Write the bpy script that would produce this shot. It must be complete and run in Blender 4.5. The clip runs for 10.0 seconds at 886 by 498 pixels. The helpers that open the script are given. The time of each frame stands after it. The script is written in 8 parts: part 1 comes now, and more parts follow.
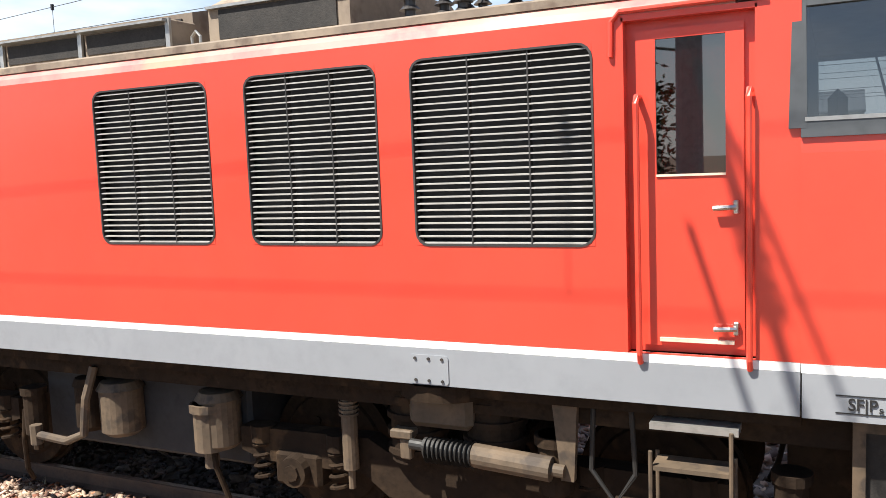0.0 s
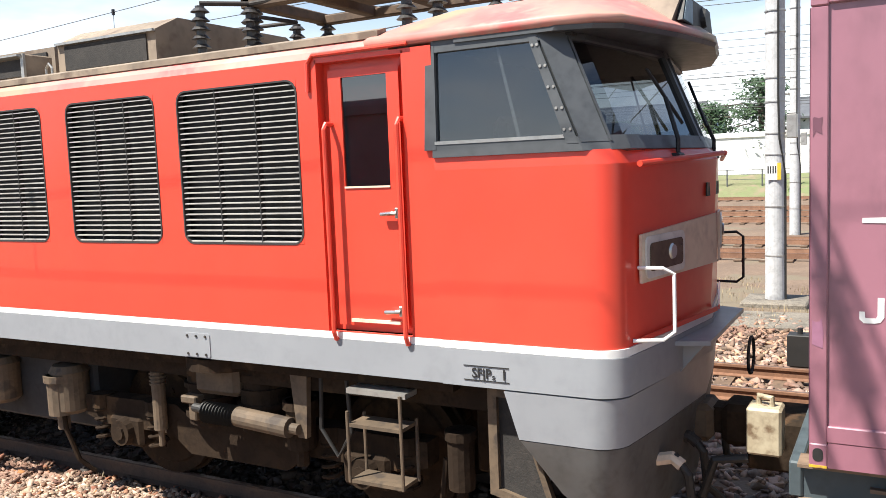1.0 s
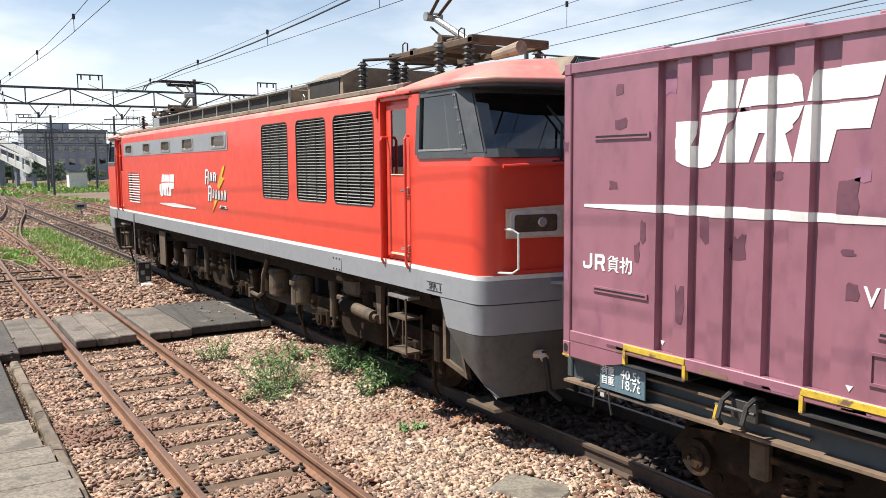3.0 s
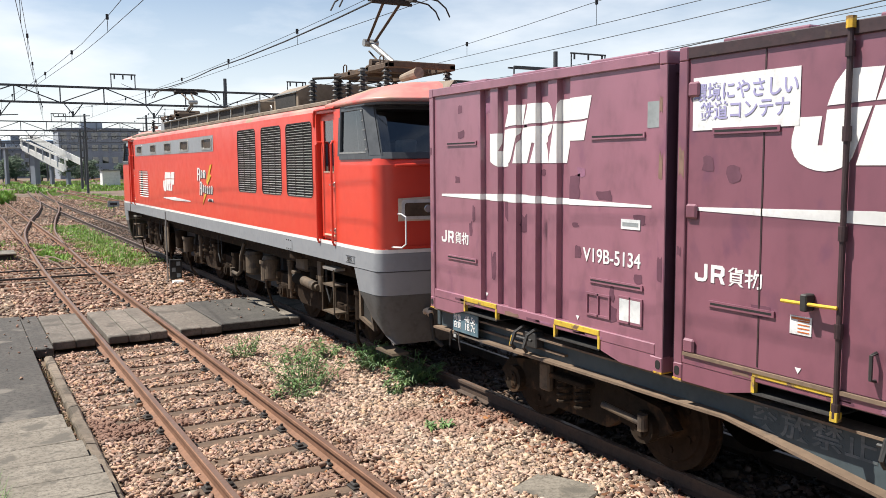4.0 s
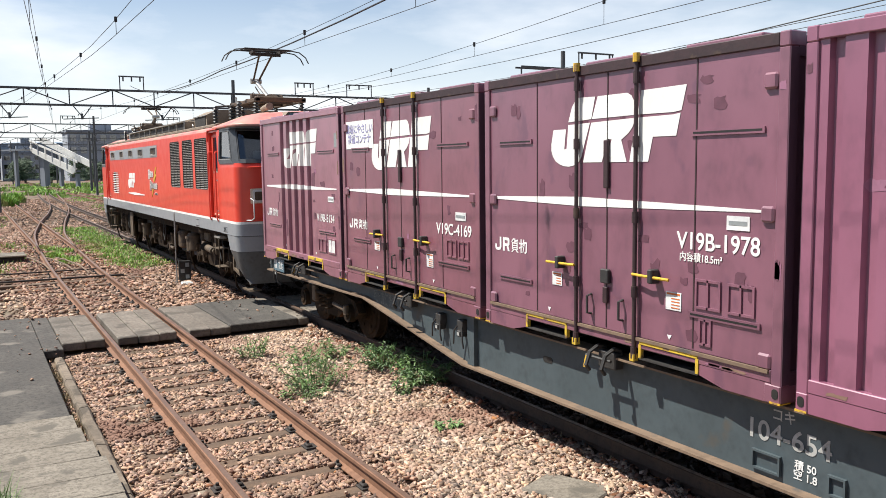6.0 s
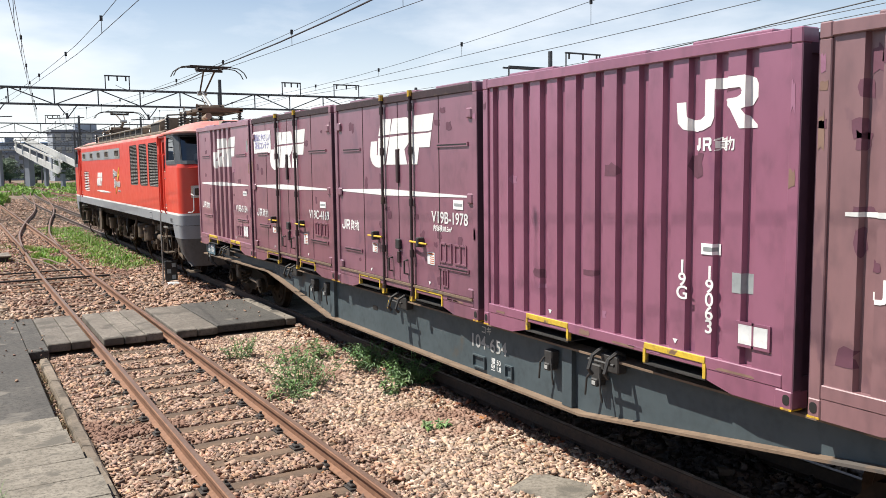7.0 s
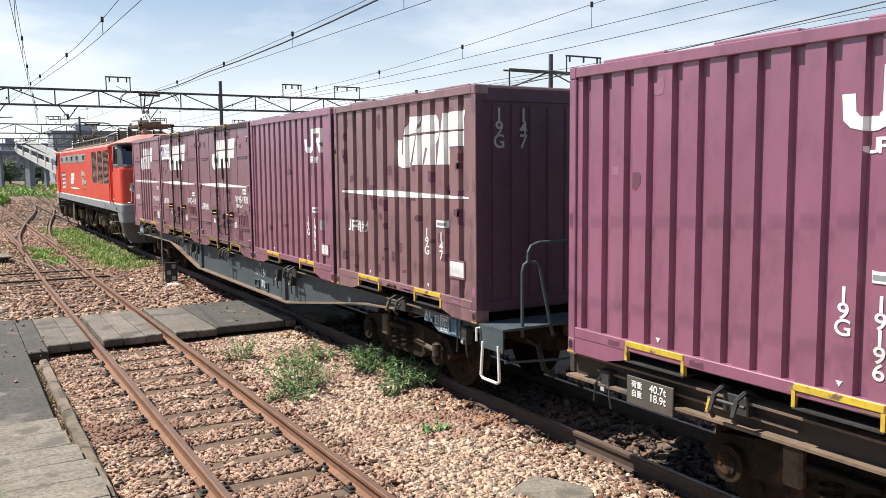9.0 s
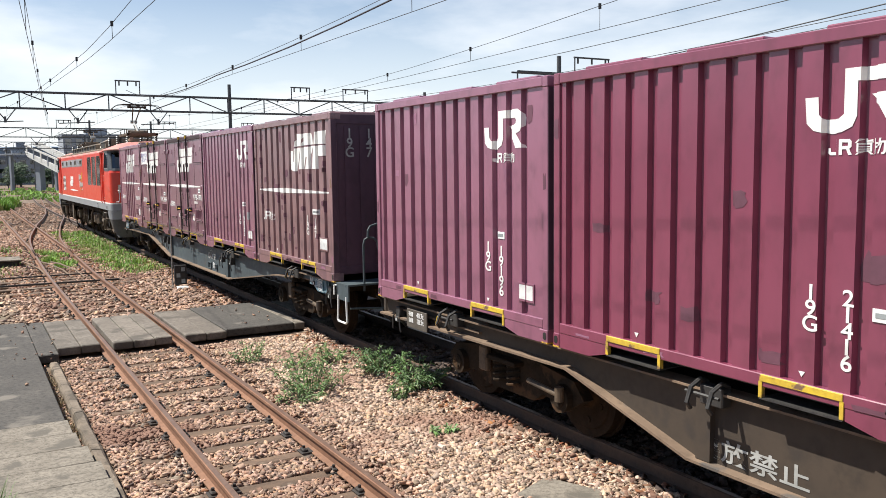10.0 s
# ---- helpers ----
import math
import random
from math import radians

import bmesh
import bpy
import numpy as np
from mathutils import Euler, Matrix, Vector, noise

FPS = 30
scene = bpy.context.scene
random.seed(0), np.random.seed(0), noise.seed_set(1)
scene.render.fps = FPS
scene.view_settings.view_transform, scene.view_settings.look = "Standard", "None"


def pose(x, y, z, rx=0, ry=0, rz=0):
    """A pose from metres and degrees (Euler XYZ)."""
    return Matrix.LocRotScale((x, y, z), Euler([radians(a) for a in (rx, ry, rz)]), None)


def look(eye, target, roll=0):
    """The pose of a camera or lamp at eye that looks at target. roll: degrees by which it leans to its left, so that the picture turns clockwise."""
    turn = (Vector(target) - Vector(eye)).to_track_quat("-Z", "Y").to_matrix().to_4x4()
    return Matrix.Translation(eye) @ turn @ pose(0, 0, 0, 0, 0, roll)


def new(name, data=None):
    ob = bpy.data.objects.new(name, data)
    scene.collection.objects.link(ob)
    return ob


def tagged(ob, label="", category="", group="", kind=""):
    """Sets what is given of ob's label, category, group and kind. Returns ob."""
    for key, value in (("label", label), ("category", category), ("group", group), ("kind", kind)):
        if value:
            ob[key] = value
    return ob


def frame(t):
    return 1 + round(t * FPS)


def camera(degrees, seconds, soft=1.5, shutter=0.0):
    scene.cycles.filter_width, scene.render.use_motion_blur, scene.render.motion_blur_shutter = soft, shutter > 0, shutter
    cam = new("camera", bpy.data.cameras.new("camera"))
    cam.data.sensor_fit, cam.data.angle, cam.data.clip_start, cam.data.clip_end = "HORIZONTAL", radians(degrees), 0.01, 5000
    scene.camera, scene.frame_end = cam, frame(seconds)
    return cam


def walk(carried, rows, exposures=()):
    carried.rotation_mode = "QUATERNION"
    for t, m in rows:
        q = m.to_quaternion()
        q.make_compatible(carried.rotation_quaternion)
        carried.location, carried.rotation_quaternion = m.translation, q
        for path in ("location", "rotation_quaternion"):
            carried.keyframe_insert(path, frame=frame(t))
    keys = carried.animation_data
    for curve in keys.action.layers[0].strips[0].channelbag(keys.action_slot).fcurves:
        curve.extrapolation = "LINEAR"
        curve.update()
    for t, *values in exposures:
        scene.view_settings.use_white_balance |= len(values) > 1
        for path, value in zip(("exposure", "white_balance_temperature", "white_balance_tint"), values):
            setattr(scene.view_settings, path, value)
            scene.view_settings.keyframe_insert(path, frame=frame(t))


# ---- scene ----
# ---------------------------------------------------------------- camera
cam = camera(56.07, 10.0, 0.65)
EYE = (0.0, 0.0, 2.672)
TURNS = [  # seconds, yaw, pitch, roll
    (0.0, -64.77, -5.76, 2.28), (0.5, -63.64, -5.75, 2.47), (1.0, -61.31, -5.55, 2.25), (1.5, -51.97, -5.16, 2.02),
    (2.0, -42.21, -5.09, 1.52), (2.5, -35.66, -5.56, 0.59), (2.7, -33.9, -5.65, 0.5), (3.8, -30.44, -5.91, 0.55),
    (4.0, -30.2, -5.85, 0.47), (4.5, -29.73, -5.79, 0.4), (5.0, -29.38, -5.81, 0.72), (6.3, -30.02, -5.84, 0.76),
    (6.5, -30.92, -5.87, 0.79), (7.0, -30.52, -5.84, 0.72), (7.5, -30.1, -5.79, 0.83), (8.0, -29.96, -5.83, 0.85),
    (8.5, -30.76, -5.76, 0.56), (9.0, -30.5, -5.68, 0.51), (9.5, -30.31, -5.61, 0.52), (10.0, -29.93, -5.52, 0.7)]
# the clip is a little over-exposed at first and settles as the view turns
walk(cam, [(t, pose(*EYE, 90 + p, r, y)) for t, y, p, r in TURNS],
     [(0.0, 1.19), (0.5, 1.28), (1.0, 1.23), (2.0, 1.07), (3.0, 0.86), (4.5, 0.76), (6.0, 0.78), (10.0, 0.79)])

# how far the train has gone, in metres, at each time
TRAVEL = [(0.0, -1.0), (0.5, 0.13), (1.0, 1.32), (1.5, 2.52), (2.0, 3.76), (2.5, 5.02), (2.7, 5.54), (3.8, 8.55), (4.0, 9.16),
          (4.5, 10.67), (5.0, 12.27), (6.3, 16.71), (6.5, 17.48), (7.0, 19.23), (7.5, 21.02), (8.0, 22.87), (8.5, 24.80),
          (9.0, 26.77), (9.5, 28.78), (10.0, 30.835)]
XT = 5.85        # centre line of the train's track

# ---------------------------------------------------------------- world and sun
SUN = Vector((-0.52, 0.345, 1.0)).normalized()
world = bpy.data.worlds.new("summer_sky")
scene.world = world
world.use_nodes = True
wn, wl = world.node_tree.nodes, world.node_tree.links
bg = wn["Background"]
sky = wn.new("ShaderNodeTexSky")
sky.sky_type, sky.sun_disc = "NISHITA", False
sky.sun_elevation = math.asin(SUN.z)
sky.sun_rotation = math.atan2(SUN.x, SUN.y)
sky.air_density, sky.dust_density, sky.ozone_density = 1.0, 0.25, 2.5
# thin summer cloud, thicker towards the horizon
tc = wn.new("ShaderNodeTexCoord")
sep = wn.new("ShaderNodeSeparateXYZ")
wl.new(tc.outputs["Generated"], sep.inputs[0])
mapn = wn.new("ShaderNodeMapping")
mapn.inputs["Scale"].default_value = (1.2, 1.2, 4.0)
wl.new(tc.outputs["Generated"], mapn.inputs[0])
cn = wn.new("ShaderNodeTexNoise")
cn.inputs["Scale"].default_value, cn.inputs["Detail"].default_value, cn.inputs["Roughness"].default_value = 2.6, 7.0, 0.55
wl.new(mapn.outputs[0], cn.inputs["Vector"])
cr = wn.new("ShaderNodeMapRange")
cr.inputs["From Min"].default_value, cr.inputs["From Max"].default_value = 0.46, 0.72
wl.new(cn.outputs["Fac"], cr.inputs["Value"])
hz = wn.new("ShaderNodeMapRange")
hz.inputs["From Min"].default_value, hz.inputs["From Max"].default_value = 0.24, 0.02
hz.inputs["To Min"].default_value, hz.inputs["To Max"].default_value = 0.0, 0.72
wl.new(sep.outputs["Z"], hz.inputs["Value"])
mx = wn.new("ShaderNodeMath")
mx.operation, mx.use_clamp = "MULTIPLY_ADD", True
wl.new(cr.outputs[0], mx.inputs[0])
mx.inputs[1].default_value = 0.48
wl.new(hz.outputs[0], mx.inputs[2])
mix = wn.new("ShaderNodeMix")
mix.data_type = "RGBA"
wl.new(mx.outputs[0], mix.inputs["Factor"])
wl.new(sky.outputs[0], mix.inputs["A"])
mix.inputs["B"].default_value = (9.6, 9.85, 10.2, 1)
wl.new(mix.outputs["Result"], bg.inputs["Color"])
bg.inputs["Strength"].default_value = 0.07
sun = new("sun", bpy.data.lights.new("sun", "SUN"))
sun.data.energy, sun.data.angle, sun.data.color = 5.0, radians(0.7), (1.0, 0.96, 0.88)
sun.matrix_world = look(tuple(SUN * 60), (0, 0, 0))


# ---------------------------------------------------------------- materials
def surf(name, a, b=None, rough=0.6, metal=0.0, scale=2.5, fine=40.0, bump=0.15, dirt=None, dirt_at=0.62, dirt_scale=1.6,
         streak=1.0, island=0.0, coat=0.0, objrand=0.0, grain=0.82, sheen=0.12, spec=0.5):
    """A worn surface: base colours a and b mixed by coarse noise, dirt in patches, fine bump."""
    m = bpy.data.materials.new(name)
    m.use_nodes = True
    nd, ln = m.node_tree.nodes, m.node_tree.links
    p = nd["Principled BSDF"]
    p.inputs["Roughness"].default_value, p.inputs["Metallic"].default_value = rough, metal
    p.inputs["Coat Weight"].default_value, p.inputs["Coat Roughness"].default_value = coat, sheen
    p.inputs["Specular IOR Level"].default_value = spec
    t = nd.new("ShaderNodeTexCoord")
    mp = nd.new("ShaderNodeMapping")
    mp.inputs["Scale"].default_value = (1, 1, 1 / streak)
    ln.new(t.outputs["Object"], mp.inputs[0])

    def tex(s, detail=5.0):
        n = nd.new("ShaderNodeTexNoise")
        n.inputs["Scale"].default_value, n.inputs["Detail"].default_value = s, detail
        ln.new(mp.outputs[0], n.inputs["Vector"])
        return n.outputs["Fac"]

    def blend(f, x, y):
        k = nd.new("ShaderNodeMix")
        k.data_type = "RGBA"
        ln.new(f, k.inputs["Factor"])
        for v, s in ((x, "A"), (y, "B")):
            if isinstance(v, tuple):
                k.inputs[s].default_value = (*v, 1)
            else:
                ln.new(v, k.inputs[s])
        return k.outputs["Result"]

    def ramp(f, lo, hi):
        r = nd.new("ShaderNodeMapRange")
        r.inputs["From Min"].default_value, r.inputs["From Max"].default_value = lo, hi
        ln.new(f, r.inputs["Value"])
        return r.outputs[0]

    b = b or tuple(v * 0.8 for v in a)
    col = blend(ramp(tex(scale), 0.35, 0.65), a, b)
    col = blend(ramp(tex(fine), 0.3, 0.7), col, blend(ramp(tex(fine * 0.37), 0.4, 0.6), col, tuple(v * grain for v in b)))
    if island or objrand:
        g = nd.new("ShaderNodeNewGeometry") if island else nd.new("ShaderNodeObjectInfo")
        h = nd.new("ShaderNodeHueSaturation")
        r = nd.new("ShaderNodeMapRange")
        k = island or objrand
        r.inputs["To Min"].default_value, r.inputs["To Max"].default_value = 1 - k, 1 + k
        ln.new(g.outputs["Random Per Island" if island else "Random"], r.inputs["Value"])
        ln.new(r.outputs[0], h.inputs["Value"])
        ln.new(col, h.inputs["Color"])
        if island:
            for times, low, high, slot in ((13.7, 0.487, 0.509, "Hue"), (5.3, 0.85, 1.2, "Saturation")):
                w = nd.new("ShaderNodeMath")
                w.operation = "MULTIPLY"
                w.inputs[1].default_value = times
                w2 = nd.new("ShaderNodeMath")
                w2.operation = "FRACT"
                r2 = nd.new("ShaderNodeMapRange")
                r2.inputs["To Min"].default_value, r2.inputs["To Max"].default_value = low, high
                ln.new(g.outputs["Random Per Island"], w.inputs[0])
                ln.new(w.outputs[0], w2.inputs[0])
                ln.new(w2.outputs[0], r2.inputs["Value"])
                ln.new(r2.outputs[0], h.inputs[slot])
        col = h.outputs[0]
    if dirt:
        col = blend(ramp(tex(dirt_scale, 8.0), dirt_at, dirt_at + 0.07), col, dirt)
    ln.new(col, p.inputs["Base Color"])
    rr = nd.new("ShaderNodeMapRange")
    rr.inputs["To Min"].default_value, rr.inputs["To Max"].default_value = max(0.03, rough - 0.12), min(1, rough + 0.12)
    ln.new(tex(fine * 0.5), rr.inputs["Value"])
    ln.new(rr.outputs[0], p.inputs["Roughness"])
    if bump:
        bp = nd.new("ShaderNodeBump")
        bp.inputs["Strength"].default_value, bp.inputs["Distance"].default_value = bump, 0.01
        ln.new(tex(fine), bp.inputs["Height"])
        ln.new(bp.outputs[0], p.inputs["Normal"])
    return m


def glass(name, tint, gloss=0.05):
    m = bpy.data.materials.new(name)
    m.use_nodes = True
    nd, ln = m.node_tree.nodes, m.node_tree.links
    tr, gl = nd.new("ShaderNodeBsdfTransparent"), nd.new("ShaderNodeBsdfGlossy")
    tr.inputs[0].default_value = (*tint, 1)
    gl.inputs["Roughness"].default_value = 0.015
    fa, mxs = nd.new("ShaderNodeLayerWeight"), nd.new("ShaderNodeMixShader")
    fa.inputs[0].default_value = 0.5
    pw = nd.new("ShaderNodeMath")
    pw.operation = "POWER"
    pw.inputs[1].default_value = 4.0
    ln.new(fa.outputs["Facing"], pw.inputs[0])
    ad = nd.new("ShaderNodeMath")
    ad.operation, ad.use_clamp = "MULTIPLY_ADD", True
    ad.inputs[1].default_value, ad.inputs[2].default_value = 0.9, gloss
    ln.new(pw.outputs[0], ad.inputs[0])
    ln.new(ad.outputs[0], mxs.inputs[0])
    ln.new(tr.outputs[0], mxs.inputs[1])
    ln.new(gl.outputs[0], mxs.inputs[2])
    ln.new(mxs.outputs[0], nd["Material Output"].inputs[0])
    return m


RED = surf("red_paint", (0.70, 0.060, 0.032), (0.67, 0.055, 0.030), 0.36, 0, 0.6, 9.0, 0.008, coat=0.2, grain=0.97)
PINK = surf("faded_red_roof_paint", (0.60, 0.13, 0.12), (0.50, 0.30, 0.24), 0.5, 0, 1.1, 14.0, 0.05, (0.36, 0.26, 0.17), 0.53, 1.0)
CREAM = surf("faded_cream_paint", (0.750, 0.625, 0.475), (0.650, 0.500, 0.375), 0.5, 0, 2, 20, 0.04)
WHITE = surf("white_paint", (0.80, 0.79, 0.76), (0.72, 0.71, 0.68), 0.5, 0, 2, 30, 0.02, (0.58, 0.55, 0.50), 0.70, 2.5, grain=0.94)
SIGNW = surf("sign_white", (0.78, 0.78, 0.76), (0.72, 0.72, 0.70), 0.5, 0, 4, 30, 0.0)
BAND = surf("grey_band_paint", (0.270, 0.280, 0.295), (0.245, 0.255, 0.270), 0.42, 0, 0.7, 14, 0.01, (0.200, 0.200, 0.200), 0.72, 1.2, grain=0.95)
DGREY = surf("dark_grey_paint", (0.075, 0.08, 0.085), (0.06, 0.065, 0.07), 0.45, 0, 2, 20, 0.03)
SKIRT = surf("dark_grey_skirt_paint", (0.11, 0.11, 0.11), (0.085, 0.08, 0.075), 0.6, 0, 1.5, 18, 0.05, (0.14, 0.11, 0.08), 0.6, 2)
BLACK = surf("black_rubber", (0.012, 0.012, 0.012), (0.02, 0.018, 0.016), 0.6, 0, 4, 40, 0.05)
# near-black; the dark of unlit space inside is put into this colour
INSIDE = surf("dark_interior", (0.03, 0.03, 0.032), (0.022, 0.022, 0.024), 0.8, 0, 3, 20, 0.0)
CABGREY = surf("cab_plastic", (0.32, 0.34, 0.34), (0.25, 0.27, 0.27), 0.6, 0, 3, 20, 0.02)
DUST = surf("brake_dust_iron", (0.036, 0.023, 0.014), (0.023, 0.015, 0.010), 0.9, 0, 3, 30, 0.4, (0.052, 0.032, 0.018), 0.58, 4, spec=0.12)
WDUST = surf("rusty_bogie_iron", (0.034, 0.023, 0.015), (0.022, 0.016, 0.011), 0.9, 0, 3, 30, 0.4, (0.066, 0.038, 0.021), 0.56, 4, spec=0.12)
TRIM = surf("pale_lamp_frame", (0.74, 0.72, 0.68), (0.66, 0.64, 0.60), 0.4, 0.2, 4, 30, 0.02)
TAN = surf("dusty_tan_metal", (0.125, 0.086, 0.053), (0.085, 0.060, 0.038), 0.75, 0, 4, 30, 0.15, (0.050, 0.036, 0.026), 0.58, 5)
LEVERBOX = surf("worn_cream_steel", (0.42, 0.36, 0.25), (0.32, 0.26, 0.17), 0.6, 0, 5, 40, 0.1, (0.14, 0.09, 0.05), 0.60, 6)
ROOFEQ = surf("sooty_roof_metal", (0.299, 0.234, 0.169), (0.195, 0.150, 0.111), 0.75, 0, 2, 18, 0.15, (0.130, 0.091, 0.065), 0.58, 3)
RUSTY = surf("rusty_roof_frame", (0.12, 0.075, 0.045), (0.075, 0.05, 0.035), 0.8, 0, 4, 25, 0.2)
ALU = surf("weathered_aluminium", (0.50, 0.49, 0.46), (0.40, 0.38, 0.35), 0.4, 0.7, 3, 25, 0.05)
STEEL = surf("bright_steel", (0.62, 0.61, 0.58), (0.5, 0.48, 0.45), 0.3, 1.0, 5, 40, 0.03)
PORC = surf("dark_porcelain", (0.03, 0.028, 0.03), (0.05, 0.045, 0.04), 0.35, 0, 8, 30, 0.0)
MESH = surf("intake_grille", (0.035, 0.03, 0.026), (0.02, 0.018, 0.016), 0.8, 0, 6, 80, 0.3)
LAMP = surf("lamp_lens", (0.55, 0.55, 0.52), (0.6, 0.6, 0.58), 0.15, 0.6, 6, 30, 0.0)
BROWNPANE = surf("bronze_pane", (0.12, 0.085, 0.055), (0.08, 0.06, 0.04), 0.1, 0, 6, 30, 0.0)
YELLOW = surf("yellow_paint", (0.66, 0.42, 0.03), (0.58, 0.35, 0.03), 0.55, 0, 6, 40, 0.1, (0.24, 0.14, 0.05), 0.60, 9)
PURPLE_A = surf("purple_container_paint", (0.299, 0.121, 0.160), (0.255, 0.103, 0.137), 0.46, 0, 1.0, 12, 0.04, (0.213, 0.080, 0.123), 0.62, 3.2, 1.7, coat=0.9, sheen=0.28)
PURPLE_B = surf("maroon_container_paint", (0.225, 0.082, 0.111), (0.190, 0.068, 0.094), 0.46, 0, 0.9, 12, 0.04, (0.157, 0.056, 0.089), 0.63, 3.6, 1.7, coat=0.9, sheen=0.28)
PURPLE_C = surf("worn_plum_container_paint", (0.222, 0.090, 0.127), (0.189, 0.076, 0.109), 0.46, 0, 1.0, 12, 0.04, (0.142, 0.058, 0.091), 0.60, 4.0, 1.7, coat=0.9, sheen=0.28)
MAGENTA = surf("newer_magenta_container_paint", (0.273, 0.099, 0.158), (0.236, 0.087, 0.136), 0.40, 0, 0.9, 12, 0.03, (0.197, 0.068, 0.121), 0.68, 3.0, 1.7, coat=1.0, sheen=0.25)
CRIMSON = surf("fresh_crimson_container_paint", (0.220, 0.047, 0.086), (0.189, 0.041, 0.074), 0.38, 0, 0.9, 12, 0.03, (0.159, 0.033, 0.066), 0.68, 3.0, 1.7, coat=0.9, sheen=0.22)
RUSTPLUM = surf("sun_faded_plum_container_paint", (0.233, 0.119, 0.125), (0.196, 0.101, 0.107), 0.5, 0, 1.3, 14, 0.06, (0.142, 0.070, 0.082), 0.58, 4.5, 2.2, coat=0.8, sheen=0.3)
# plum of the container ends, with their shade put into the colour
ENDSHADE = surf("grimy_dark_plum_end_paint", (0.094, 0.043, 0.066), (0.072, 0.034, 0.053), 0.6, 0, 1.2, 14, 0.06, (0.055, 0.031, 0.040), 0.58, 2.5, 2.0)
GAPDARK = surf("plum_groove_paint", (0.10, 0.04, 0.055), (0.075, 0.03, 0.04), 0.6, 0, 1.5, 12, 0.05)
SILL_A = surf("blue_grey_wagon_paint", (0.061, 0.081, 0.090), (0.050, 0.067, 0.074), 0.6, 0, 1.3, 16, 0.06, (0.072, 0.065, 0.054), 0.66, 2.2)
SILL_B = surf("brown_dusty_wagon_paint", (0.061, 0.043, 0.029), (0.046, 0.033, 0.023), 0.75, 0, 1.3, 16, 0.08, (0.036, 0.027, 0.021), 0.6, 2.2)
FLANGE = surf("rust_dusted_flange", (0.204, 0.139, 0.092), (0.150, 0.102, 0.068), 0.8, 0, 2.5, 20, 0.15, (0.088, 0.075, 0.065), 0.6, 3)
RIM = surf("scuffed_yellow_rim", (0.62, 0.43, 0.035), (0.50, 0.33, 0.04), 0.6, 0, 7, 40, 0.15, (0.17, 0.10, 0.06), 0.58, 9)
LOCK = surf("dark_lock_steel", (0.052, 0.049, 0.046), (0.035, 0.033, 0.032), 0.6, 0.2, 6, 40, 0.1)
BARM = surf("dark_plum_bar_paint", (0.050, 0.025, 0.027), (0.034, 0.019, 0.021), 0.55, 0, 6, 40, 0.1, (0.070, 0.045, 0.032), 0.62, 6)
PLATEB = surf("slate_blue_plate", (0.120, 0.190, 0.230), (0.100, 0.165, 0.200), 0.5, 0, 5, 40, 0.04)
PLATEN = surf("brown_black_plate", (0.10, 0.085, 0.068), (0.08, 0.068, 0.055), 0.6, 0, 5, 40, 0.04)
RAILM = surf("rusty_rail_side", (0.225, 0.112, 0.062), (0.165, 0.080, 0.045), 0.8, 0, 3, 40, 0.15)
RAILTOP = surf("worn_rail_head", (0.25, 0.165, 0.12), (0.20, 0.125, 0.09), 0.45, 0.5, 3, 60, 0.03)
SLEEPER = surf("weathered_sleeper", (0.150, 0.094, 0.058), (0.092, 0.060, 0.040), 0.85, 0, 3, 22, 0.5, (0.240, 0.190, 0.140), 0.60, 3, objrand=0.2)
IRON = surf("dark_iron", (0.05, 0.04, 0.034), (0.035, 0.03, 0.027), 0.75, 0.2, 8, 60, 0.2)
ASPHALT = surf("old_asphalt", (0.086, 0.077, 0.066), (0.060, 0.054, 0.047), 0.9, 0, 1.1, 45, 0.5, (0.144, 0.127, 0.106), 0.6, 1.4, grain=0.5)
CONC = surf("weathered_concrete", (0.235, 0.205, 0.165), (0.165, 0.142, 0.112), 0.92, 0, 2.2, 55, 0.6, (0.105, 0.092, 0.074), 0.55, 3.0, objrand=0.05, grain=0.45)
KERBM = surf("mossy_kerb_concrete", (0.200, 0.158, 0.118), (0.130, 0.104, 0.078), 0.92, 0, 3.0, 30, 0.9, (0.085, 0.068, 0.050), 0.52, 3.5, objrand=0.2)
PLANKM = surf("grey_crossing_panel", (0.189, 0.162, 0.133), (0.132, 0.112, 0.090), 0.85, 0, 2.2, 40, 0.4, (0.081, 0.069, 0.055), 0.54, 2.0, objrand=0.22, grain=0.55)
POLEM = surf("spun_concrete_pole", (0.50, 0.50, 0.50), (0.42, 0.42, 0.42), 0.8, 0, 1.2, 25, 0.12)
TRUSS = surf("dark_galvanised_truss", (0.085, 0.09, 0.098), (0.065, 0.07, 0.075), 0.6, 0.2, 2, 20, 0.05)
WIREM = surf("copper_wire", (0.035, 0.035, 0.038), (0.03, 0.03, 0.03), 0.6, 0.3, 4, 30, 0.0)
STONE = surf("ballast_stone", (0.355, 0.240, 0.174), (0.262, 0.167, 0.117), 0.85, 0, 0.9, 60, 0.15, (0.190, 0.104, 0.072), 0.55, 0.6, island=0.68)
PALESTONE = surf("pale_ballast_stone", (0.421, 0.309, 0.231), (0.338, 0.235, 0.168), 0.85, 0, 0.9, 60, 0.15, (0.257, 0.153, 0.109), 0.55, 0.6, island=0.66)
RUSTSTONE = surf("rust_stained_ballast", (0.270, 0.135, 0.077), (0.180, 0.085, 0.050), 0.9, 0, 1.4, 60, 0.15, (0.110, 0.055, 0.037), 0.52, 1.2, island=0.55)
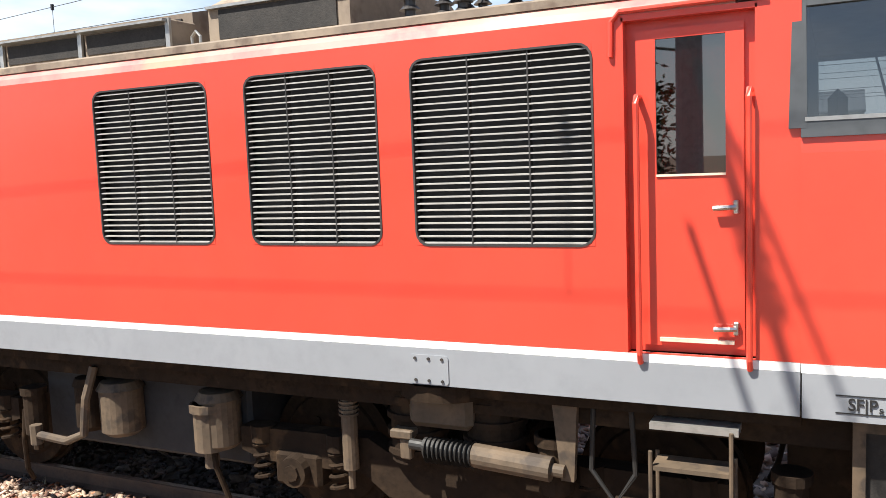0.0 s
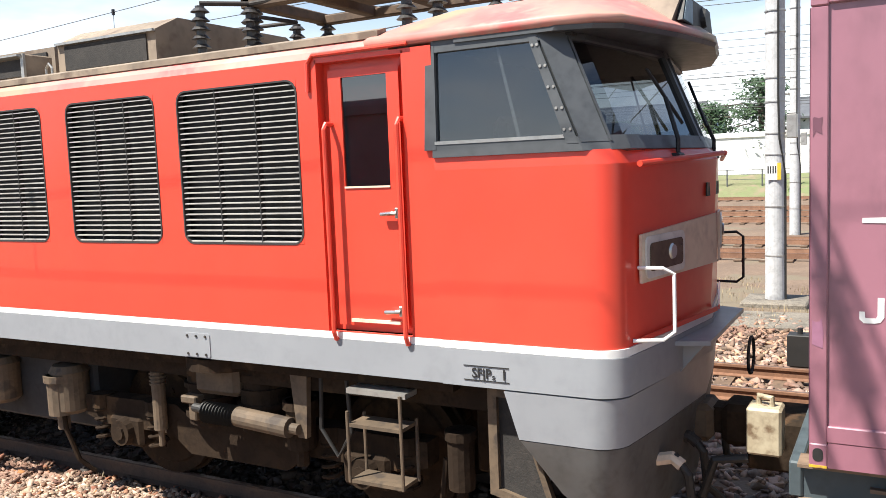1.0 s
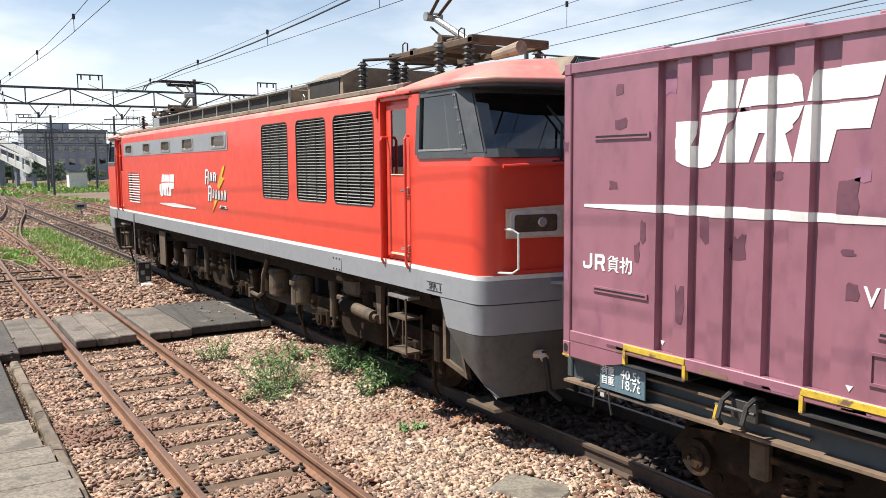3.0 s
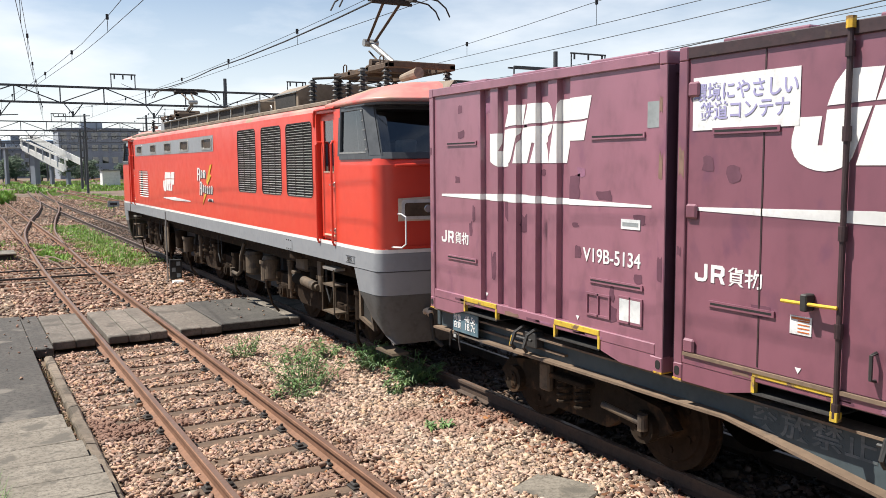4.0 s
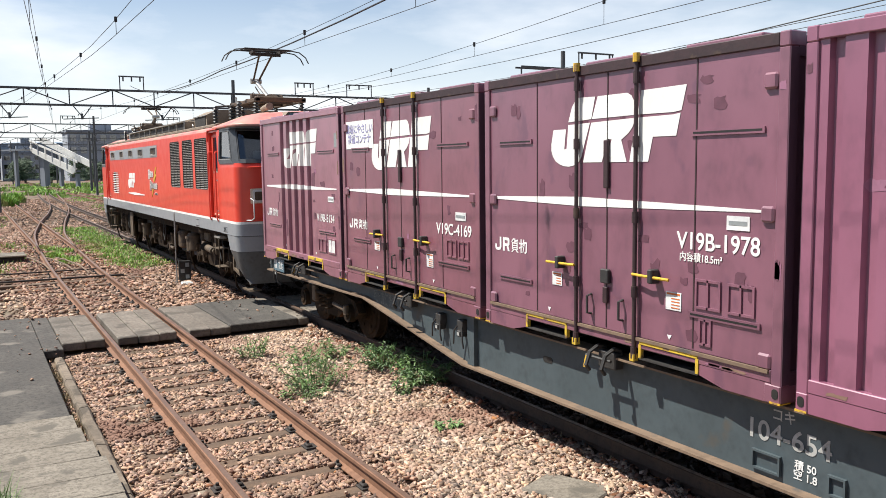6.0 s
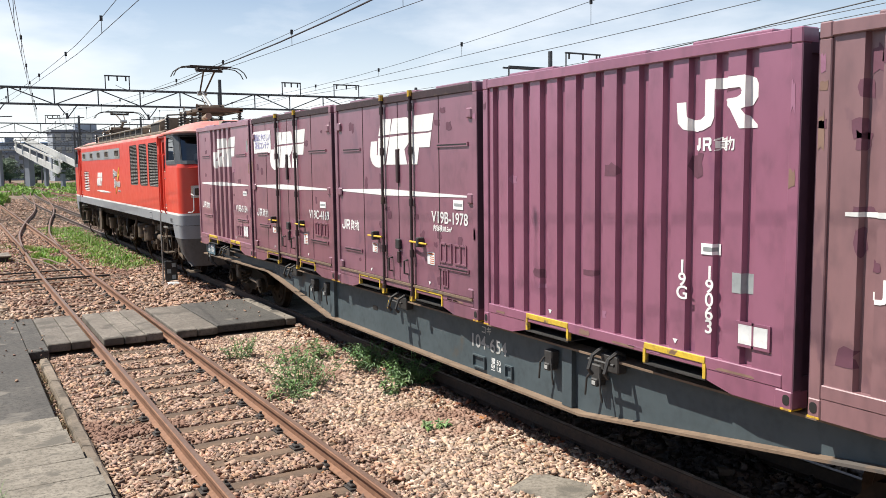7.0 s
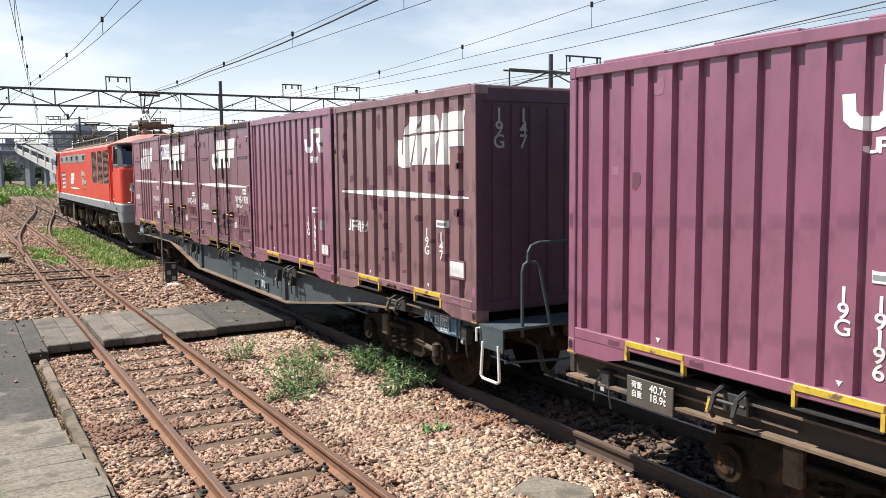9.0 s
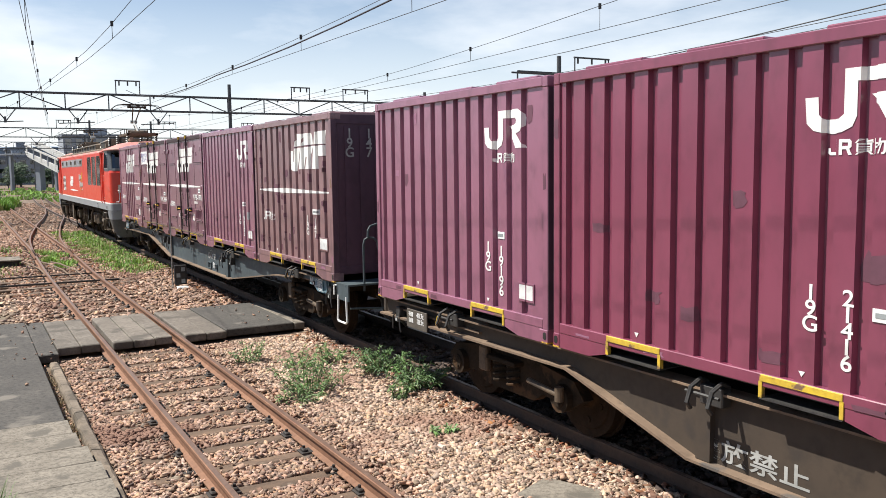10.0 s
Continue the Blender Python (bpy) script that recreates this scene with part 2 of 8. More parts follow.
# stones and rail: the train's shade is put into the colour, over oil stain
OILSHADE_STONE = surf("oily_dark_ballast", (0.150, 0.096, 0.066), (0.098, 0.064, 0.046), 0.85, 0, 1.4, 60, 0.15, (0.066, 0.046, 0.036), 0.52, 1.2, island=0.5)
OILSHADE_RAIL = surf("greasy_dark_rail_side", (0.078, 0.047, 0.031), (0.055, 0.035, 0.025), 0.75, 0, 3, 40, 0.15)
SOIL = surf("ballast_bed", (0.19, 0.13, 0.088), (0.14, 0.095, 0.065), 0.95, 0, 0.9, 24, 0.9, (0.15, 0.12, 0.08), 0.56, 0.5)
LEAF = surf("weed_leaf", (0.105, 0.185, 0.062), (0.078, 0.145, 0.050), 0.6, 0, 5, 40, 0.05, island=0.45)
LEAF2 = surf("dusty_weed_leaf", (0.160, 0.255, 0.090), (0.120, 0.195, 0.070), 0.7, 0, 5, 40, 0.05, island=0.4)
GRASS = surf("summer_grass", (0.235, 0.399, 0.071), (0.188, 0.328, 0.065), 0.7, 0, 0.5, 10, 0.05, (0.328, 0.340, 0.117), 0.56, 0.35, island=0.35)
BANKM = surf("mown_bank_grass", (0.13, 0.17, 0.065), (0.17, 0.165, 0.085), 0.9, 0, 0.7, 9, 0.3, (0.20, 0.16, 0.10), 0.55, 0.6)
STRAW = surf("dry_grass", (0.36, 0.29, 0.17), (0.28, 0.22, 0.13), 0.8, 0, 2, 20, 0.05, island=0.35)
TREEL = surf("pine_crown", (0.045, 0.085, 0.035), (0.032, 0.065, 0.028), 0.7, 0, 1, 10, 0.05, island=0.5)
BARK = surf("bark", (0.10, 0.075, 0.055), (0.07, 0.055, 0.04), 0.9, 0, 3, 20, 0.5)
WALLW = surf("white_fence_wall", (0.72, 0.71, 0.68), (0.66, 0.65, 0.62), 0.8, 0, 0.5, 6, 0.03, (0.55, 0.53, 0.49), 0.64, 0.5)
ROOFT = surf("grey_roof_tiles", (0.12, 0.125, 0.135), (0.095, 0.10, 0.11), 0.6, 0, 0.8, 5, 0.2)
STUCCO = surf("cream_stucco", (0.55, 0.44, 0.28), (0.50, 0.40, 0.25), 0.9, 0, 0.6, 8, 0.05)
# distance haze is mixed into these three colours as pale blue
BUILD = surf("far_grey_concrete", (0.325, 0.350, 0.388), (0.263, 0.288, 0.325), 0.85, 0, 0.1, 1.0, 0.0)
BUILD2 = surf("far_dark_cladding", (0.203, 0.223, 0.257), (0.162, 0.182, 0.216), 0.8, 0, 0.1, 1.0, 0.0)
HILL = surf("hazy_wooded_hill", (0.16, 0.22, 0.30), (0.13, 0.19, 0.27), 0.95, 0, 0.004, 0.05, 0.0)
LILAC = surf("lilac_lettering", (0.36, 0.34, 0.55), (0.33, 0.31, 0.5), 0.5, 0, 5, 30, 0.0)
ORANGE = surf("orange_print", (0.62, 0.16, 0.03), (0.55, 0.14, 0.03), 0.5, 0, 5, 30, 0.0)
FADEDW = surf("faded_lettering", (0.42, 0.42, 0.40), (0.33, 0.33, 0.31), 0.6, 0, 5, 30, 0.05)
PATCH_A = surf("repaint_plum", (0.150, 0.060, 0.086), (0.120, 0.048, 0.070), 0.5, 0, 2, 20, 0.03)
PATCH_B = surf("repaint_mauve", (0.30, 0.135, 0.205), (0.27, 0.12, 0.18), 0.5, 0, 2, 20, 0.03)
PATCH_C = surf("worn_primer", (0.24, 0.15, 0.11), (0.19, 0.11, 0.08), 0.7, 0, 3, 20, 0.05)
SLAT = surf("pale_louvre_slat", (0.447, 0.427, 0.401), (0.372, 0.354, 0.326), 0.5, 0.2, 4, 30, 0.02)
GLASS = glass("cab_glass", (0.42, 0.45, 0.46), 0.13)
DARKGLASS = glass("tinted_glass", (0.14, 0.15, 0.155), 0.16)


# ---------------------------------------------------------------- mesh helpers
def part(name, bm, material, parent=None, label="", smooth=False):
    me = bpy.data.meshes.new(name)
    bmesh.ops.recalc_face_normals(bm, faces=bm.faces)
    if smooth:
        for f in bm.faces:
            f.smooth = True
    bm.to_mesh(me)
    bm.free()
    me.materials.append(material)
    ob = new(name, me)
    ob.parent = parent
    if label:
        tagged(ob, label)
    return ob


def share(name, me, parent, m):
    ob = new(name, me)
    ob.parent = parent
    ob.matrix_basis = m
    return ob


def add_box(bm, x0, x1, y0, y1, z0, z1, bev=0.0, m=None):
    r = bmesh.ops.create_cube(bm, size=1)
    vs = r["verts"]
    bmesh.ops.transform(bm, verts=vs, matrix=Matrix.Translation(((x0 + x1) / 2, (y0 + y1) / 2, (z0 + z1) / 2)) @ Matrix.Diagonal((abs(x1 - x0), abs(y1 - y0), abs(z1 - z0), 1)))
    if bev:
        es = list({e for v in vs for e in v.link_edges})
        out = bmesh.ops.bevel(bm, geom=es, offset=bev, segments=1, affect="EDGES", profile=0.5)
        vs = list({v for f in out["faces"] for v in f.verts} | {v for v in vs if v.is_valid})
    if m is not None:
        bmesh.ops.transform(bm, verts=vs, matrix=m)
    return bm


def box(x0, x1, y0, y1, z0, z1, bev=0.0, m=None):
    return add_box(bmesh.new(), x0, x1, y0, y1, z0, z1, bev, m)


def add_cyl(bm, a, b, r0, r1=None, seg=12):
    a, b = Vector(a), Vector(b)
    r1 = r0 if r1 is None else r1
    q = (b - a).to_track_quat("Z", "Y").to_matrix().to_4x4()
    bmesh.ops.create_cone(bm, cap_ends=True, segments=seg, radius1=r0, radius2=r1, depth=(b - a).length, matrix=Matrix.Translation((a + b) / 2) @ q)
    return bm


def cyl(a, b, r0, r1=None, seg=12):
    return add_cyl(bmesh.new(), a, b, r0, r1, seg)


def add_tube(bm, pts, r, seg=8):
    """A bent round bar through the points."""
    pts = [Vector(p) for p in pts]
    rings = []
    for i, p in enumerate(pts):
        d = (pts[min(i + 1, len(pts) - 1)] - pts[max(i - 1, 0)]).normalized()
        u = d.orthogonal() if i == 0 else (prev - d * prev.dot(d))
        u.normalize()
        prev = u
        v = d.cross(u)
        rings.append([bm.verts.new(p + r * (math.cos(2 * math.pi * k / seg) * u + math.sin(2 * math.pi * k / seg) * v)) for k in range(seg)])
    for a, b in zip(rings, rings[1:]):
        for k in range(seg):
            bm.faces.new((a[k], a[(k + 1) % seg], b[(k + 1) % seg], b[k]))
    bm.faces.new(rings[0][::-1])
    bm.faces.new(rings[-1])
    return bm


def tube(pts, r, seg=8):
    return add_tube(bmesh.new(), pts, r, seg)


def add_prism(bm, poly, x0, x1, axis="x"):
    """A flat outline of (y, z) pulled from x0 to x1 (axis x), or of (x, z) pulled along y, or of (x, y) along z."""
    def put(p, d):
        return {"x": (d, p[0], p[1]), "y": (p[0], d, p[1]), "z": (p[0], p[1], d)}[axis]
    a = [bm.verts.new(put(p, x0)) for p in poly]
    b = [bm.verts.new(put(p, x1)) for p in poly]
    bm.faces.new(a)
    bm.faces.new(b[::-1])
    n = len(poly)
    for i in range(n):
        bm.faces.new((a[i], b[i], b[(i + 1) % n], a[(i + 1) % n]))
    return bm


def prism(poly, x0, x1, axis="x"):
    return add_prism(bmesh.new(), poly, x0, x1, axis)


def rounded(y0, y1, z0, z1, r, seg=4):
    out = []
    for cy, cz, a0 in ((y1 - r, z1 - r, 0), (y0 + r, z1 - r, 90), (y0 + r, z0 + r, 180), (y1 - r, z0 + r, 270)):
        for k in range(seg + 1):
            a = radians(a0 + 90 * k / seg)
            out.append((cy + r * math.cos(a), cz + r * math.sin(a)))
    return out


def ring_frame(outer, inner, x0, x1):
    """A frame between two outlines of (y, z) with the same number of corners, from x0 to x1."""
    bm = bmesh.new()
    n = len(outer)
    v = [[bm.verts.new((x, p[0], p[1])) for p in q] for x, q in ((x0, outer), (x0, inner), (x1, outer), (x1, inner))]
    for i in range(n):
        j = (i + 1) % n
        bm.faces.new((v[0][i], v[0][j], v[1][j], v[1][i]))
        bm.faces.new((v[2][i], v[3][i], v[3][j], v[2][j]))
        bm.faces.new((v[0][i], v[2][i], v[2][j], v[0][j]))
        bm.faces.new((v[1][i], v[1][j], v[3][j], v[3][i]))
    return bm


def loft(rings, closed=True, caps=True):
    bm = bmesh.new()
    vs = [[bm.verts.new(p) for p in r] for r in rings]
    n = len(rings[0])
    for a, b in zip(vs, vs[1:]):
        for i in range(n if closed else n - 1):
            j = (i + 1) % n
            bm.faces.new((a[i], a[j], b[j], b[i]))
    if caps and closed:
        bm.faces.new(vs[0][::-1])
        bm.faces.new(vs[-1])
    return bm


def holed_wall(ys, zs, holes, x, thick):
    """A flat wall at x over the breaks ys, zs, with rectangular openings (y0, y1, z0, z1) through it."""
    ys = sorted(set(ys) | {h[i] for h in holes for i in (0, 1)})
    zs = sorted(set(zs) | {h[i] for h in holes for i in (2, 3)})
    bm = bmesh.new()
    for y0, y1 in zip(ys, ys[1:]):
        for z0, z1 in zip(zs, zs[1:]):
            cy, cz = (y0 + y1) / 2, (z0 + z1) / 2
            if any(h[0] < cy < h[1] and h[2] < cz < h[3] for h in holes):
                continue
            for xx in (x, x + thick):
                bm.faces.new([bm.verts.new(p) for p in ((xx, y0, z0), (xx, y1, z0), (xx, y1, z1), (xx, y0, z1))])
    for y0, y1, z0, z1 in holes:
        c = [(y0, z0), (y1, z0), (y1, z1), (y0, z1)]
        for i in range(4):
            a, b = c[i], c[(i + 1) % 4]
            bm.faces.new([bm.verts.new(p) for p in ((x, *a), (x, *b), (x + thick, *b), (x + thick, *a))])
    bmesh.ops.remove_doubles(bm, verts=bm.verts, dist=1e-5)
    return bm


def words(text, size, material, parent, m, name="lettering", gap=1.0, width=1.0):
    """Built-in font lettering lying on a face: m turns its x to the reading direction."""
    c = bpy.data.curves.new(name, "FONT")
    c.body, c.size, c.align_x, c.align_y = text, size, "CENTER", "CENTER"
    c.extrude, c.space_line, c.offset = 0.0008, gap, size * 0.014
    c.materials.append(material)
    ob = new(name, c)
    ob.parent = parent
    ob.matrix_basis = m @ Matrix.Diagonal((width, 1, 1, 1))
    return ob


def on_side(x, u, z, lift=0.003):
    """The turn for lettering read from the near side of the train, at x, u metres back along the local line."""
    return Matrix(((0, 0, -1, x - lift), (-1, 0, 0, -u), (0, 1, 0, z), (0, 0, 0, 1)))


def group_empty(name, label, category, group=""):
    return tagged(new(name), label, category, group)


# ---------------------------------------------------------------- the train
MOVERS = []      # (thing, its place behind the locomotive's rear coupling)
WHEELS = []      # (wheel, its place on its vehicle, radius)


def mover(ob, y, z):
    MOVERS.append((ob, y, z))
    return ob


def wheelset(parent, y, r, x_wheel=0.53):
    """One axle with its two wheels, turning about its own centre."""
    bm = bmesh.new()
    add_cyl(bm, (-0.75, 0, 0), (0.75, 0, 0), 0.075, seg=10)
    for s in (-1, 1):
        a = s * x_wheel
        add_cyl(bm, (a - s * 0.035, 0, 0), (a + s * 0.065, 0, 0), r, seg=36)
        add_cyl(bm, (a - s * 0.065, 0, 0), (a - s * 0.035, 0, 0), r + 0.028, seg=36)
        add_cyl(bm, (a + s * 0.06, 0, 0), (a + s * 0.085, 0, 0), r * 0.84, r * 0.80, seg=36)
        add_cyl(bm, (a + s * 0.06, 0, 0), (a + s * 0.14, 0, 0), 0.15, 0.12, seg=16)
        for k in range(6):
            t = k * math.pi / 3
            add_cyl(bm, (a + s * 0.08, 0.25 * math.cos(t), 0.25 * math.sin(t)), (a + s * 0.10, 0.25 * math.cos(t), 0.25 * math.sin(t)), 0.035, seg=8)
    ob = part("wheelset", bm, DUST, parent)
    WHEELS.append((ob, y, r))
    return ob


def spring(bm, x, y, z0, z1, r, n=5):
    """A coil spring as a bent bar."""
    pts = [(x + r * math.cos(t * math.pi / 4), y + r * math.sin(t * math.pi / 4), z0 + (z1 - z0) * t / (8 * n)) for t in range(8 * n + 1)]
    add_tube(bm, pts, r * 0.2, 6)


def loco_bogie(loco, yc):
    r = 0.53
    for dy in (1.24, -1.24):
        wheelset(loco, yc + dy, r)
    bm = bmesh.new()
    for s in (-1, 1):
        x = s * 0.98
        add_prism(bm, [(yc - 1.75, 0.62), (yc - 1.55, 0.56), (yc - 0.7, 0.56), (yc - 0.5, 0.42), (yc + 0.5, 0.42), (yc + 0.7, 0.56), (yc + 1.55, 0.56),
                       (yc + 1.75, 0.62), (yc + 1.75, 0.80), (yc + 0.65, 0.82), (yc + 0.5, 0.74), (yc - 0.5, 0.74), (yc - 0.65, 0.82), (yc - 1.75, 0.80)], x - 0.08, x + 0.08)
    add_box(bm, -0.9, 0.9, yc - 0.3, yc + 0.3, 0.45, 0.8, 0.03)
    part("bogie_frame", bm, DUST, loco)
    for s in (-1, 1):
        x = s * 1.0
        for dy in (1.24, -1.24):
            bm = box(x - 0.09, x + 0.09, yc + dy - 0.2, yc + dy + 0.2, 0.40, 0.66, 0.03)
            add_cyl(bm, (x + s * 0.05, yc + dy, 0.53), (x + s * 0.15, yc + dy, 0.53), 0.13, 0.11, 16)
            add_cyl(bm, (x + s * 0.14, yc + dy, 0.53), (x + s * 0.17, yc + dy, 0.53), 0.06, seg=8)
            part("axle_box", bm, DUST, loco)
            for o in (-0.33, 0.33):
                bm = bmesh.new()
                spring(bm, x + s * 0.02, yc + dy + o, 0.40, 0.72, 0.075, 4)
                add_cyl(bm, (x + s * 0.02, yc + dy + o, 0.70), (x + s * 0.02, yc + dy + o, 0.82), 0.095, seg=12)
                part("axle_spring", bm, DUST, loco)
        for o in (-0.28, 0.28):
            bm = cyl((x, yc + o, 0.72), (x, yc + o, 1.26), 0.19, seg=18)
            for k in range(4):
                add_cyl(bm, (x, yc + o, 0.78 + k * 0.12), (x, yc + o, 0.82 + k * 0.12), 0.215, seg=18)
            part("secondary_spring", bm, DUST, loco)
        # vertical dampers, brake cylinders and sand pipes
        for o, rr, z0, z1, mt in ((0.75, 0.055, 0.62, 1.26, TAN), (-0.72, 0.11, 0.66, 1.02, DUST), (1.98, 0.12, 0.62, 0.98, TAN), (-2.05, 0.09, 0.55, 0.95, DUST)):
            bm = cyl((x + s * 0.13, yc + o, z0), (x + s * 0.13, yc + o, z1), rr, seg=14)
            add_cyl(bm, (x + s * 0.13, yc + o, z1 - 0.06), (x + s * 0.13, yc + o, z1), rr * 1.2, seg=14)
            add_cyl(bm, (x + s * 0.13, yc + o, z0 - 0.14), (x + s * 0.13, yc + o, z0), rr * 0.45, seg=8)
            if rr < 0.06:
                for k in range(7):
                    add_cyl(bm, (x + s * 0.13, yc + o, 1.0 + k * 0.03), (x + s * 0.13, yc + o, 1.015 + k * 0.03), rr * 1.25, seg=12)
            part("brake_cylinder" if rr > 0.08 else "damper", bm, mt, loco)
        bm = tube([(x + s * 0.15, yc + 1.95, 0.75), (x + s * 0.16, yc + 1.92, 0.5), (x + s * 0.1, yc + 1.85, 0.2), (x, yc + 1.78, 0.07)], 0.022)
        part("sand_pipe", bm, DUST, loco)
        bm = tube([(x + s * 0.15, yc - 1.95, 0.75), (x + s * 0.16, yc - 1.92, 0.5), (x + s * 0.1, yc - 1.85, 0.2), (x, yc - 1.78, 0.07)], 0.022)
        part("sand_pipe", bm, DUST, loco)
        bm = tube([(x + s * 0.2, yc - 1.2, 1.25), (x + s * 0.2, yc - 1.22, 0.85), (x + s * 0.2, yc - 1.1, 0.66), (x + s * 0.2, yc - 0.96, 0.85), (x + s * 0.2, yc - 0.98, 1.25)], 0.016)
        part("hose", bm, BLACK, loco)


def louvre(loco, y0, y1, z0, z1, bars, posts, s, material=SLAT, back=INSIDE, tall=0.007):
    """A rounded frame with tilted slats standing in an opening; the dark behind is a sheet's colour."""
    x = s * 1.42
    holder = part("louvre", ring_frame(rounded(y0 - 0.006, y1 + 0.006, z0 - 0.006, z1 + 0.006, 0.085), rounded(y0 + 0.006, y1 - 0.006, z0 + 0.006, z1 - 0.006, 0.078), x + s * 0.005, x - s * 0.05), RED if back is RED else LOCK, loco)
    for c in ((y0, z0, 1, 1), (y1, z0, -1, 1), (y0, z1, 1, -1), (y1, z1, -1, -1)):
        q = [(c[0] - c[2] * 0.001, c[1] - c[3] * 0.001), (c[0] + c[2] * 0.08, c[1] - c[3] * 0.001)]
        q += [(c[0] + c[2] * 0.08 * (1 - math.sin(radians(a))), c[1] + c[3] * 0.08 * (1 - math.cos(radians(a)))) for a in (0, 22, 45, 68, 90)]
        part("corner_fillet", prism(q[:1] + q[2:], x + s * 0.002, x - s * 0.01), RED, holder)
    # flat sheet; near-black by default, its colour makes the shade between slats
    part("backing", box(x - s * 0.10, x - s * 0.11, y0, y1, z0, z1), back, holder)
    bm = box(-0.001, 0.001, 0, 1, -0.5, 0.5)
    me = bpy.data.meshes.new("slat")
    bm.free()
    n = bars
    step = (z1 - z0) / n
    bm = prism([(0.0, 0.0), (0.0, -tall), (s * -0.022, -0.001), (s * -0.022, 0.004)], y0 + 0.01, y1 - 0.01, "y")
    for f in bm.faces:
        f.smooth = False
    bmesh.ops.recalc_face_normals(bm, faces=bm.faces)
    bm.to_mesh(me)
    bm.free()
    me.materials.append(material)
    for k in range(n):
        share("slat", me, holder, Matrix.Translation((x - s * 0.004, 0, z0 + (k + 0.4) * step)))
    for k in range(posts):
        yy = y0 + (y1 - y0) * (k + 1) / (posts + 1)
        part("post", box(x - s * 0.002, x - s * 0.05, yy - 0.004, yy + 0.004, z0, z1), LOCK, holder)
    return holder


def crisp(bm, angle=35):
    """Smooth faces, but sharp at open edges and at strong bends."""
    bmesh.ops.recalc_face_normals(bm, faces=bm.faces)
    for f in bm.faces:
        f.smooth = True
    for e in bm.edges:
        if e.is_boundary or e.calc_face_angle(0) > radians(angle):
            e.smooth = False
    return bm


def cab_end(loco, d, y_end):
    """A cab at one end. d = -1: the rear end (towards -y), 1: the front. Built for the rear, mirrored for the other."""
    def P(x, u, z):
        return (x, y_end + d * (u), z)

    def plan(shift, wide, nose):
        """Half-open outline of the end, seen from above, (x, u), from the near side round to the far side."""
        pts = []
        for s in (-1, 1):
            seq = [(s * wide, -1.16), (s * wide, -0.30 + shift), (s * wide, -0.26 + shift), (s * wide, -0.235 + shift)]
            seq += [(s * (wide - 0.18 + 0.18 * math.cos(radians(a))), -0.21 + 0.19 * math.sin(radians(a)) + shift) for a in range(8, 78, 8)]
            seq += [(s * (wide - 0.22), -0.012 + shift), (s * (wide - 0.6), 0.05 + nose * 0.4 + shift)]
            pts.append(seq)
        return pts[0] + [(0, 0.15 + nose + shift)] + pts[1][::-1]

    # red lower body of the cab
    levels = [(1.62, 0.0, 1.42, 0.02), (2.2, 0.0, 1.42, 0.05), (2.66, 0.0, 1.42, 0.07), (2.74, -0.03, 1.415, 0.03)]
    bm = loft([[P(x, u, z) for x, u in plan(sh, w, no)] for z, sh, w, no in levels], closed=False)
    for f in bm.faces:
        f.smooth = True
    for e in bm.edges:
        if e.is_boundary or all(abs(v.co.x) < 1e-4 for v in e.verts) or (e.verts[0].co.z > 2.65 and e.verts[1].co.z > 2.65 and abs(e.verts[0].co.z - e.verts[1].co.z) < 0.01):
            e.smooth = False
    cab = part("cab_body", bm, RED, loco)
    mod = cab.modifiers.new("thick", "SOLIDIFY")
    mod.thickness, mod.offset = 0.02, 0
    # white stripe, grey band and skirt follow the same outline
    for nm, z0, z1, grow, mt in (("stripe", 1.572, 1.618, 0.004, WHITE), ("band", 1.345, 1.570, 0.008, BAND)):
        bm = loft([[P(x * (1 + grow / 1.4), u + grow, z) for x, u in plan(0, 1.42, 0.02)] for z in (z0, z1)], closed=False)
        o = part(nm, crisp(bm), mt, cab)
        mod = o.modifiers.new("thick", "SOLIDIFY")
        mod.thickness, mod.offset = 0.03, 0
    # skirt: grey upper part and dark lower part, cut back at the sides
    def skirt(z, cut, wide, sh):
        pts = plan(sh, wide, 0.0)
        return [(x, max(u, cut) if abs(x) > wide - 0.02 else u) for x, u in pts]
    bm = loft([[P(x, u, z) for x, u in skirt(z, c, w, sh)] for z, c, w, sh in ((1.335, -0.74, 1.425, 0.0), (1.04, -0.66, 1.40, -0.02))], closed=False)
    o = part("upper_skirt", crisp(bm), BAND, cab)
    mod = o.modifiers.new("thick", "SOLIDIFY")
    mod.thickness, mod.offset = 0.03, 0
    bm = loft([[P(x, max(u, c), z) for x, u in skirt(z, c, w, sh)] for z, c, w, sh in ((1.036, -0.655, 1.397, -0.02), (0.72, -0.42, 1.33, -0.05), (0.50, -0.22, 1.25, -0.08), (0.40, -0.10, 1.20, -0.12))], closed=False)
    o = part("lower_skirt", crisp(bm), SKIRT, cab, "dark grey snowplough skirt below the buffer beam")
    mod = o.modifiers.new("thick", "SOLIDIFY")
    mod.thickness, mod.offset = 0.03, 0
    # buffer ledge above the coupler
    part("end_step", prism([(-0.72, y_end + d * 0.02), (0.72, y_end + d * 0.02), (0.62, y_end + d * 0.30), (-0.62, y_end + d * 0.30)], 1.51, 1.54, "z"), BAND, cab, "chequered grey end step")
    for s in (-1, 1):
        part("step_bracket", prism([(y_end + d * 0.0, 1.51), (y_end + d * 0.26, 1.51), (y_end + d * 0.02, 1.22)], s * 0.55 - 0.012, s * 0.55 + 0.012), BAND, cab)
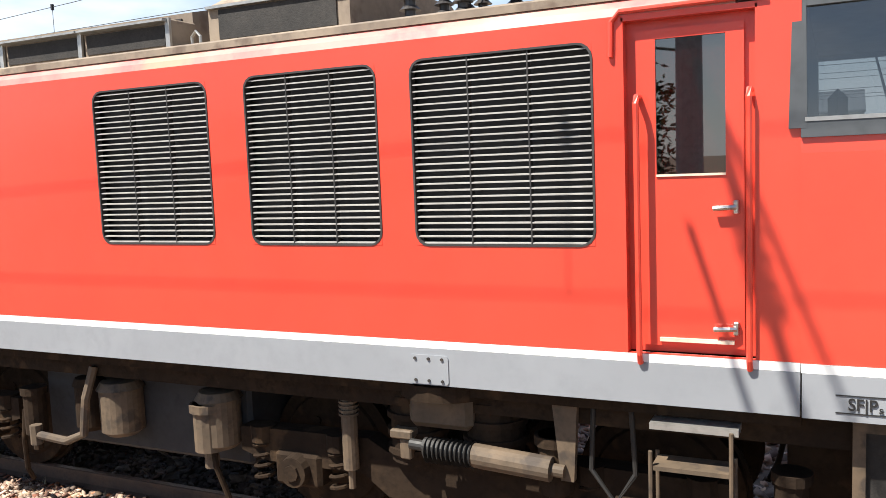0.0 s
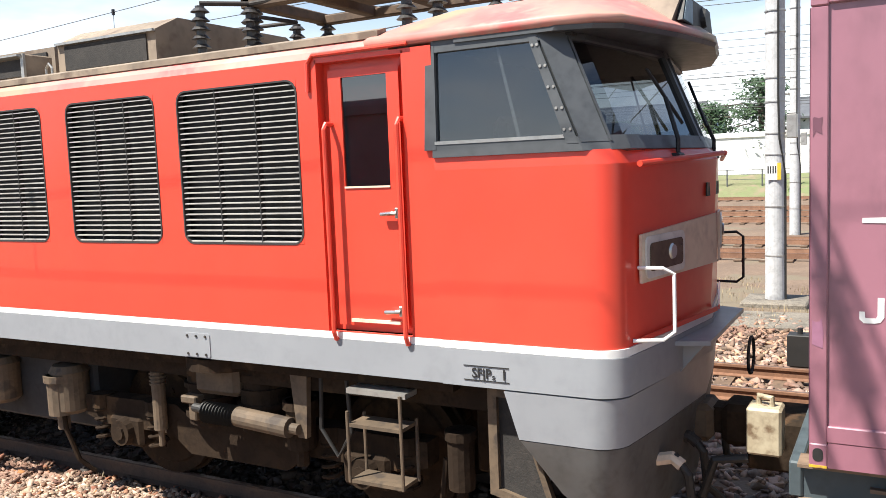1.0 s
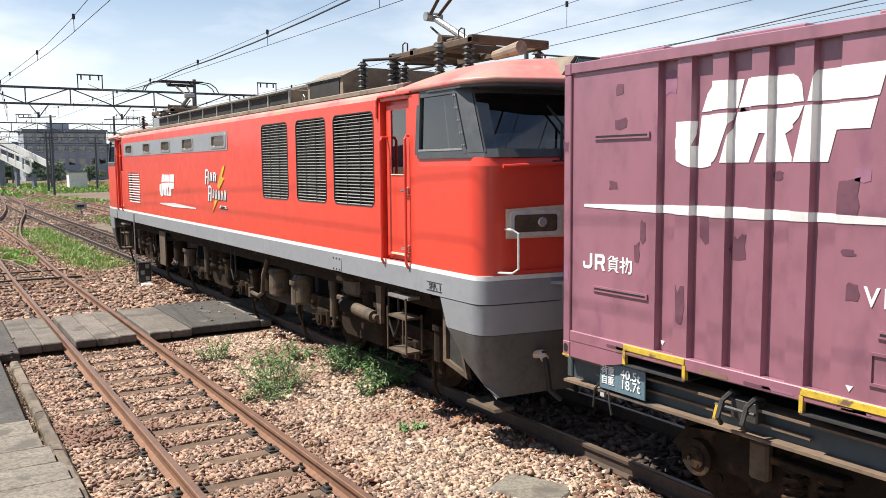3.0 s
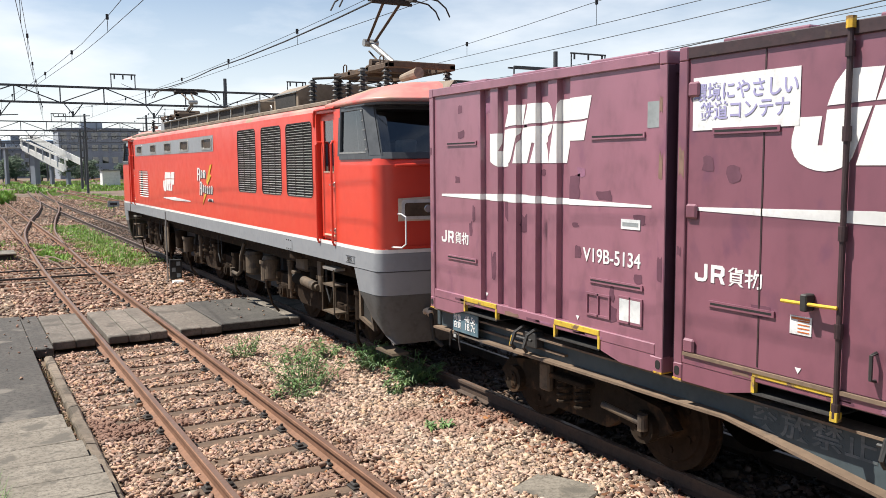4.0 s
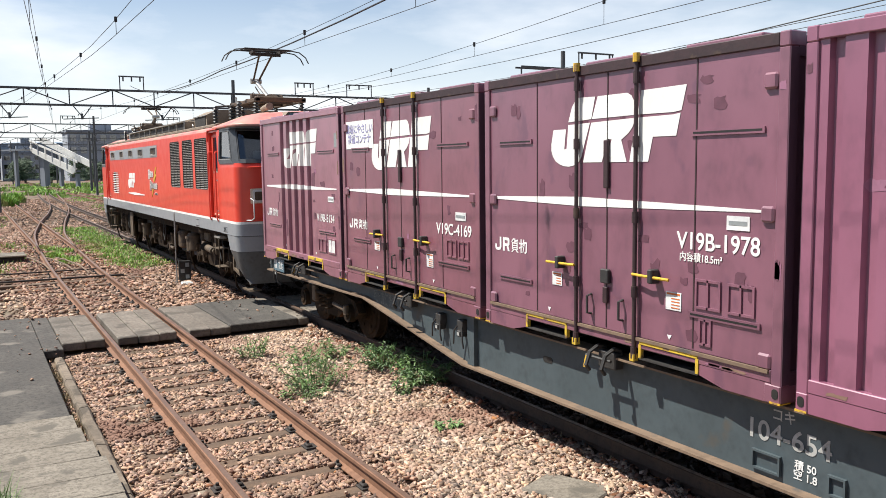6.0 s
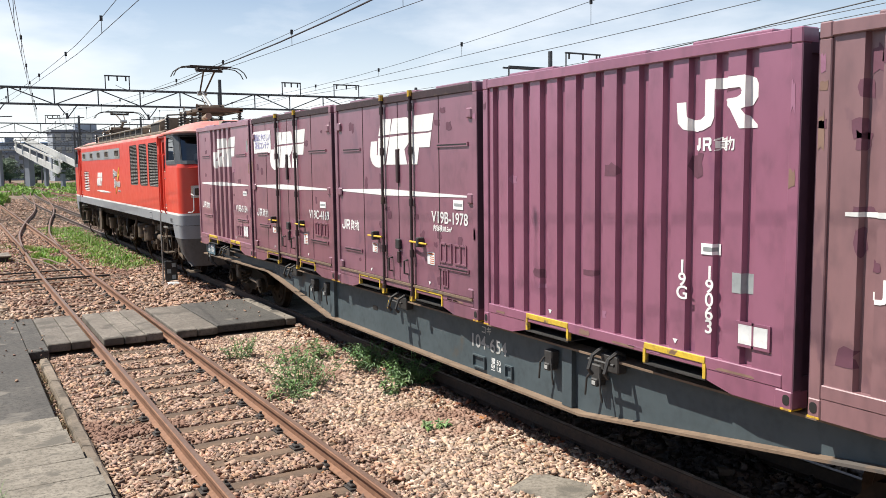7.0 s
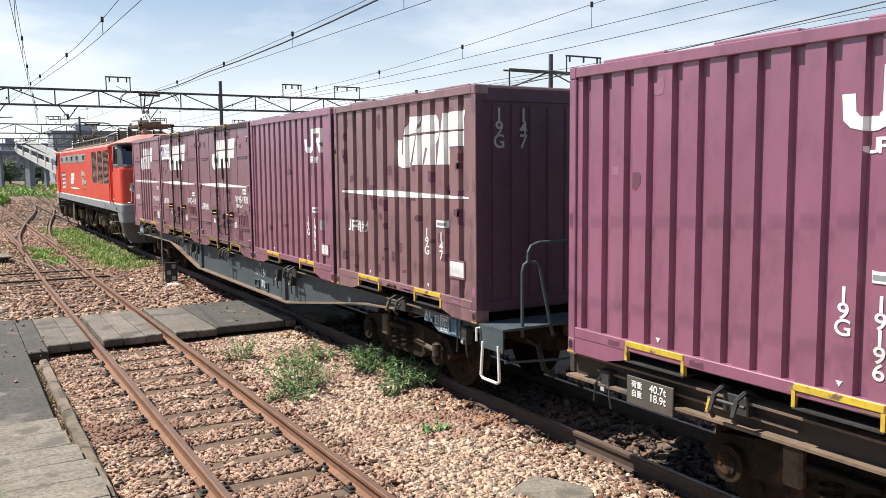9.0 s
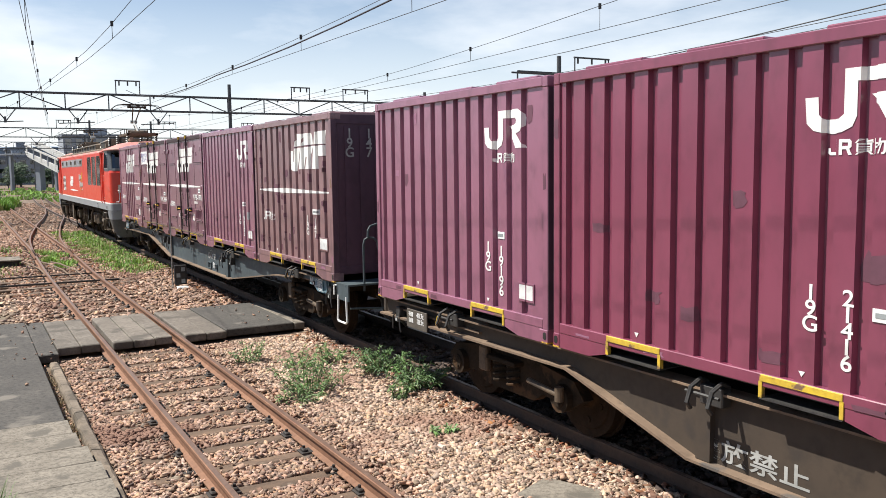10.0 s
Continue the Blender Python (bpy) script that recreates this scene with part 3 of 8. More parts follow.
    # grey window belt
    def belt(z, grow=0.0):
        k = (z - 2.74) / 0.66
        w = 1.42 - 0.03 * k + grow
        sh = -0.27 * k
        out = []
        for s in (-1, 1):
            out.append([(s * w, -1.16), (s * w, -0.22 + sh), (s * (w - 0.09), -0.09 + sh), (s * (w - 0.20), -0.02 + sh), (s * 0.04, 0.14 + sh + grow)])
        return out
    lo, hi = belt(2.745), belt(3.41)
    part("belt_sill", loft([[P(x, u, z) for x, u in belt(z, 0.006)[0] + belt(z, 0.006)[1][::-1]] for z in (2.735, 2.815)], closed=False), DGREY, cab)
    part("belt_head", loft([[P(x, u, z) for x, u in belt(z, 0.006)[0] + belt(z, 0.006)[1][::-1]] for z in (3.36, 3.44)], closed=False), DGREY, cab)
    for nm in ("belt_sill", "belt_head"):
        for o in cab.children:
            if o.name.startswith(nm) and not o.modifiers:
                mod = o.modifiers.new("thick", "SOLIDIFY")
                mod.thickness, mod.offset = 0.035, 0
    for i, s in ((0, -1), (1, 1)):
        def q(z, a, b, t):
            r = belt(z)[i]
            p0, p1 = r[a], r[b]
            return P(p0[0] + (p1[0] - p0[0]) * t, p0[1] + (p1[1] - p0[1]) * t, z)
        # rear window post, slanting corner pillar, middle pillar
        for nm, a, b, t0, t1 in (("window_post", 0, 1, -0.06, 0.03), ("corner_pillar", 0, 1, 0.925, 1.0), ("corner_pillar", 1, 2, 0.0, 1.0), ("corner_pillar", 2, 3, 0.0, 0.12), ("middle_pillar", 3, 4, 0.97, 1.0)):
            bm = loft([[q(z, a, b, t0), q(z, a, b, t1)] for z in (2.78, 3.4)], closed=False)
            o = part(nm, bm, DGREY, cab)
            mod = o.modifiers.new("thick", "SOLIDIFY")
            mod.thickness, mod.offset = 0.05, 0
        bm = bmesh.new()
        for z in (2.86, 2.98, 3.1, 3.22, 3.34):
            for t in (0.945, 0.985):
                c = Vector(q(z, 0, 1, t))
                add_cyl(bm, c + Vector((s * 0.02, 0, 0)), c + Vector((s * 0.031, 0, 0)), 0.009, seg=6)
        part("rivets", bm, ALU, cab)
        o = part("side_window", loft([[q(z, 0, 1, 0.03), q(z, 0, 1, 0.925)] for z in (2.81, 3.37)], closed=False), GLASS, cab, "cab side window glass")
        o.visible_shadow = False
        part("window_rail", loft([[q(z, 0, 1, 0.02), q(z, 0, 1, 0.925)] for z in (2.812, 2.832)], closed=False), ALU, cab).location.x = s * 0.028
        part("window_divider", loft([[q(z, 0, 1, 0.60), q(z, 0, 1, 0.625)] for z in (2.82, 3.36)], closed=False), DGREY, cab).location.x = s * -0.012
        o = part("windscreen", loft([[q(z, 2, 3, 0.12), q(z, 3, 4, 0.0), q(z, 3, 4, 0.97)] for z in (2.81, 3.38)], closed=False), GLASS, cab, "sloping windscreen pane")
        o.visible_shadow = False
        # wiper
        b0, b1, b2 = Vector(q(2.80, 3, 4, 0.55)), Vector(q(3.06, 3, 4, 0.62)), Vector(q(3.24, 3, 4, 0.52))
        o = Vector((0, d * 0.06, 0))
        bm = tube([b0 + o - Vector((0, 0, 0.12)), b0 + o, b1 + o], 0.014, 6)
        add_tube(bm, [b1 + o + (b1 - b2) * 0.9, b1 + o, b2 + o], 0.011, 6)
        add_cyl(bm, b0 - Vector((0, 0, 0.12)), b0 + o * 1.3 - Vector((0, 0, 0.12)), 0.035, seg=10)
        add_box(bm, b0.x - 0.1, b0.x + 0.06, b0.y + d * 0.02, b0.y + d * 0.09, b0.z - 0.14, b0.z - 0.09, 0.01)
        part("wiper", bm, BLACK, cab)
        # faded panel with the headlamp, on the slanting face
        f0, f1 = Vector(P(s * 1.19, -0.015, 0)), Vector(P(s * 0.03, 0.195, 0))
        along = (f1 - f0)
        al = along.normalized()
        nrm = Vector((0, 0, 1)).cross(al)
        if nrm.y * d < 0:
            nrm = -nrm
        def face(t, z, lift):
            p = f0 + al * t + nrm * lift
            return (p.x, p.y, z)
        def on_face(poly, l0, l1):
            bm = bmesh.new()
            a = [bm.verts.new(face(t, z, l0)) for t, z in poly]
            b = [bm.verts.new(face(t, z, l1)) for t, z in poly]
            bm.faces.new(a)
            bm.faces.new(b[::-1])
            for k in range(len(poly)):
                bm.faces.new((a[k], b[k], b[(k + 1) % len(poly)], a[(k + 1) % len(poly)]))
            return bm
        L = along.length
        part("face_band", on_face([(0.02, 1.97), (L - 0.02, 1.97), (L - 0.02, 2.30), (0.02, 2.25)], 0.028, 0.045), CREAM, cab, "faded cream band across the end")
        head = part("headlight", on_face(rounded(0.06, 0.60, 1.99, 2.235, 0.04), 0.046, 0.056), TRIM, cab, "headlamp unit behind a dark pane in a metal frame")
        part("lens_pane", on_face(rounded(0.10, 0.56, 2.03, 2.195, 0.03), 0.057, 0.062), BROWNPANE, head)
        c = Vector(face(0.40, 2.12, 0.062))
        part("lamp", cyl(c, c + nrm * 0.012, 0.05, 0.042, 14), LAMP, head)
        part("lower_band", on_face([(0.02, 1.63), (L, 1.63), (L, 1.66), (0.02, 1.66)], 0.03, 0.04), RED, cab)
        part("brow_bar", tube([face(-0.02, 2.655, 0.06), face(L, 2.70, 0.08)], 0.018), RED, cab)
        # number plate on the middle, blank bars
        # grab bar
        bm = tube([face(0.02, 2.06, 0.02), face(0.02, 2.065, 0.17), face(0.06, 2.03, 0.22), face(0.06, 1.70, 0.22), face(0.02, 1.655, 0.17), face(-0.06, 1.65, 0.02)], 0.011)
        part("grab_bar", bm, WHITE if s < 0 else BLACK, cab)
    # raised bars where a plate sits
    bm = bmesh.new()
    for k in range(6):
        add_box(bm, -0.2 + k * 0.07, -0.15 + k * 0.07, y_end + d * 0.196, y_end + d * 0.204, 2.42, 2.51)
    part("plate_bars", bm, BLACK, cab)
    # roof dome with visor
    def dome(z, grow, back, sh):
        w = grow
        out = []
        for s in (-1, 1):
            out.append([(s * w, back), (s * w, -0.44 + sh), (s * (w - 0.07), -0.24 + sh), (s * (w - 0.20), -0.10 + sh), (s * w * 0.45, 0.06 + sh)])
        return out[0] + [(0, 0.16 + sh)] + out[1][::-1]
    rings = [dome(3.43, 1.43, -1.62, 0.04), dome(3.475, 1.45, -1.62, 0.07), dome(3.50, 1.40, -1.62, 0.03), dome(3.60, 1.14, -1.50, -0.10), dome(3.69, 0.94, -1.22, -0.24), dome(3.745, 0.66, -1.05, -0.40), dome(3.765, 0.3, -0.95, -0.55)]
    zs = (3.43, 3.475, 3.50, 3.60, 3.69, 3.745, 3.765)
    part("cab_roof", loft([[P(x, u, z) for x, u in r] for r, z in zip(rings, zs)]), PINK, cab, "sun-faded red cab roof with soot and a visor", smooth=True)
    part("visor", loft([[P(x, u, z) for x, u in dome(z, 1.425, -1.0, sh)] for z, sh in ((3.405, 0.06), (3.432, 0.075))]), DGREY, cab, "dark sooty visor under the roof edge")
    # destination box hood over the visor
    bm = loft([[P(x, u, z) for x, u, z in q] for q in ([(-0.66, -0.95, 3.58), (0.66, -0.95, 3.58), (0.56, 0.06, 3.50), (-0.56, 0.06, 3.50)], [(-0.36, -0.60, 3.75), (0.36, -0.60, 3.75), (0.40, 0.10, 3.715), (-0.40, 0.10, 3.715)])])
    part("roof_box", bm, ROOFEQ, cab, "sooty brown box over the windscreen")
    # the hood is closed; a black plate gives its hollow's shade as colour
    rb = part("roof_box_front", prism([(-0.48, 3.535), (0.48, 3.535), (0.375, 3.70), (-0.375, 3.70)], *sorted((y_end + d * 0.085, y_end + d * 0.118)), "y"), BLACK, cab, "black plate painted as the roof box's shaded opening")
    # slate blue puts the sky's reflection into the pane's colour
    part("roof_box_pane", prism([(-0.46, 3.54), (-0.20, 3.54), (-0.20, 3.685), (-0.37, 3.685)], *sorted((y_end + d * 0.119, y_end + d * 0.124)), "y"), PLATEB, rb)
    part("roof_box_lens", cyl(P(0.12, 0.115, 3.62), P(0.12, 0.15, 3.62), 0.07, 0.06, 16), BLACK, rb)
    part("cab_horn", cyl(P(-0.55, -1.02, 3.83), P(-0.55, -0.55, 3.86), 0.05, 0.075), ROOFEQ, cab)
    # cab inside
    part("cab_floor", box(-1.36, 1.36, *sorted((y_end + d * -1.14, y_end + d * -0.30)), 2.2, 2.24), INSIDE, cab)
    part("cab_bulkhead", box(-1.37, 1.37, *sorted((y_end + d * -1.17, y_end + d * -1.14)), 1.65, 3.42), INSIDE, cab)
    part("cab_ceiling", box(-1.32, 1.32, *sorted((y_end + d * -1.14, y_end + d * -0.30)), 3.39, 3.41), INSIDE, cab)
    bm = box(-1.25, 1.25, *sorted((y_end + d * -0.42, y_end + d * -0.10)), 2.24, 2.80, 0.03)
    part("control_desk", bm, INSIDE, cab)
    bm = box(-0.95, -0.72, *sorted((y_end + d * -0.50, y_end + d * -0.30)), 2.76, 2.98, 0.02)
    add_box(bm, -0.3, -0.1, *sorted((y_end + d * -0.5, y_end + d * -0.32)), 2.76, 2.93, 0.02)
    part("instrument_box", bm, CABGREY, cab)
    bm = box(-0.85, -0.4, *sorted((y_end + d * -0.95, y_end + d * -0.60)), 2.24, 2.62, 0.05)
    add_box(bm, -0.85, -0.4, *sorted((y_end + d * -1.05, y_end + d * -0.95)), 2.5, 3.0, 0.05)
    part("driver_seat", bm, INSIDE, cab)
    # coupler, air pipes and hoses
    bm = box(-0.11, 0.11, *sorted((y_end + d * -0.1, y_end + d * 0.30)), 0.79, 0.97, 0.02)
    add_box(bm, -0.2, 0.12, *sorted((y_end + d * 0.28, y_end + d * 0.48)), 0.74, 1.02, 0.04)
    part("coupler", bm, DUST, cab)
    for x, mt in ((-0.8, BLACK), (-0.35, BLACK), (0.35, BLACK)):
        bm = tube([P(x, 0.0, 0.82), P(x, 0.12, 0.84), P(x - 0.02, 0.20, 0.74), P(x, 0.22, 0.50), P(x + 0.08, 0.30, 0.40)], 0.028)
        part("air_hose", bm, mt, cab)
        part("air_cock", tube([P(x, -0.02, 0.80), P(x, 0.10, 0.83), P(x - 0.01, 0.16, 0.79)], 0.042), CREAM if x < -0.5 else IRON, cab)
    ln = [P(0.3 + 0.13 * math.cos(a), 0.40, 1.26 + 0.13 * math.sin(a)) for a in [k * math.pi / 8 for k in range(17)]]
    part("uncoupling_ring", tube(ln, 0.012, 6), IRON, cab)
    return cab


def insulator(bm, x, y, z0, z1, r=0.07, n=6):
    add_cyl(bm, (x, y, z0), (x, y, z1), r * 0.5, seg=10)
    for k in range(n):
        z = z0 + (z1 - z0) * (k + 0.5) / n
        add_cyl(bm, (x, y, z - 0.012), (x, y, z + 0.016), r, r * 0.62, 14)


def pantograph(loco, yc, d, top=5.10):
    """Single-arm pantograph on an insulated frame; the knee points along d."""
    holder = part("pantograph_frame", bmesh.new(), RUSTY, loco, "rusty pantograph base frame on ribbed insulators")
    bm = bmesh.new()
    for s in (-1, 1):
        add_box(bm, s * 0.5 - 0.05, s * 0.5 + 0.05, yc - 1.0, yc + 0.95, 4.02, 4.10, 0.01)
    for y in (-0.95, -0.3, 0.35, 0.9):
        add_box(bm, -0.55, 0.55, yc + y - 0.05, yc + y + 0.05, 4.03, 4.12, 0.01)
    add_box(bm, -0.3, 0.3, yc - 0.3, yc + 0.25, 4.08, 4.2, 0.02)
    add_cyl(bm, (-0.35, yc, 4.2), (0.35, yc, 4.2), 0.06)
    for y in (-0.8, 0.5):
        add_tube(bm, [(-0.52, yc + y, 4.1), (-0.52, yc + y, 4.2), (-0.52, yc + y + 0.06, 4.22), (-0.52, yc + y + 0.12, 4.2), (-0.52, yc + y + 0.12, 4.1)], 0.01, 6)
    bm.to_mesh(holder.data)
    bm.free()
    for x in (-0.5, 0.5):
        for y in (-0.85, 0.85):
            bm = bmesh.new()
            insulator(bm, x, yc + y, 3.64, 4.02, 0.075, 6)
            part("insulator", bm, PORC, holder)
    knee = (0, yc + d * 0.72, 4.2 + (top - 4.2) * 0.45)
    head = (0, yc + d * -0.05, top)
    bm = tube([(0, yc - d * 0.1, 4.2), knee], 0.045, 10)
    add_cyl(bm, (-0.12, knee[1], knee[2]), (0.12, knee[1], knee[2]), 0.06)
    part("lower_arm", bm, ALU, holder)
    bm = tube([(-0.06, knee[1], knee[2]), (-0.14, head[1], head[2])], 0.022)
    add_tube(bm, [(0.06, knee[1], knee[2]), (0.14, head[1], head[2])], 0.022)
    add_tube(bm, [(0.0, yc + d * 0.3, 4.2), (0, knee[1] + d * 0.06, knee[2] - 0.12)], 0.014)
    part("upper_arm", bm, RUSTY, holder)
    bm = bmesh.new()
    for o in (-0.16, 0.16):
        add_box(bm, -0.52, 0.52, head[1] + o - 0.025, head[1] + o + 0.025, head[2] + 0.08, head[2] + 0.12, 0.008)
        for s in (-1, 1):
            add_tube(bm, [(s * 0.5, head[1] + o, head[2] + 0.10), (s * 0.72, head[1] + o, head[2] + 0.07), (s * 0.86, head[1] + o, head[2] - 0.03), (s * 0.93, head[1] + o, head[2] - 0.16)], 0.013, 6)
    for s in (-1, 1):
        add_box(bm, s * 0.3 - 0.02, s * 0.3 + 0.02, head[1] - 0.17, head[1] + 0.17, head[2] + 0.03, head[2] + 0.08)
    add_cyl(bm, (-0.34, head[1], head[2]), (0.34, head[1], head[2]), 0.025, seg=8)
    add_box(bm, -0.3, 0.3, head[1] - 0.03, head[1] + 0.03, head[2], head[2] + 0.05)
    part("collector_head", bm, IRON, holder)


def polygons(parent, name, polys, material, x, profile=None, lift=0.004):
    """Flat painted shapes of (u, z) on the near side, bent to a ribbed profile where there is one."""
    bm = bmesh.new()
    for poly in polys:
        bm.faces.new([bm.verts.new((x, -u, z)) for u, z in poly])
    bm.normal_update()
    bmesh.ops.triangulate(bm, faces=bm.faces)
    if profile:
        for y, _ in profile:
            bmesh.ops.bisect_plane(bm, geom=bm.verts[:] + bm.edges[:] + bm.faces[:], plane_co=(0, y, 0), plane_no=(0, 1, 0), dist=1e-6)
        ys, xs = [p[0] for p in profile], [p[1] for p in profile]
        for v in bm.verts:
            v.co.x = float(np.interp(v.co.y, ys, xs))
    for v in bm.verts:
        v.co.x -= lift
    ext = bmesh.ops.extrude_face_region(bm, geom=bm.faces[:])
    for v in ext["geom"]:
        if isinstance(v, bmesh.types.BMVert):
            v.co.x += lift - 0.0015
    return part(name, bm, material, parent)


def emblem(u0, u1, z0, z1):
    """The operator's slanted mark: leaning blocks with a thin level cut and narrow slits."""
    upper_hook = [(0.22, 0.99), (0.37, 0.98), (0.34, 0.67), (0.15, 0.65), (0.18, 0.86)]
    hook = [(0.15, 0.61), (0.33, 0.62), (0.26, 0.14), (0.245, 0.08), (0.215, 0.035), (0.185, 0.01), (0.15, 0.0), (0.11, 0.01), (0.075, 0.035), (0.04, 0.08), (0.015, 0.15), (0.0, 0.24), (0.0, 0.34), (0.02, 0.55), (0.13, 0.55), (0.115, 0.26), (0.135, 0.26)]
    upper_bowl = [(0.39, 0.98), (0.61, 0.98), (0.64, 0.94), (0.66, 0.86), (0.67, 0.68), (0.345, 0.67)]
    bowl = [(0.34, 0.62), (0.67, 0.64), (0.65, 0.52), (0.62, 0.44), (0.57, 0.36), (0.61, 0.06), (0.45, 0.06), (0.50, 0.37), (0.47, 0.38), (0.425, 0.06), (0.275, 0.06)]
    upper_flag = [(0.71, 0.99), (1.0, 1.0), (0.97, 0.69), (0.92, 0.675), (0.685, 0.68)]
    flag = [(0.675, 0.64), (0.92, 0.645), (0.965, 0.66), (0.94, 0.38), (0.79, 0.38), (0.76, 0.06), (0.63, 0.06)]
    return [[(u0 + (u1 - u0) * a, z0 + (z1 - z0) * b) for a, b in q] for q in (upper_hook, hook, upper_bowl, bowl, upper_flag, flag)]


def ribbon_mark(u0, u1, z0, z1):
    """The operator's newer mark: one bent ribbon with a hook and a bowl."""
    hook = [(0.0, 0.59), (0.13, 0.59), (0.14, 0.31), (0.18, 0.23), (0.33, 0.23), (0.38, 0.30), (0.38, 0.99)]
    bowl = [(0.86, 1.0), (0.95, 0.92), (0.99, 0.76), (0.98, 0.60), (0.92, 0.44), (0.82, 0.38), (1.0, 0.02), (0.81, 0.02), (0.69, 0.40), (0.59, 0.58), (0.77, 0.60), (0.82, 0.65), (0.83, 0.72), (0.81, 0.78)]
    under = [(0.50, 0.79), (0.50, 0.26), (0.46, 0.10), (0.36, 0.02), (0.23, 0.0), (0.09, 0.06), (0.02, 0.18)]
    return [[(u0 + (u1 - u0) * a, z0 + (z1 - z0) * b) for a, b in hook + bowl + under]]


def dash(u0, u1, z, t=0.055):
    m = u0 + (u1 - u0) * 0.42
    return [[(u0, z - 0.012), (u0, z + 0.012), (m, z + t * 0.7), (u1, z + 0.006), (u1, z - 0.012), (m, z - t * 0.62)]]


def name_bars(u0, u1, z0, z1):
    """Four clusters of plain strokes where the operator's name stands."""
    def quad(a, b, c, d):
        return [(a, b), (a, d), (c, d), (c, b)]
    first = [[(0.0, 0.45), (0.18, 0.45), (0.2, 0.2), (0.55, 0.2), (0.6, 0.3), (0.6, 1.0), (0.82, 1.0), (0.82, 0.25), (0.7, 0.05), (0.5, 0.0), (0.15, 0.0), (0.0, 0.15)]]
    second = [[(0.0, 0.0), (0.0, 1.0), (0.7, 1.0), (0.85, 0.85), (0.85, 0.5), (0.7, 0.38), (0.88, 0.0), (0.65, 0.0), (0.5, 0.36), (0.22, 0.36), (0.22, 0.56), (0.6, 0.56), (0.63, 0.78), (0.22, 0.8), (0.22, 0.0)]]
    third = [quad(0.14, 0.18, 0.26, 0.72), quad(0.74, 0.18, 0.86, 0.72), quad(0.27, 0.62, 0.73, 0.71), quad(0.27, 0.45, 0.73, 0.52), quad(0.27, 0.31, 0.73, 0.37), quad(0.27, 0.18, 0.73, 0.25),
             [(0.05, 0.0), (0.28, 0.17), (0.4, 0.17), (0.2, 0.0)], [(0.6, 0.17), (0.74, 0.17), (0.96, 0.0), (0.78, 0.0)], [(0.02, 0.74), (0.3, 1.0), (0.42, 0.96), (0.14, 0.74)], [(0.45, 0.74), (0.45, 1.0), (0.57, 1.0), (0.57, 0.88), (0.92, 0.95), (0.92, 0.85), (0.57, 0.80), (0.95, 0.80), (0.95, 0.74)]]
    fourth = [quad(0.2, 0.0, 0.32, 1.0), quad(0.0, 0.62, 0.19, 0.74), quad(0.33, 0.62, 0.45, 0.74), [(0.0, 0.28), (0.0, 0.40), (0.19, 0.46), (0.19, 0.34)], [(0.33, 0.38), (0.33, 0.50), (0.44, 0.54), (0.44, 0.42)],
              [(0.46, 0.52), (0.55, 1.0), (0.66, 1.0), (0.63, 0.82), (0.98, 0.82), (0.96, 0.12), (0.86, 0.0), (0.70, 0.0), (0.70, 0.12), (0.82, 0.16), (0.85, 0.70), (0.60, 0.70), (0.56, 0.52)],
              [(0.44, 0.05), (0.64, 0.69), (0.72, 0.69), (0.53, 0.05)]]
    w = (u1 - u0) / 4
    return [[[(u0 + (k + a * 0.96) * w, z0 + b * (z1 - z0)) for a, b in q] for q in glyph] for k, glyph in enumerate((first, second, third, fourth))]


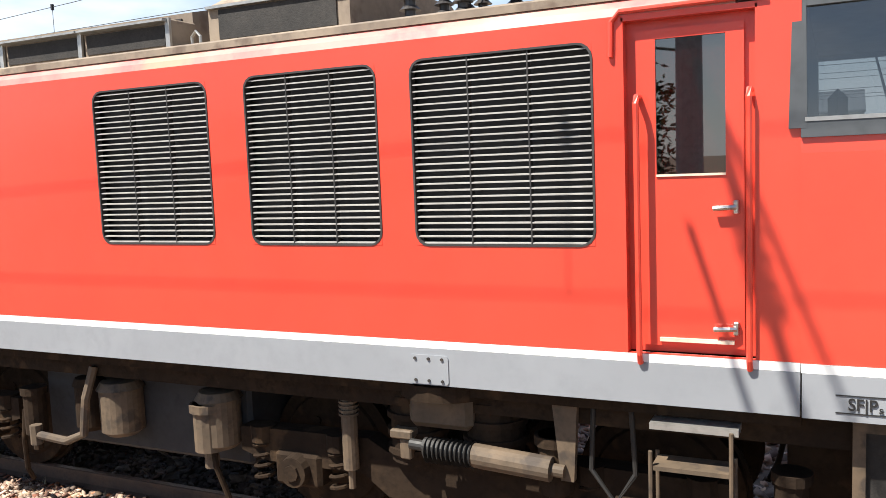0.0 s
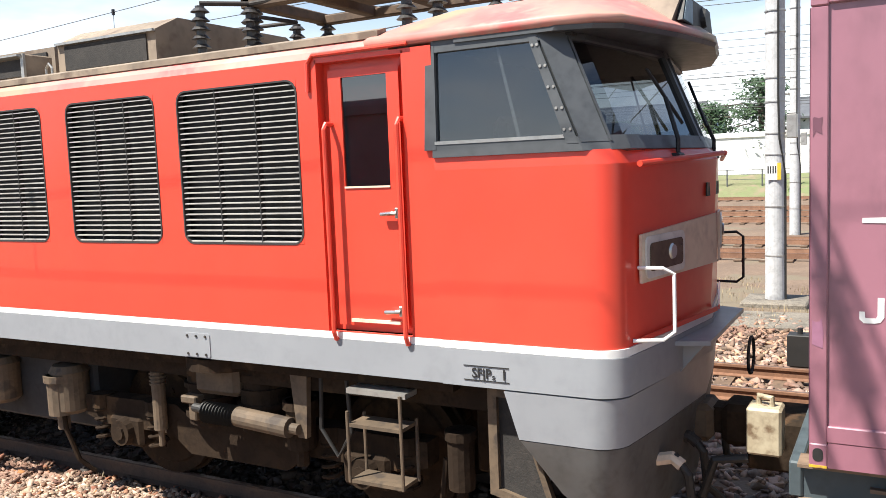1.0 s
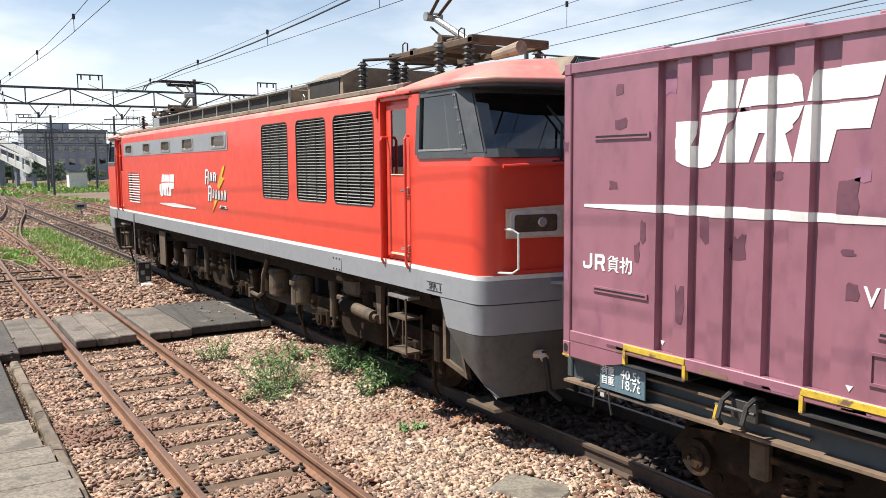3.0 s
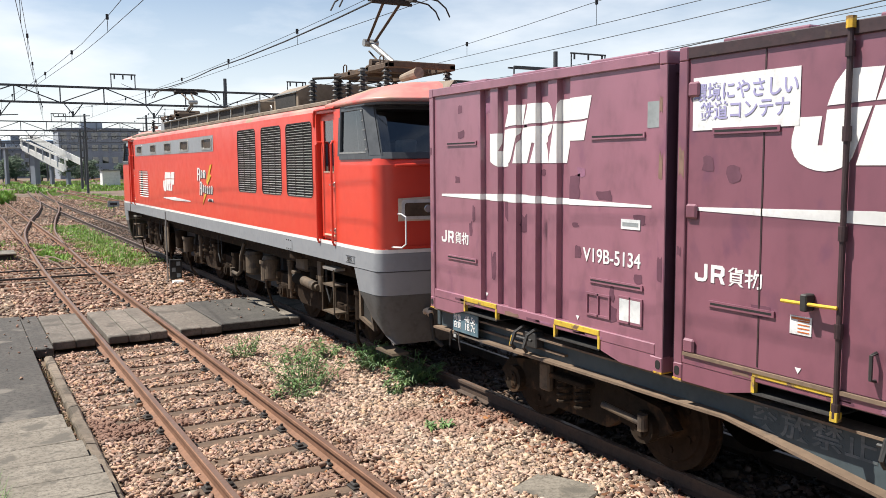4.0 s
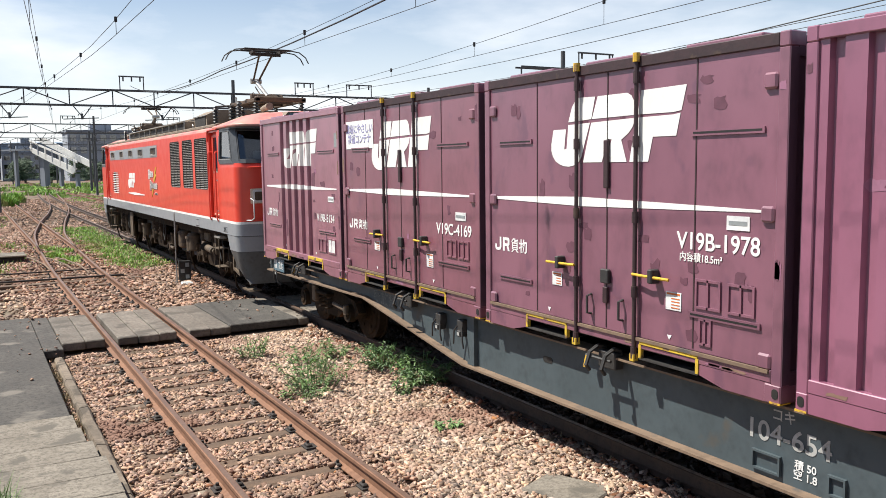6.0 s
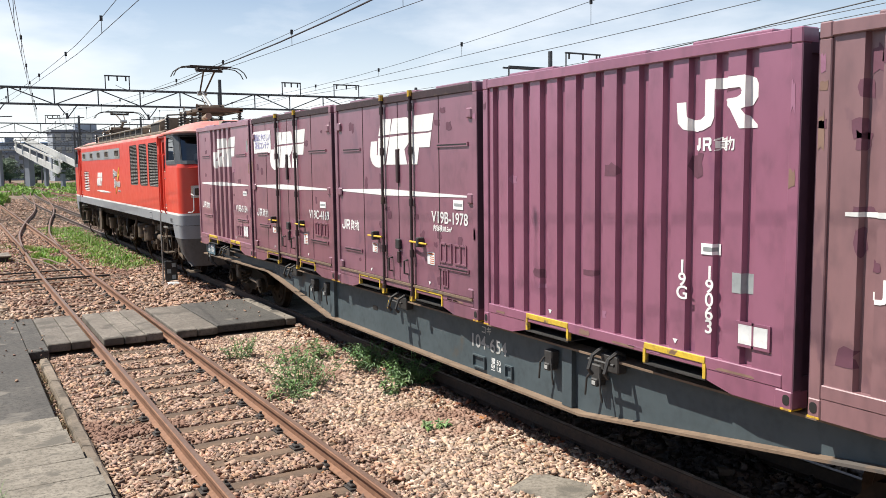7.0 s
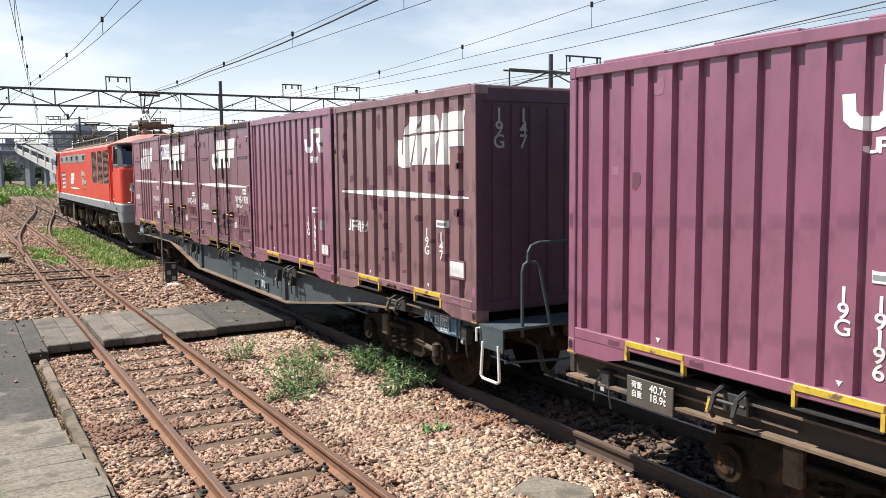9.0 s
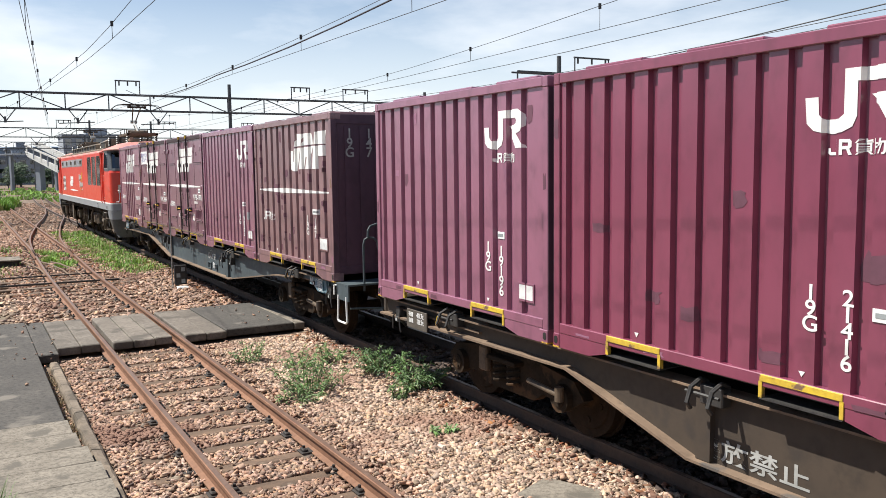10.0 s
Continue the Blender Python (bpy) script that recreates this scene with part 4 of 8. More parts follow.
def locomotive():
    loco = group_empty("locomotive", "red electric locomotive with white stripe, grey band and black side louvres", "locomotive")
    y0, y1 = -0.0, 0.0
    END = 18.15
    rear, front = -0.0, END
    ya, yb = 1.16, END - 1.16            # body between the cabs
    for s in (-1, 1):
        x = s * 1.42
        lou = [(4.82, 5.86), (3.52, 4.50), (2.19, 3.28)]
        wins = [(14.86, 15.64), (13.03, 13.74), (11.28, 12.03), (9.57, 10.36), (7.61, 8.43)]
        holes = [(a, b, 2.20, 3.29) for a, b in lou] + [(a, b, 3.01, 3.225) for a, b in wins] + [(14.2, 15.5, 1.83, 2.56)]
        holes += [(1.36, 2.03, 1.62, 3.40), (END - 2.03, END - 1.36, 1.62, 3.40)]
        part("body_side", holed_wall([ya, yb], [1.62, 3.41], holes, x, -s * 0.04), RED, loco, "red painted body side")
        for nm, z0, z1, g, mt in (("stripe", 1.572, 1.618, 0.004, WHITE), ("band", 1.345, 1.570, 0.008, BAND)):
            part(nm, box(x + s * g, x - s * 0.05, ya, yb, z0, z1), mt, loco)
        part("sole_bar", box(x - s * 0.12, x - s * 0.25, ya, yb, 1.25, 1.345), DUST, loco)
        # roof shoulder and gutter
        part("roof_shoulder", prism([(x, 3.41), (x - s * 0.015, 3.455), (x - s * 0.06, 3.50), (x - s * 0.14, 3.50), (x - s * 0.10, 3.40)], ya + 0.3, yb - 0.3, "y"), PINK, loco)
        part("gutter", prism([(x - s * 0.045, 3.502), (x - s * 0.045, 3.545), (x - s * 0.15, 3.575), (x - s * 0.15, 3.502)], ya + 0.4, yb - 0.4, "y"), ROOFEQ, loco)
        for k, (a, b) in enumerate(lou):
            louvre(loco, a, b, 2.20, 3.29, 28, 2, s)
        louvre(loco, 14.2, 15.5, 1.83, 2.56, 12, 0, s, WHITE, RED, 0.017)
        # small upper windows on a grey strip
        bm = holed_wall([7.51, 15.86], [2.955, 3.275], [(a, b, 3.01, 3.225) for a, b in wins], x + s * 0.006, -s * 0.004)
        part("window_strip", bm, BAND, loco)
        for a, b in wins:
            w = part("upper_window", ring_frame(rounded(a - 0.02, b + 0.02, 2.99, 3.245, 0.06), rounded(a + 0.05, b - 0.05, 3.03, 3.205, 0.05), x + s * 0.014, x - s * 0.03), ALU, loco)
            part("pane", box(x - s * 0.012, x - s * 0.02, a + 0.02, b - 0.02, 3.02, 3.215), BROWNPANE, w)
        # doors in their recess
        for yc, d in ((1.695, -1), (END - 1.695, 1)):
            door = part("cab_door", holed_wall([yc - 0.27, yc + 0.27], [1.66, 3.33], [(yc - 0.18, yc + 0.17, 2.575, 3.28)], x - s * 0.05, -s * 0.03), RED, loco, "red cab door with a tall window")
            o = part("door_glass", box(x - s * 0.062, x - s * 0.07, yc - 0.18, yc + 0.17, 2.575, 3.28), DARKGLASS, door)
            o.visible_shadow = False
            part("door_sill_strip", box(x - s * 0.03, x - s * 0.05, yc - 0.22, yc + 0.16, 1.685, 1.705), CREAM, door)
            part("window_trim", box(x - s * 0.042, x - s * 0.05, yc - 0.18, yc + 0.17, 2.565, 2.577), CREAM, door)
            for z in (2.40, 1.77):
                bm = box(x - s * 0.02, x - s * 0.075, yc - 0.245, yc - 0.215, z - 0.035, z + 0.035, 0.006)
                add_tube(bm, [(x - s * 0.02, yc - 0.23, z), (x - s * 0.01, yc - 0.2, z), (x - s * 0.012, yc - 0.12, z - 0.005)], 0.014)
                part("door_handle", bm, STEEL, door)
            # recess walls, inner lining and arched head
            part("recess", box(x - s * 0.082, x - s * 0.09, yc - 0.335, yc + 0.335, 1.62, 3.40), RED, loco)
            bm = bmesh.new()
            for a, b in ((yc - 0.335, yc - 0.325), (yc + 0.325, yc + 0.335)):
                add_box(bm, x - s * 0.0, x - s * 0.11, a, b, 1.62, 3.40)
            add_box(bm, x - s * 0.0, x - s * 0.11, yc - 0.335, yc + 0.335, 3.38, 3.40)
            part("recess_jamb", bm, RED, loco)
            bm = tube([(x + s * 0.012, yc + 0.39, 3.20), (x + s * 0.012, yc + 0.385, 3.38), (x + s * 0.012, yc + 0.34, 3.43), (x + s * 0.012, yc - 0.38, 3.435)], 0.014)
            part("rain_strip", bm, RED, loco)
            part("bulkhead", box(x - s * 0.35, x - s * 0.36, yc - 0.4, yc + 0.5, 1.62, 3.4), INSIDE, loco)
            for o in (-0.30, 0.255):
                bm = tube([(x - s * 0.06, yc + o, 2.985), (x + s * 0.02, yc + o, 2.985), (x + s * 0.04, yc + o, 2.95), (x + s * 0.04, yc + o, 1.62), (x + s * 0.02, yc + o, 1.575), (x - s * 0.02, yc + o, 1.57)], 0.016)
                part("handrail", bm, RED, loco)
            # hanging steps
            st = part("step_ladder", box(x - s * 0.01, x - s * 0.16, yc - 0.24, yc + 0.22, 1.20, 1.235), ALU, loco, "hanging steel steps below the cab door")
            for z in (0.985, 0.60):
                part("tread", box(x + s * 0.0, x - s * 0.2, yc - 0.20, yc + 0.21, z - 0.012, z + 0.012), TAN, st)
            for xx, o, z in ((x, 0.215, 1.08), (x, -0.205, 1.22), (x - s * 0.2, 0.215, 1.02), (x - s * 0.2, -0.205, 1.02)):
                part("stringer", tube([(xx, yc + o, z), (xx, yc + o, 0.59)], 0.012), TAN, st)
        # inspection plate on the band
        pl = part("band_plate", prism(rounded(3.10, 3.36, 1.352, 1.532, 0.02), x + s * 0.008, x + s * 0.014), BAND, loco)
        bm = bmesh.new()
        for yy in (3.14, 3.23, 3.32):
            for z in (1.375, 1.51):
                add_cyl(bm, (x + s * 0.014, yy, z), (x + s * 0.022, yy, z), 0.01, seg=6)
        part("bolt", bm, IRON, pl)
    # lettering on the near side
    xs = -1.42
    words("SF|P", 0.085, BLACK, loco, on_side(xs - 0.026, -0.88, 1.43), width=0.9)
    words("s", 0.055, BLACK, loco, on_side(xs - 0.026, -0.80, 1.415))
    words("1", 0.09, BLACK, loco, on_side(xs - 0.026, -0.73, 1.43))
    bm = bmesh.new()
    for z in (1.385, 1.473):
        add_box(bm, xs - 0.02, xs - 0.028, 0.70, 1.0, z, z + 0.005)
    part("marking_frame", bm, BLACK, loco)
    polygons(loco, "side_emblem", emblem(-12.28, -11.02, 2.05, 2.53), WHITE, xs, lift=0.008)
    polygons(loco, "side_dash", dash(-12.31, -9.53, 1.895, 0.06), WHITE, xs, lift=0.008)
    # train name mark: plain leaning shapes and a yellow bolt
    k = []
    for a, b, z0, z1 in ((-8.86, -8.60, 2.36, 2.63), (-8.57, -8.40, 2.42, 2.58), (-8.37, -8.16, 2.42, 2.58), (-8.70, -8.46, 2.06, 2.34), (-8.43, -8.30, 2.12, 2.28), (-8.27, -8.14, 2.11, 2.27), (-8.11, -7.98, 2.10, 2.26), (-7.95, -7.82, 2.10, 2.26), (-7.79, -7.64, 2.10, 2.27), (-8.05, -7.62, 1.955, 2.0)):
        k.append([(a, z0), (a + 0.05, z1), (b, z1), (b - 0.05, z0)])
    strokes = []
    for (a, z0), (a2, z1), (b2, _), (b, _) in k:
        w = min(0.05, (b - a) * 0.36)
        strokes += [[(a, z0), (a2, z1), (a2 + w, z1), (a + w, z0)], [(b - w, z0), (b2 - w, z1 - 0.03), (b2, z1 - 0.03), (b, z0)]]
        strokes += [[(a2 + w + 0.002, z1 - 0.035), (a2 + w + 0.002, z1), (b2 - w - 0.002, z1), (b2 - w - 0.002, z1 - 0.035)]]
        strokes += [[(a + w + 0.03, (z0 + z1) / 2 - 0.015), (a + w + 0.03, (z0 + z1) / 2 + 0.015), (b - w, (z0 + z1) / 2 + 0.015), (b - w, (z0 + z1) / 2 - 0.015)]]
    polygons(loco, "name_mark", strokes, WHITE, xs, lift=0.010)
    polygons(loco, "name_mark_edge", [[(p[0] + 0.025, p[1] - 0.02) for p in q] for q in strokes], DGREY, xs, lift=0.006)
    polygons(loco, "bolt_mark", [[(-8.12, 2.34), (-7.80, 2.68), (-7.66, 2.70), (-7.84, 2.50), (-7.74, 2.46), (-8.02, 2.28)], [(-8.30, 2.08), (-8.12, 2.10), (-8.46, 1.86)]], YELLOW, xs, lift=0.012)
    # roof deck and equipment
    rf = part("roof_deck", prism([(-1.28, 3.50), (-1.27, 3.56), (-0.6, 3.63), (0.6, 3.63), (1.27, 3.56), (1.28, 3.50)], ya + 0.5, yb - 0.5, "y"), ROOFEQ, loco)
    for a, b, zt, h in ((3.9, 5.3, 4.05, 0.42), ):
        bm = prism([(-0.95, 3.60), (-0.95, 3.88), (-0.7, 4.0), (0.7, 4.0), (0.95, 3.88), (0.95, 3.60)], 3.95, 5.15, "y")
        part("equipment_hood", bm, ROOFEQ, loco, "dusty brown roof hood with side grille")
        for s in (-1, 1):
            part("hood_grille", box(s * 0.952, s * 0.962, 4.05, 5.05, 3.64, 3.85), MESH, loco)
            part("hood_rim", box(s * 0.955, s * 0.985, 3.95, 5.15, 3.86, 3.88), ALU, loco)
            part("grab_loop", tube([(s * 0.97, 5.30, 3.60), (s * 0.97, 5.30, 3.68), (s * 0.97, 5.26, 3.72), (s * 0.97, 5.22, 3.68), (s * 0.97, 5.22, 3.60)], 0.012), ALU, loco)
    for s in (-1, 1):
        for k in range(9):
            a = 5.35 + k * 0.88
            bm = box(s * 0.86, s * 1.14, a, a + 0.86, 3.58, 3.80, 0.01)
            bx = part("resistor_box", bm, ROOFEQ, loco)
            part("grille", box(s * 1.142, s * 1.15, a + 0.04, a + 0.82, 3.61, 3.755), MESH, bx)
            bm = prism([(s * 1.14, 3.765), (s * 1.21, 3.775), (s * 1.21, 3.79), (s * 1.14, 3.805)], a, a + 0.86, "y")
            part("rain_lip", bm, ALU, bx)
            part("strap", box(s * 1.142, s * 1.165, a - 0.02, a + 0.02, 3.58, 3.80), ALU, bx)
    bm = prism([(-0.72, 3.62), (-0.72, 3.92), (-0.5, 3.97), (0.5, 3.97), (0.72, 3.92), (0.72, 3.62)], 5.5, 13.2, "y")
    part("roof_duct", bm, ROOFEQ, loco)
    for a, b in ((5.6, 7.0), (8.4, 10.2), (11.0, 12.6)):
        part("duct_grille", box(-0.722, -0.735, a, b, 3.70, 3.88), MESH, loco)
    part("roof_cabinet", box(-0.95, 0.95, 13.4, 14.6, 3.58, 3.86, 0.02), BAND, loco)
    pantograph(loco, 2.45, 1)
    pantograph(loco, END - 2.6, -1, 4.75)
    for x, y in ((-0.85, 3.55), (-0.55, 3.3), (-0.2, 3.6), (0.3, 3.5), (-0.85, 1.65), (-0.7, 14.9), (-0.4, 15.1), (0.1, 14.8), (0.5, 15.0), (-0.75, 16.6)):
        bm = bmesh.new()
        insulator(bm, x, y, 3.60, 4.02, 0.075, 6)
        part("busbar_insulator", bm, PORC, loco)
    bm = tube([(-0.85, 3.55, 4.04), (-0.55, 3.3, 4.05), (-0.52, 2.9, 4.06)], 0.02)
    add_tube(bm, [(-0.2, 3.6, 4.04), (0.3, 3.5, 4.04), (0.35, 6.0, 4.10), (0.3, 12.8, 4.10), (0.1, 14.8, 4.04)], 0.018)
    add_tube(bm, [(-0.7, 14.9, 4.04), (-0.4, 15.1, 4.05), (0.5, 15.0, 4.04)], 0.02)
    part("busbar", bm, IRON, loco)
    # cabs and running gear
    cab_end(loco, -1, 0.0)
    cab_end(loco, 1, END)
    for yc in (3.26, 9.18, 15.0):
        loco_bogie(loco, yc)
    for s in (-1, 1):
        x = s * 1.12
        # traction damper with bellows, hanger bracket
        bm = cyl((x + s * 0.16, 2.52, 0.85), (x + s * 0.16, 3.02, 0.88), 0.075, seg=16)
        add_cyl(bm, (x + s * 0.16, 2.44, 0.845), (x + s * 0.16, 2.52, 0.85), 0.04)
        part("yaw_damper", bm, TAN, loco)
        bm = bmesh.new()
        for k in range(11):
            add_cyl(bm, (x + s * 0.16, 3.02 + k * 0.031, 0.88), (x + s * 0.16, 3.04 + k * 0.031, 0.88), 0.085, 0.06, 16)
        add_cyl(bm, (x + s * 0.16, 3.0, 0.88), (x + s * 0.16, 3.36, 0.90), 0.058, seg=16)
        add_cyl(bm, (x + s * 0.16, 3.30, 0.897), (x + s * 0.16, 3.46, 0.905), 0.035)
        part("bellows", bm, BLACK, loco)
        part("damper_bracket", prism([(2.36, 1.30), (2.52, 1.30), (2.47, 0.78), (2.39, 0.78)], x + s * 0.09, x + s * 0.14), TAN, loco)
        bm = box(x - s * 0.25, x + s * 0.12, 3.05, 3.5, 1.0, 1.27, 0.04)
        add_box(bm, x + s * 0.02, x + s * 0.15, 3.46, 3.62, 0.92, 0.98, 0.01)
        add_box(bm, x + s * 0.05, x + s * 0.13, 3.48, 3.56, 0.78, 0.92, 0.01)
        part("damper_seat", bm, TAN, loco)
        part("air_spring", cyl((x - s * 0.05, 3.26, 1.22), (x - s * 0.05, 3.26, 1.32), 0.33, seg=24), DUST, loco)
        # underfloor boxes and tanks
        for a, b, z0, w in ((5.55, 6.0, 0.62, 0.14), (6.35, 6.75, 0.55, 0.10), (11.6, 12.4, 0.55, 0.12), (6.9, 7.2, 0.66, 0.16), (12.6, 12.9, 0.66, 0.14), (0.75, 1.25, 0.55, 0.06)):
            part("equipment_box", box(x - s * 0.60, x + s * (w - 0.36), a, b, z0, 1.28, 0.02), DUST, loco)
        for yy, r in ((5.2, 0.16), (6.2, 0.17), (12.15, 0.15), (6.55, 0.12)):
            bm = cyl((x - s * 0.06, yy, 0.66), (x - s * 0.06, yy, 1.0), r, seg=24)
            add_cyl(bm, (x - s * 0.06, yy, 1.0), (x - s * 0.06, yy, 1.06), r * 1.12, r * 0.9, 24)
            add_cyl(bm, (x - s * 0.06, yy, 0.62), (x - s * 0.06, yy, 0.66), r * 0.7, r, 24)
            part("air_filter", bm, TAN if r > 0.15 else DUST, loco)
        bm = tube([(x + s * 0.16, 6.95, 0.60), (x + s * 0.16, 6.6, 0.58), (x + s * 0.16, 6.4, 0.66), (x + s * 0.16, 6.35, 0.95), (x + s * 0.1, 6.3, 1.2)], 0.035)
        add_tube(bm, [(x + s * 0.16, 6.95, 0.52), (x + s * 0.16, 6.95, 0.68)], 0.05)
        part("exhaust_pipe", bm, TAN, loco)
        part("ladder_guard", box(x + s * 0.17, x + s * 0.2, 12.45, 12.95, 0.5, 1.25), TAN, loco)
        part("side_grille", ring_frame([(0.46, 0.52), (0.92, 0.62), (0.92, 1.3), (0.72, 1.3)], [(0.52, 0.58), (0.86, 0.66), (0.86, 1.25), (0.74, 1.25)], x + s * 0.18, x + s * 0.13), TAN, loco)
        part("grille_mesh", prism([(0.50, 0.57), (0.88, 0.65), (0.88, 1.26), (0.73, 1.26)], x + s * 0.14, x + s * 0.145), MESH, loco)
    part("underframe", box(-1.2, 1.2, 0.9, END - 0.9, 1.12, 1.30), DUST, loco)
    part("transformer", box(-0.95, 0.95, 5.0, 7.2, 0.45, 1.12, 0.03), INSIDE, loco)
    part("converter_case", box(-0.95, 0.95, 11.2, 12.9, 0.45, 1.12, 0.03), INSIDE, loco)
    # machine room: a solid block whose near-black colour gives the unlit inside
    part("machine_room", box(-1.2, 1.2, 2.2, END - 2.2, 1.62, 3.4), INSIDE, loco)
    part("sand_hatch_step", prism([(0.12, 0.28), (0.10, 0.25), (0.60, 0.25), (0.58, 0.28)], -1.22, -0.98), TAN, loco)
    return mover(loco, 0.0, 0.0)


locomotive()


# ---------------------------------------------------------------- wagons
def container_wagon(y_off, flat0, flat1, rise0, rise1, paint, plate_mat, label, length=19.5, du=0.0, dz=0.0, bogies=(3.45, 16.75)):
    """A flat container wagon with fish-belly sills. u runs back from its leading end."""
    wag = group_empty("container_wagon", label, "freight wagon", "container wagons")
    X = 1.06
    top = 0.995
    for s in (-1, 1):
        x = s * X
        poly = [(-0.85, top), (-0.85, 0.80), (-rise0, 0.84), (-flat0, 0.44), (-flat1, 0.44), (-rise1, 0.84), (-rise1 - 1.0, 0.91), (-length, 0.91), (-length, top)]
        part("side_sill", prism(poly, x - s * 0.012, x + s * 0.0), paint, wag)
        low = poly[1:8]
        for a, b in zip(low, low[1:]):
            wide = 0.10 if b[0] > -length else 0.004
            bm = prism([(a[0], a[1] - 0.022), (b[0], b[1] - 0.022), b, a], x - s * 0.10, x + s * wide)
            part("bottom_flange", bm, FLANGE, wag)
        bm = box(x - s * 0.10, x + s * 0.09, -length, -0.85, top, top + 0.018)
        part("top_flange", bm, FLANGE, wag)
        for u in (flat0 + 0.02, flat1 - 0.3, (flat0 + flat1) / 2 - 1.1):
            if u != flat0 + 0.02:
                continue
            for uu in (flat0 + 0.05, flat1 - 0.30):
                part("stiffener", box(x, x + s * 0.05, -uu - 0.14, -uu, 0.445, top), paint, wag)
        # twist locks under each container corner pair and at mid length
        for k in range(5):
            u = 0.90 + 3.755 * k + 1.83
            bm = box(x, x + s * 0.10, -u - 0.11, -u + 0.11, 0.90, 1.05, 0.01)
            for o in (-0.10, 0.10):
                add_tube(bm, [(x + s * 0.02, -u + o, 1.06), (x + s * 0.10, -u + o, 1.09), (x + s * 0.20, -u + o, 1.04), (x + s * 0.24, -u + o, 0.93), (x + s * 0.20, -u + o, 0.88)], 0.018, 6)
            add_tube(bm, [(x + s * 0.19, -u - 0.16, 1.0), (x + s * 0.19, -u + 0.16, 1.0)], 0.014, 6)
            lk = part("container_lock", bm, LOCK, wag)
            if k % 2 == 0:
                part("lock_tag", tube([(x + s * 0.2, -u + 0.13, 1.0), (x + s * 0.22, -u + 0.14, 0.90)], 0.02, 6), YELLOW, lk)
        for u in ((7.25, 7.75, 13.14, 13.81, 1.35, 19.2) if flat0 > 7 else (13.0, 13.5, 1.35, 19.2)):
            bm = box(x, x + s * 0.09, -u - 0.06, -u + 0.06, 0.80, 0.93, 0.01)
            add_box(bm, x, x + s * 0.11, -u - 0.04, -u + 0.04, 0.74, 0.81, 0.01)
            add_tube(bm, [(x + s * 0.09, -u - 0.05, 0.86), (x + s * 0.11, -u - 0.09, 0.70), (x + s * 0.10, -u - 0.10, 0.62)], 0.010, 6)
            add_tube(bm, [(x + s * 0.09, -u + 0.05, 0.86), (x + s * 0.11, -u + 0.09, 0.80), (x + s * 0.10, -u + 0.12, 0.64)], 0.010, 6)
            lk = part("corner_lock", bm, LOCK, wag)
            part("lock_label", box(x + s * 0.111, x + s * 0.113, -u - 0.022, -u + 0.022, 0.755, 0.790), FADEDW, lk)
        # no hole is cut; a flat black oval gives its shade as colour
        part("drain_hole", prism(rounded(-9.35, -9.20, 0.74, 0.80, 0.03), x + s * 0.001, x + s * 0.004), BLACK, wag)
        for u0, u1 in ((11.72, 11.96), (12.33, 12.46)):
            part("card_holder", ring_frame([(-u1, 0.48), (-u0, 0.48), (-u0, 0.62), (-u1, 0.62)], [(-u1 + 0.015, 0.495), (-u0 - 0.015, 0.495), (-u0 - 0.015, 0.605), (-u1 + 0.015, 0.605)], x + s * 0.0, x + s * 0.025), paint, wag)
        # brake rod along the ends
        for a, b in ((1.2, 3.2),):
            part("side_step_rail", box(x - s * 0.05, x + s * 0.04, -b, -a, 0.885, 0.905), FLANGE, wag)
    part("centre_sill", box(-0.25, 0.25, -length - 0.1, -0.45, 0.62, 0.96, 0.02), WDUST, wag)
    bm = bmesh.new()
    for k in range(14):
        u = 0.95 + k * (length - 1.3) / 13
        add_box(bm, -1.03, 1.03, -u - 0.05, -u + 0.05, 0.82, 0.985)
    part("cross_member", bm, WDUST, wag)
    part("deck_plate", box(-1.0, 1.0, -length, -0.85, 0.972, 0.99), WDUST, wag)
    # load plate
    pl = part("load_plate", box(-X - 0.10, -X - 0.115, -1.83 - du, -1.32 - du, 0.83 + dz, 1.06 + dz, 0.004), plate_mat, wag, "painted load plate with white figures")
    # bogies
    for uc in bogies:
        for s in (-1, 1):
            x = s * 0.82
            bm = prism([(-uc - 1.25, 0.46), (-uc - 1.05, 0.34), (-uc - 0.6, 0.38), (-uc - 0.45, 0.28), (-uc + 0.45, 0.28), (-uc + 0.6, 0.38), (-uc + 1.05, 0.34), (-uc + 1.25, 0.46), (-uc + 1.1, 0.62), (-uc + 0.5, 0.70), (-uc - 0.5, 0.70), (-uc - 1.1, 0.62)], x - 0.06, x + 0.06)
            part("bogie_frame", bm, WDUST, wag)
            for o in (-0.95, 0.95):
                bm = cyl((x + s * 0.02, -uc + o, 0.43), (x + s * 0.13, -uc + o, 0.43), 0.14, seg=18)
                add_cyl(bm, (x + s * 0.12, -uc + o, 0.43), (x + s * 0.145, -uc + o, 0.43), 0.09, 0.08, 18)
                for q in range(3):
                    t = q * 2.094
                    add_cyl(bm, (x + s * 0.14, -uc + o + 0.05 * math.cos(t), 0.43 + 0.05 * math.sin(t)), (x + s * 0.155, -uc + o + 0.05 * math.cos(t), 0.43 + 0.05 * math.sin(t)), 0.016, seg=6)
                part("axle_box", bm, WDUST, wag)
            bm = bmesh.new()
            for o in (-0.13, 0.13):
                spring(bm, x + s * 0.08, -uc + o, 0.36, 0.62, 0.075, 4)
            add_box(bm, x - 0.02, x + s * 0.18, -uc - 0.27, -uc + 0.27, 0.60, 0.65, 0.01)
            part("bolster_spring", bm, WDUST, wag)
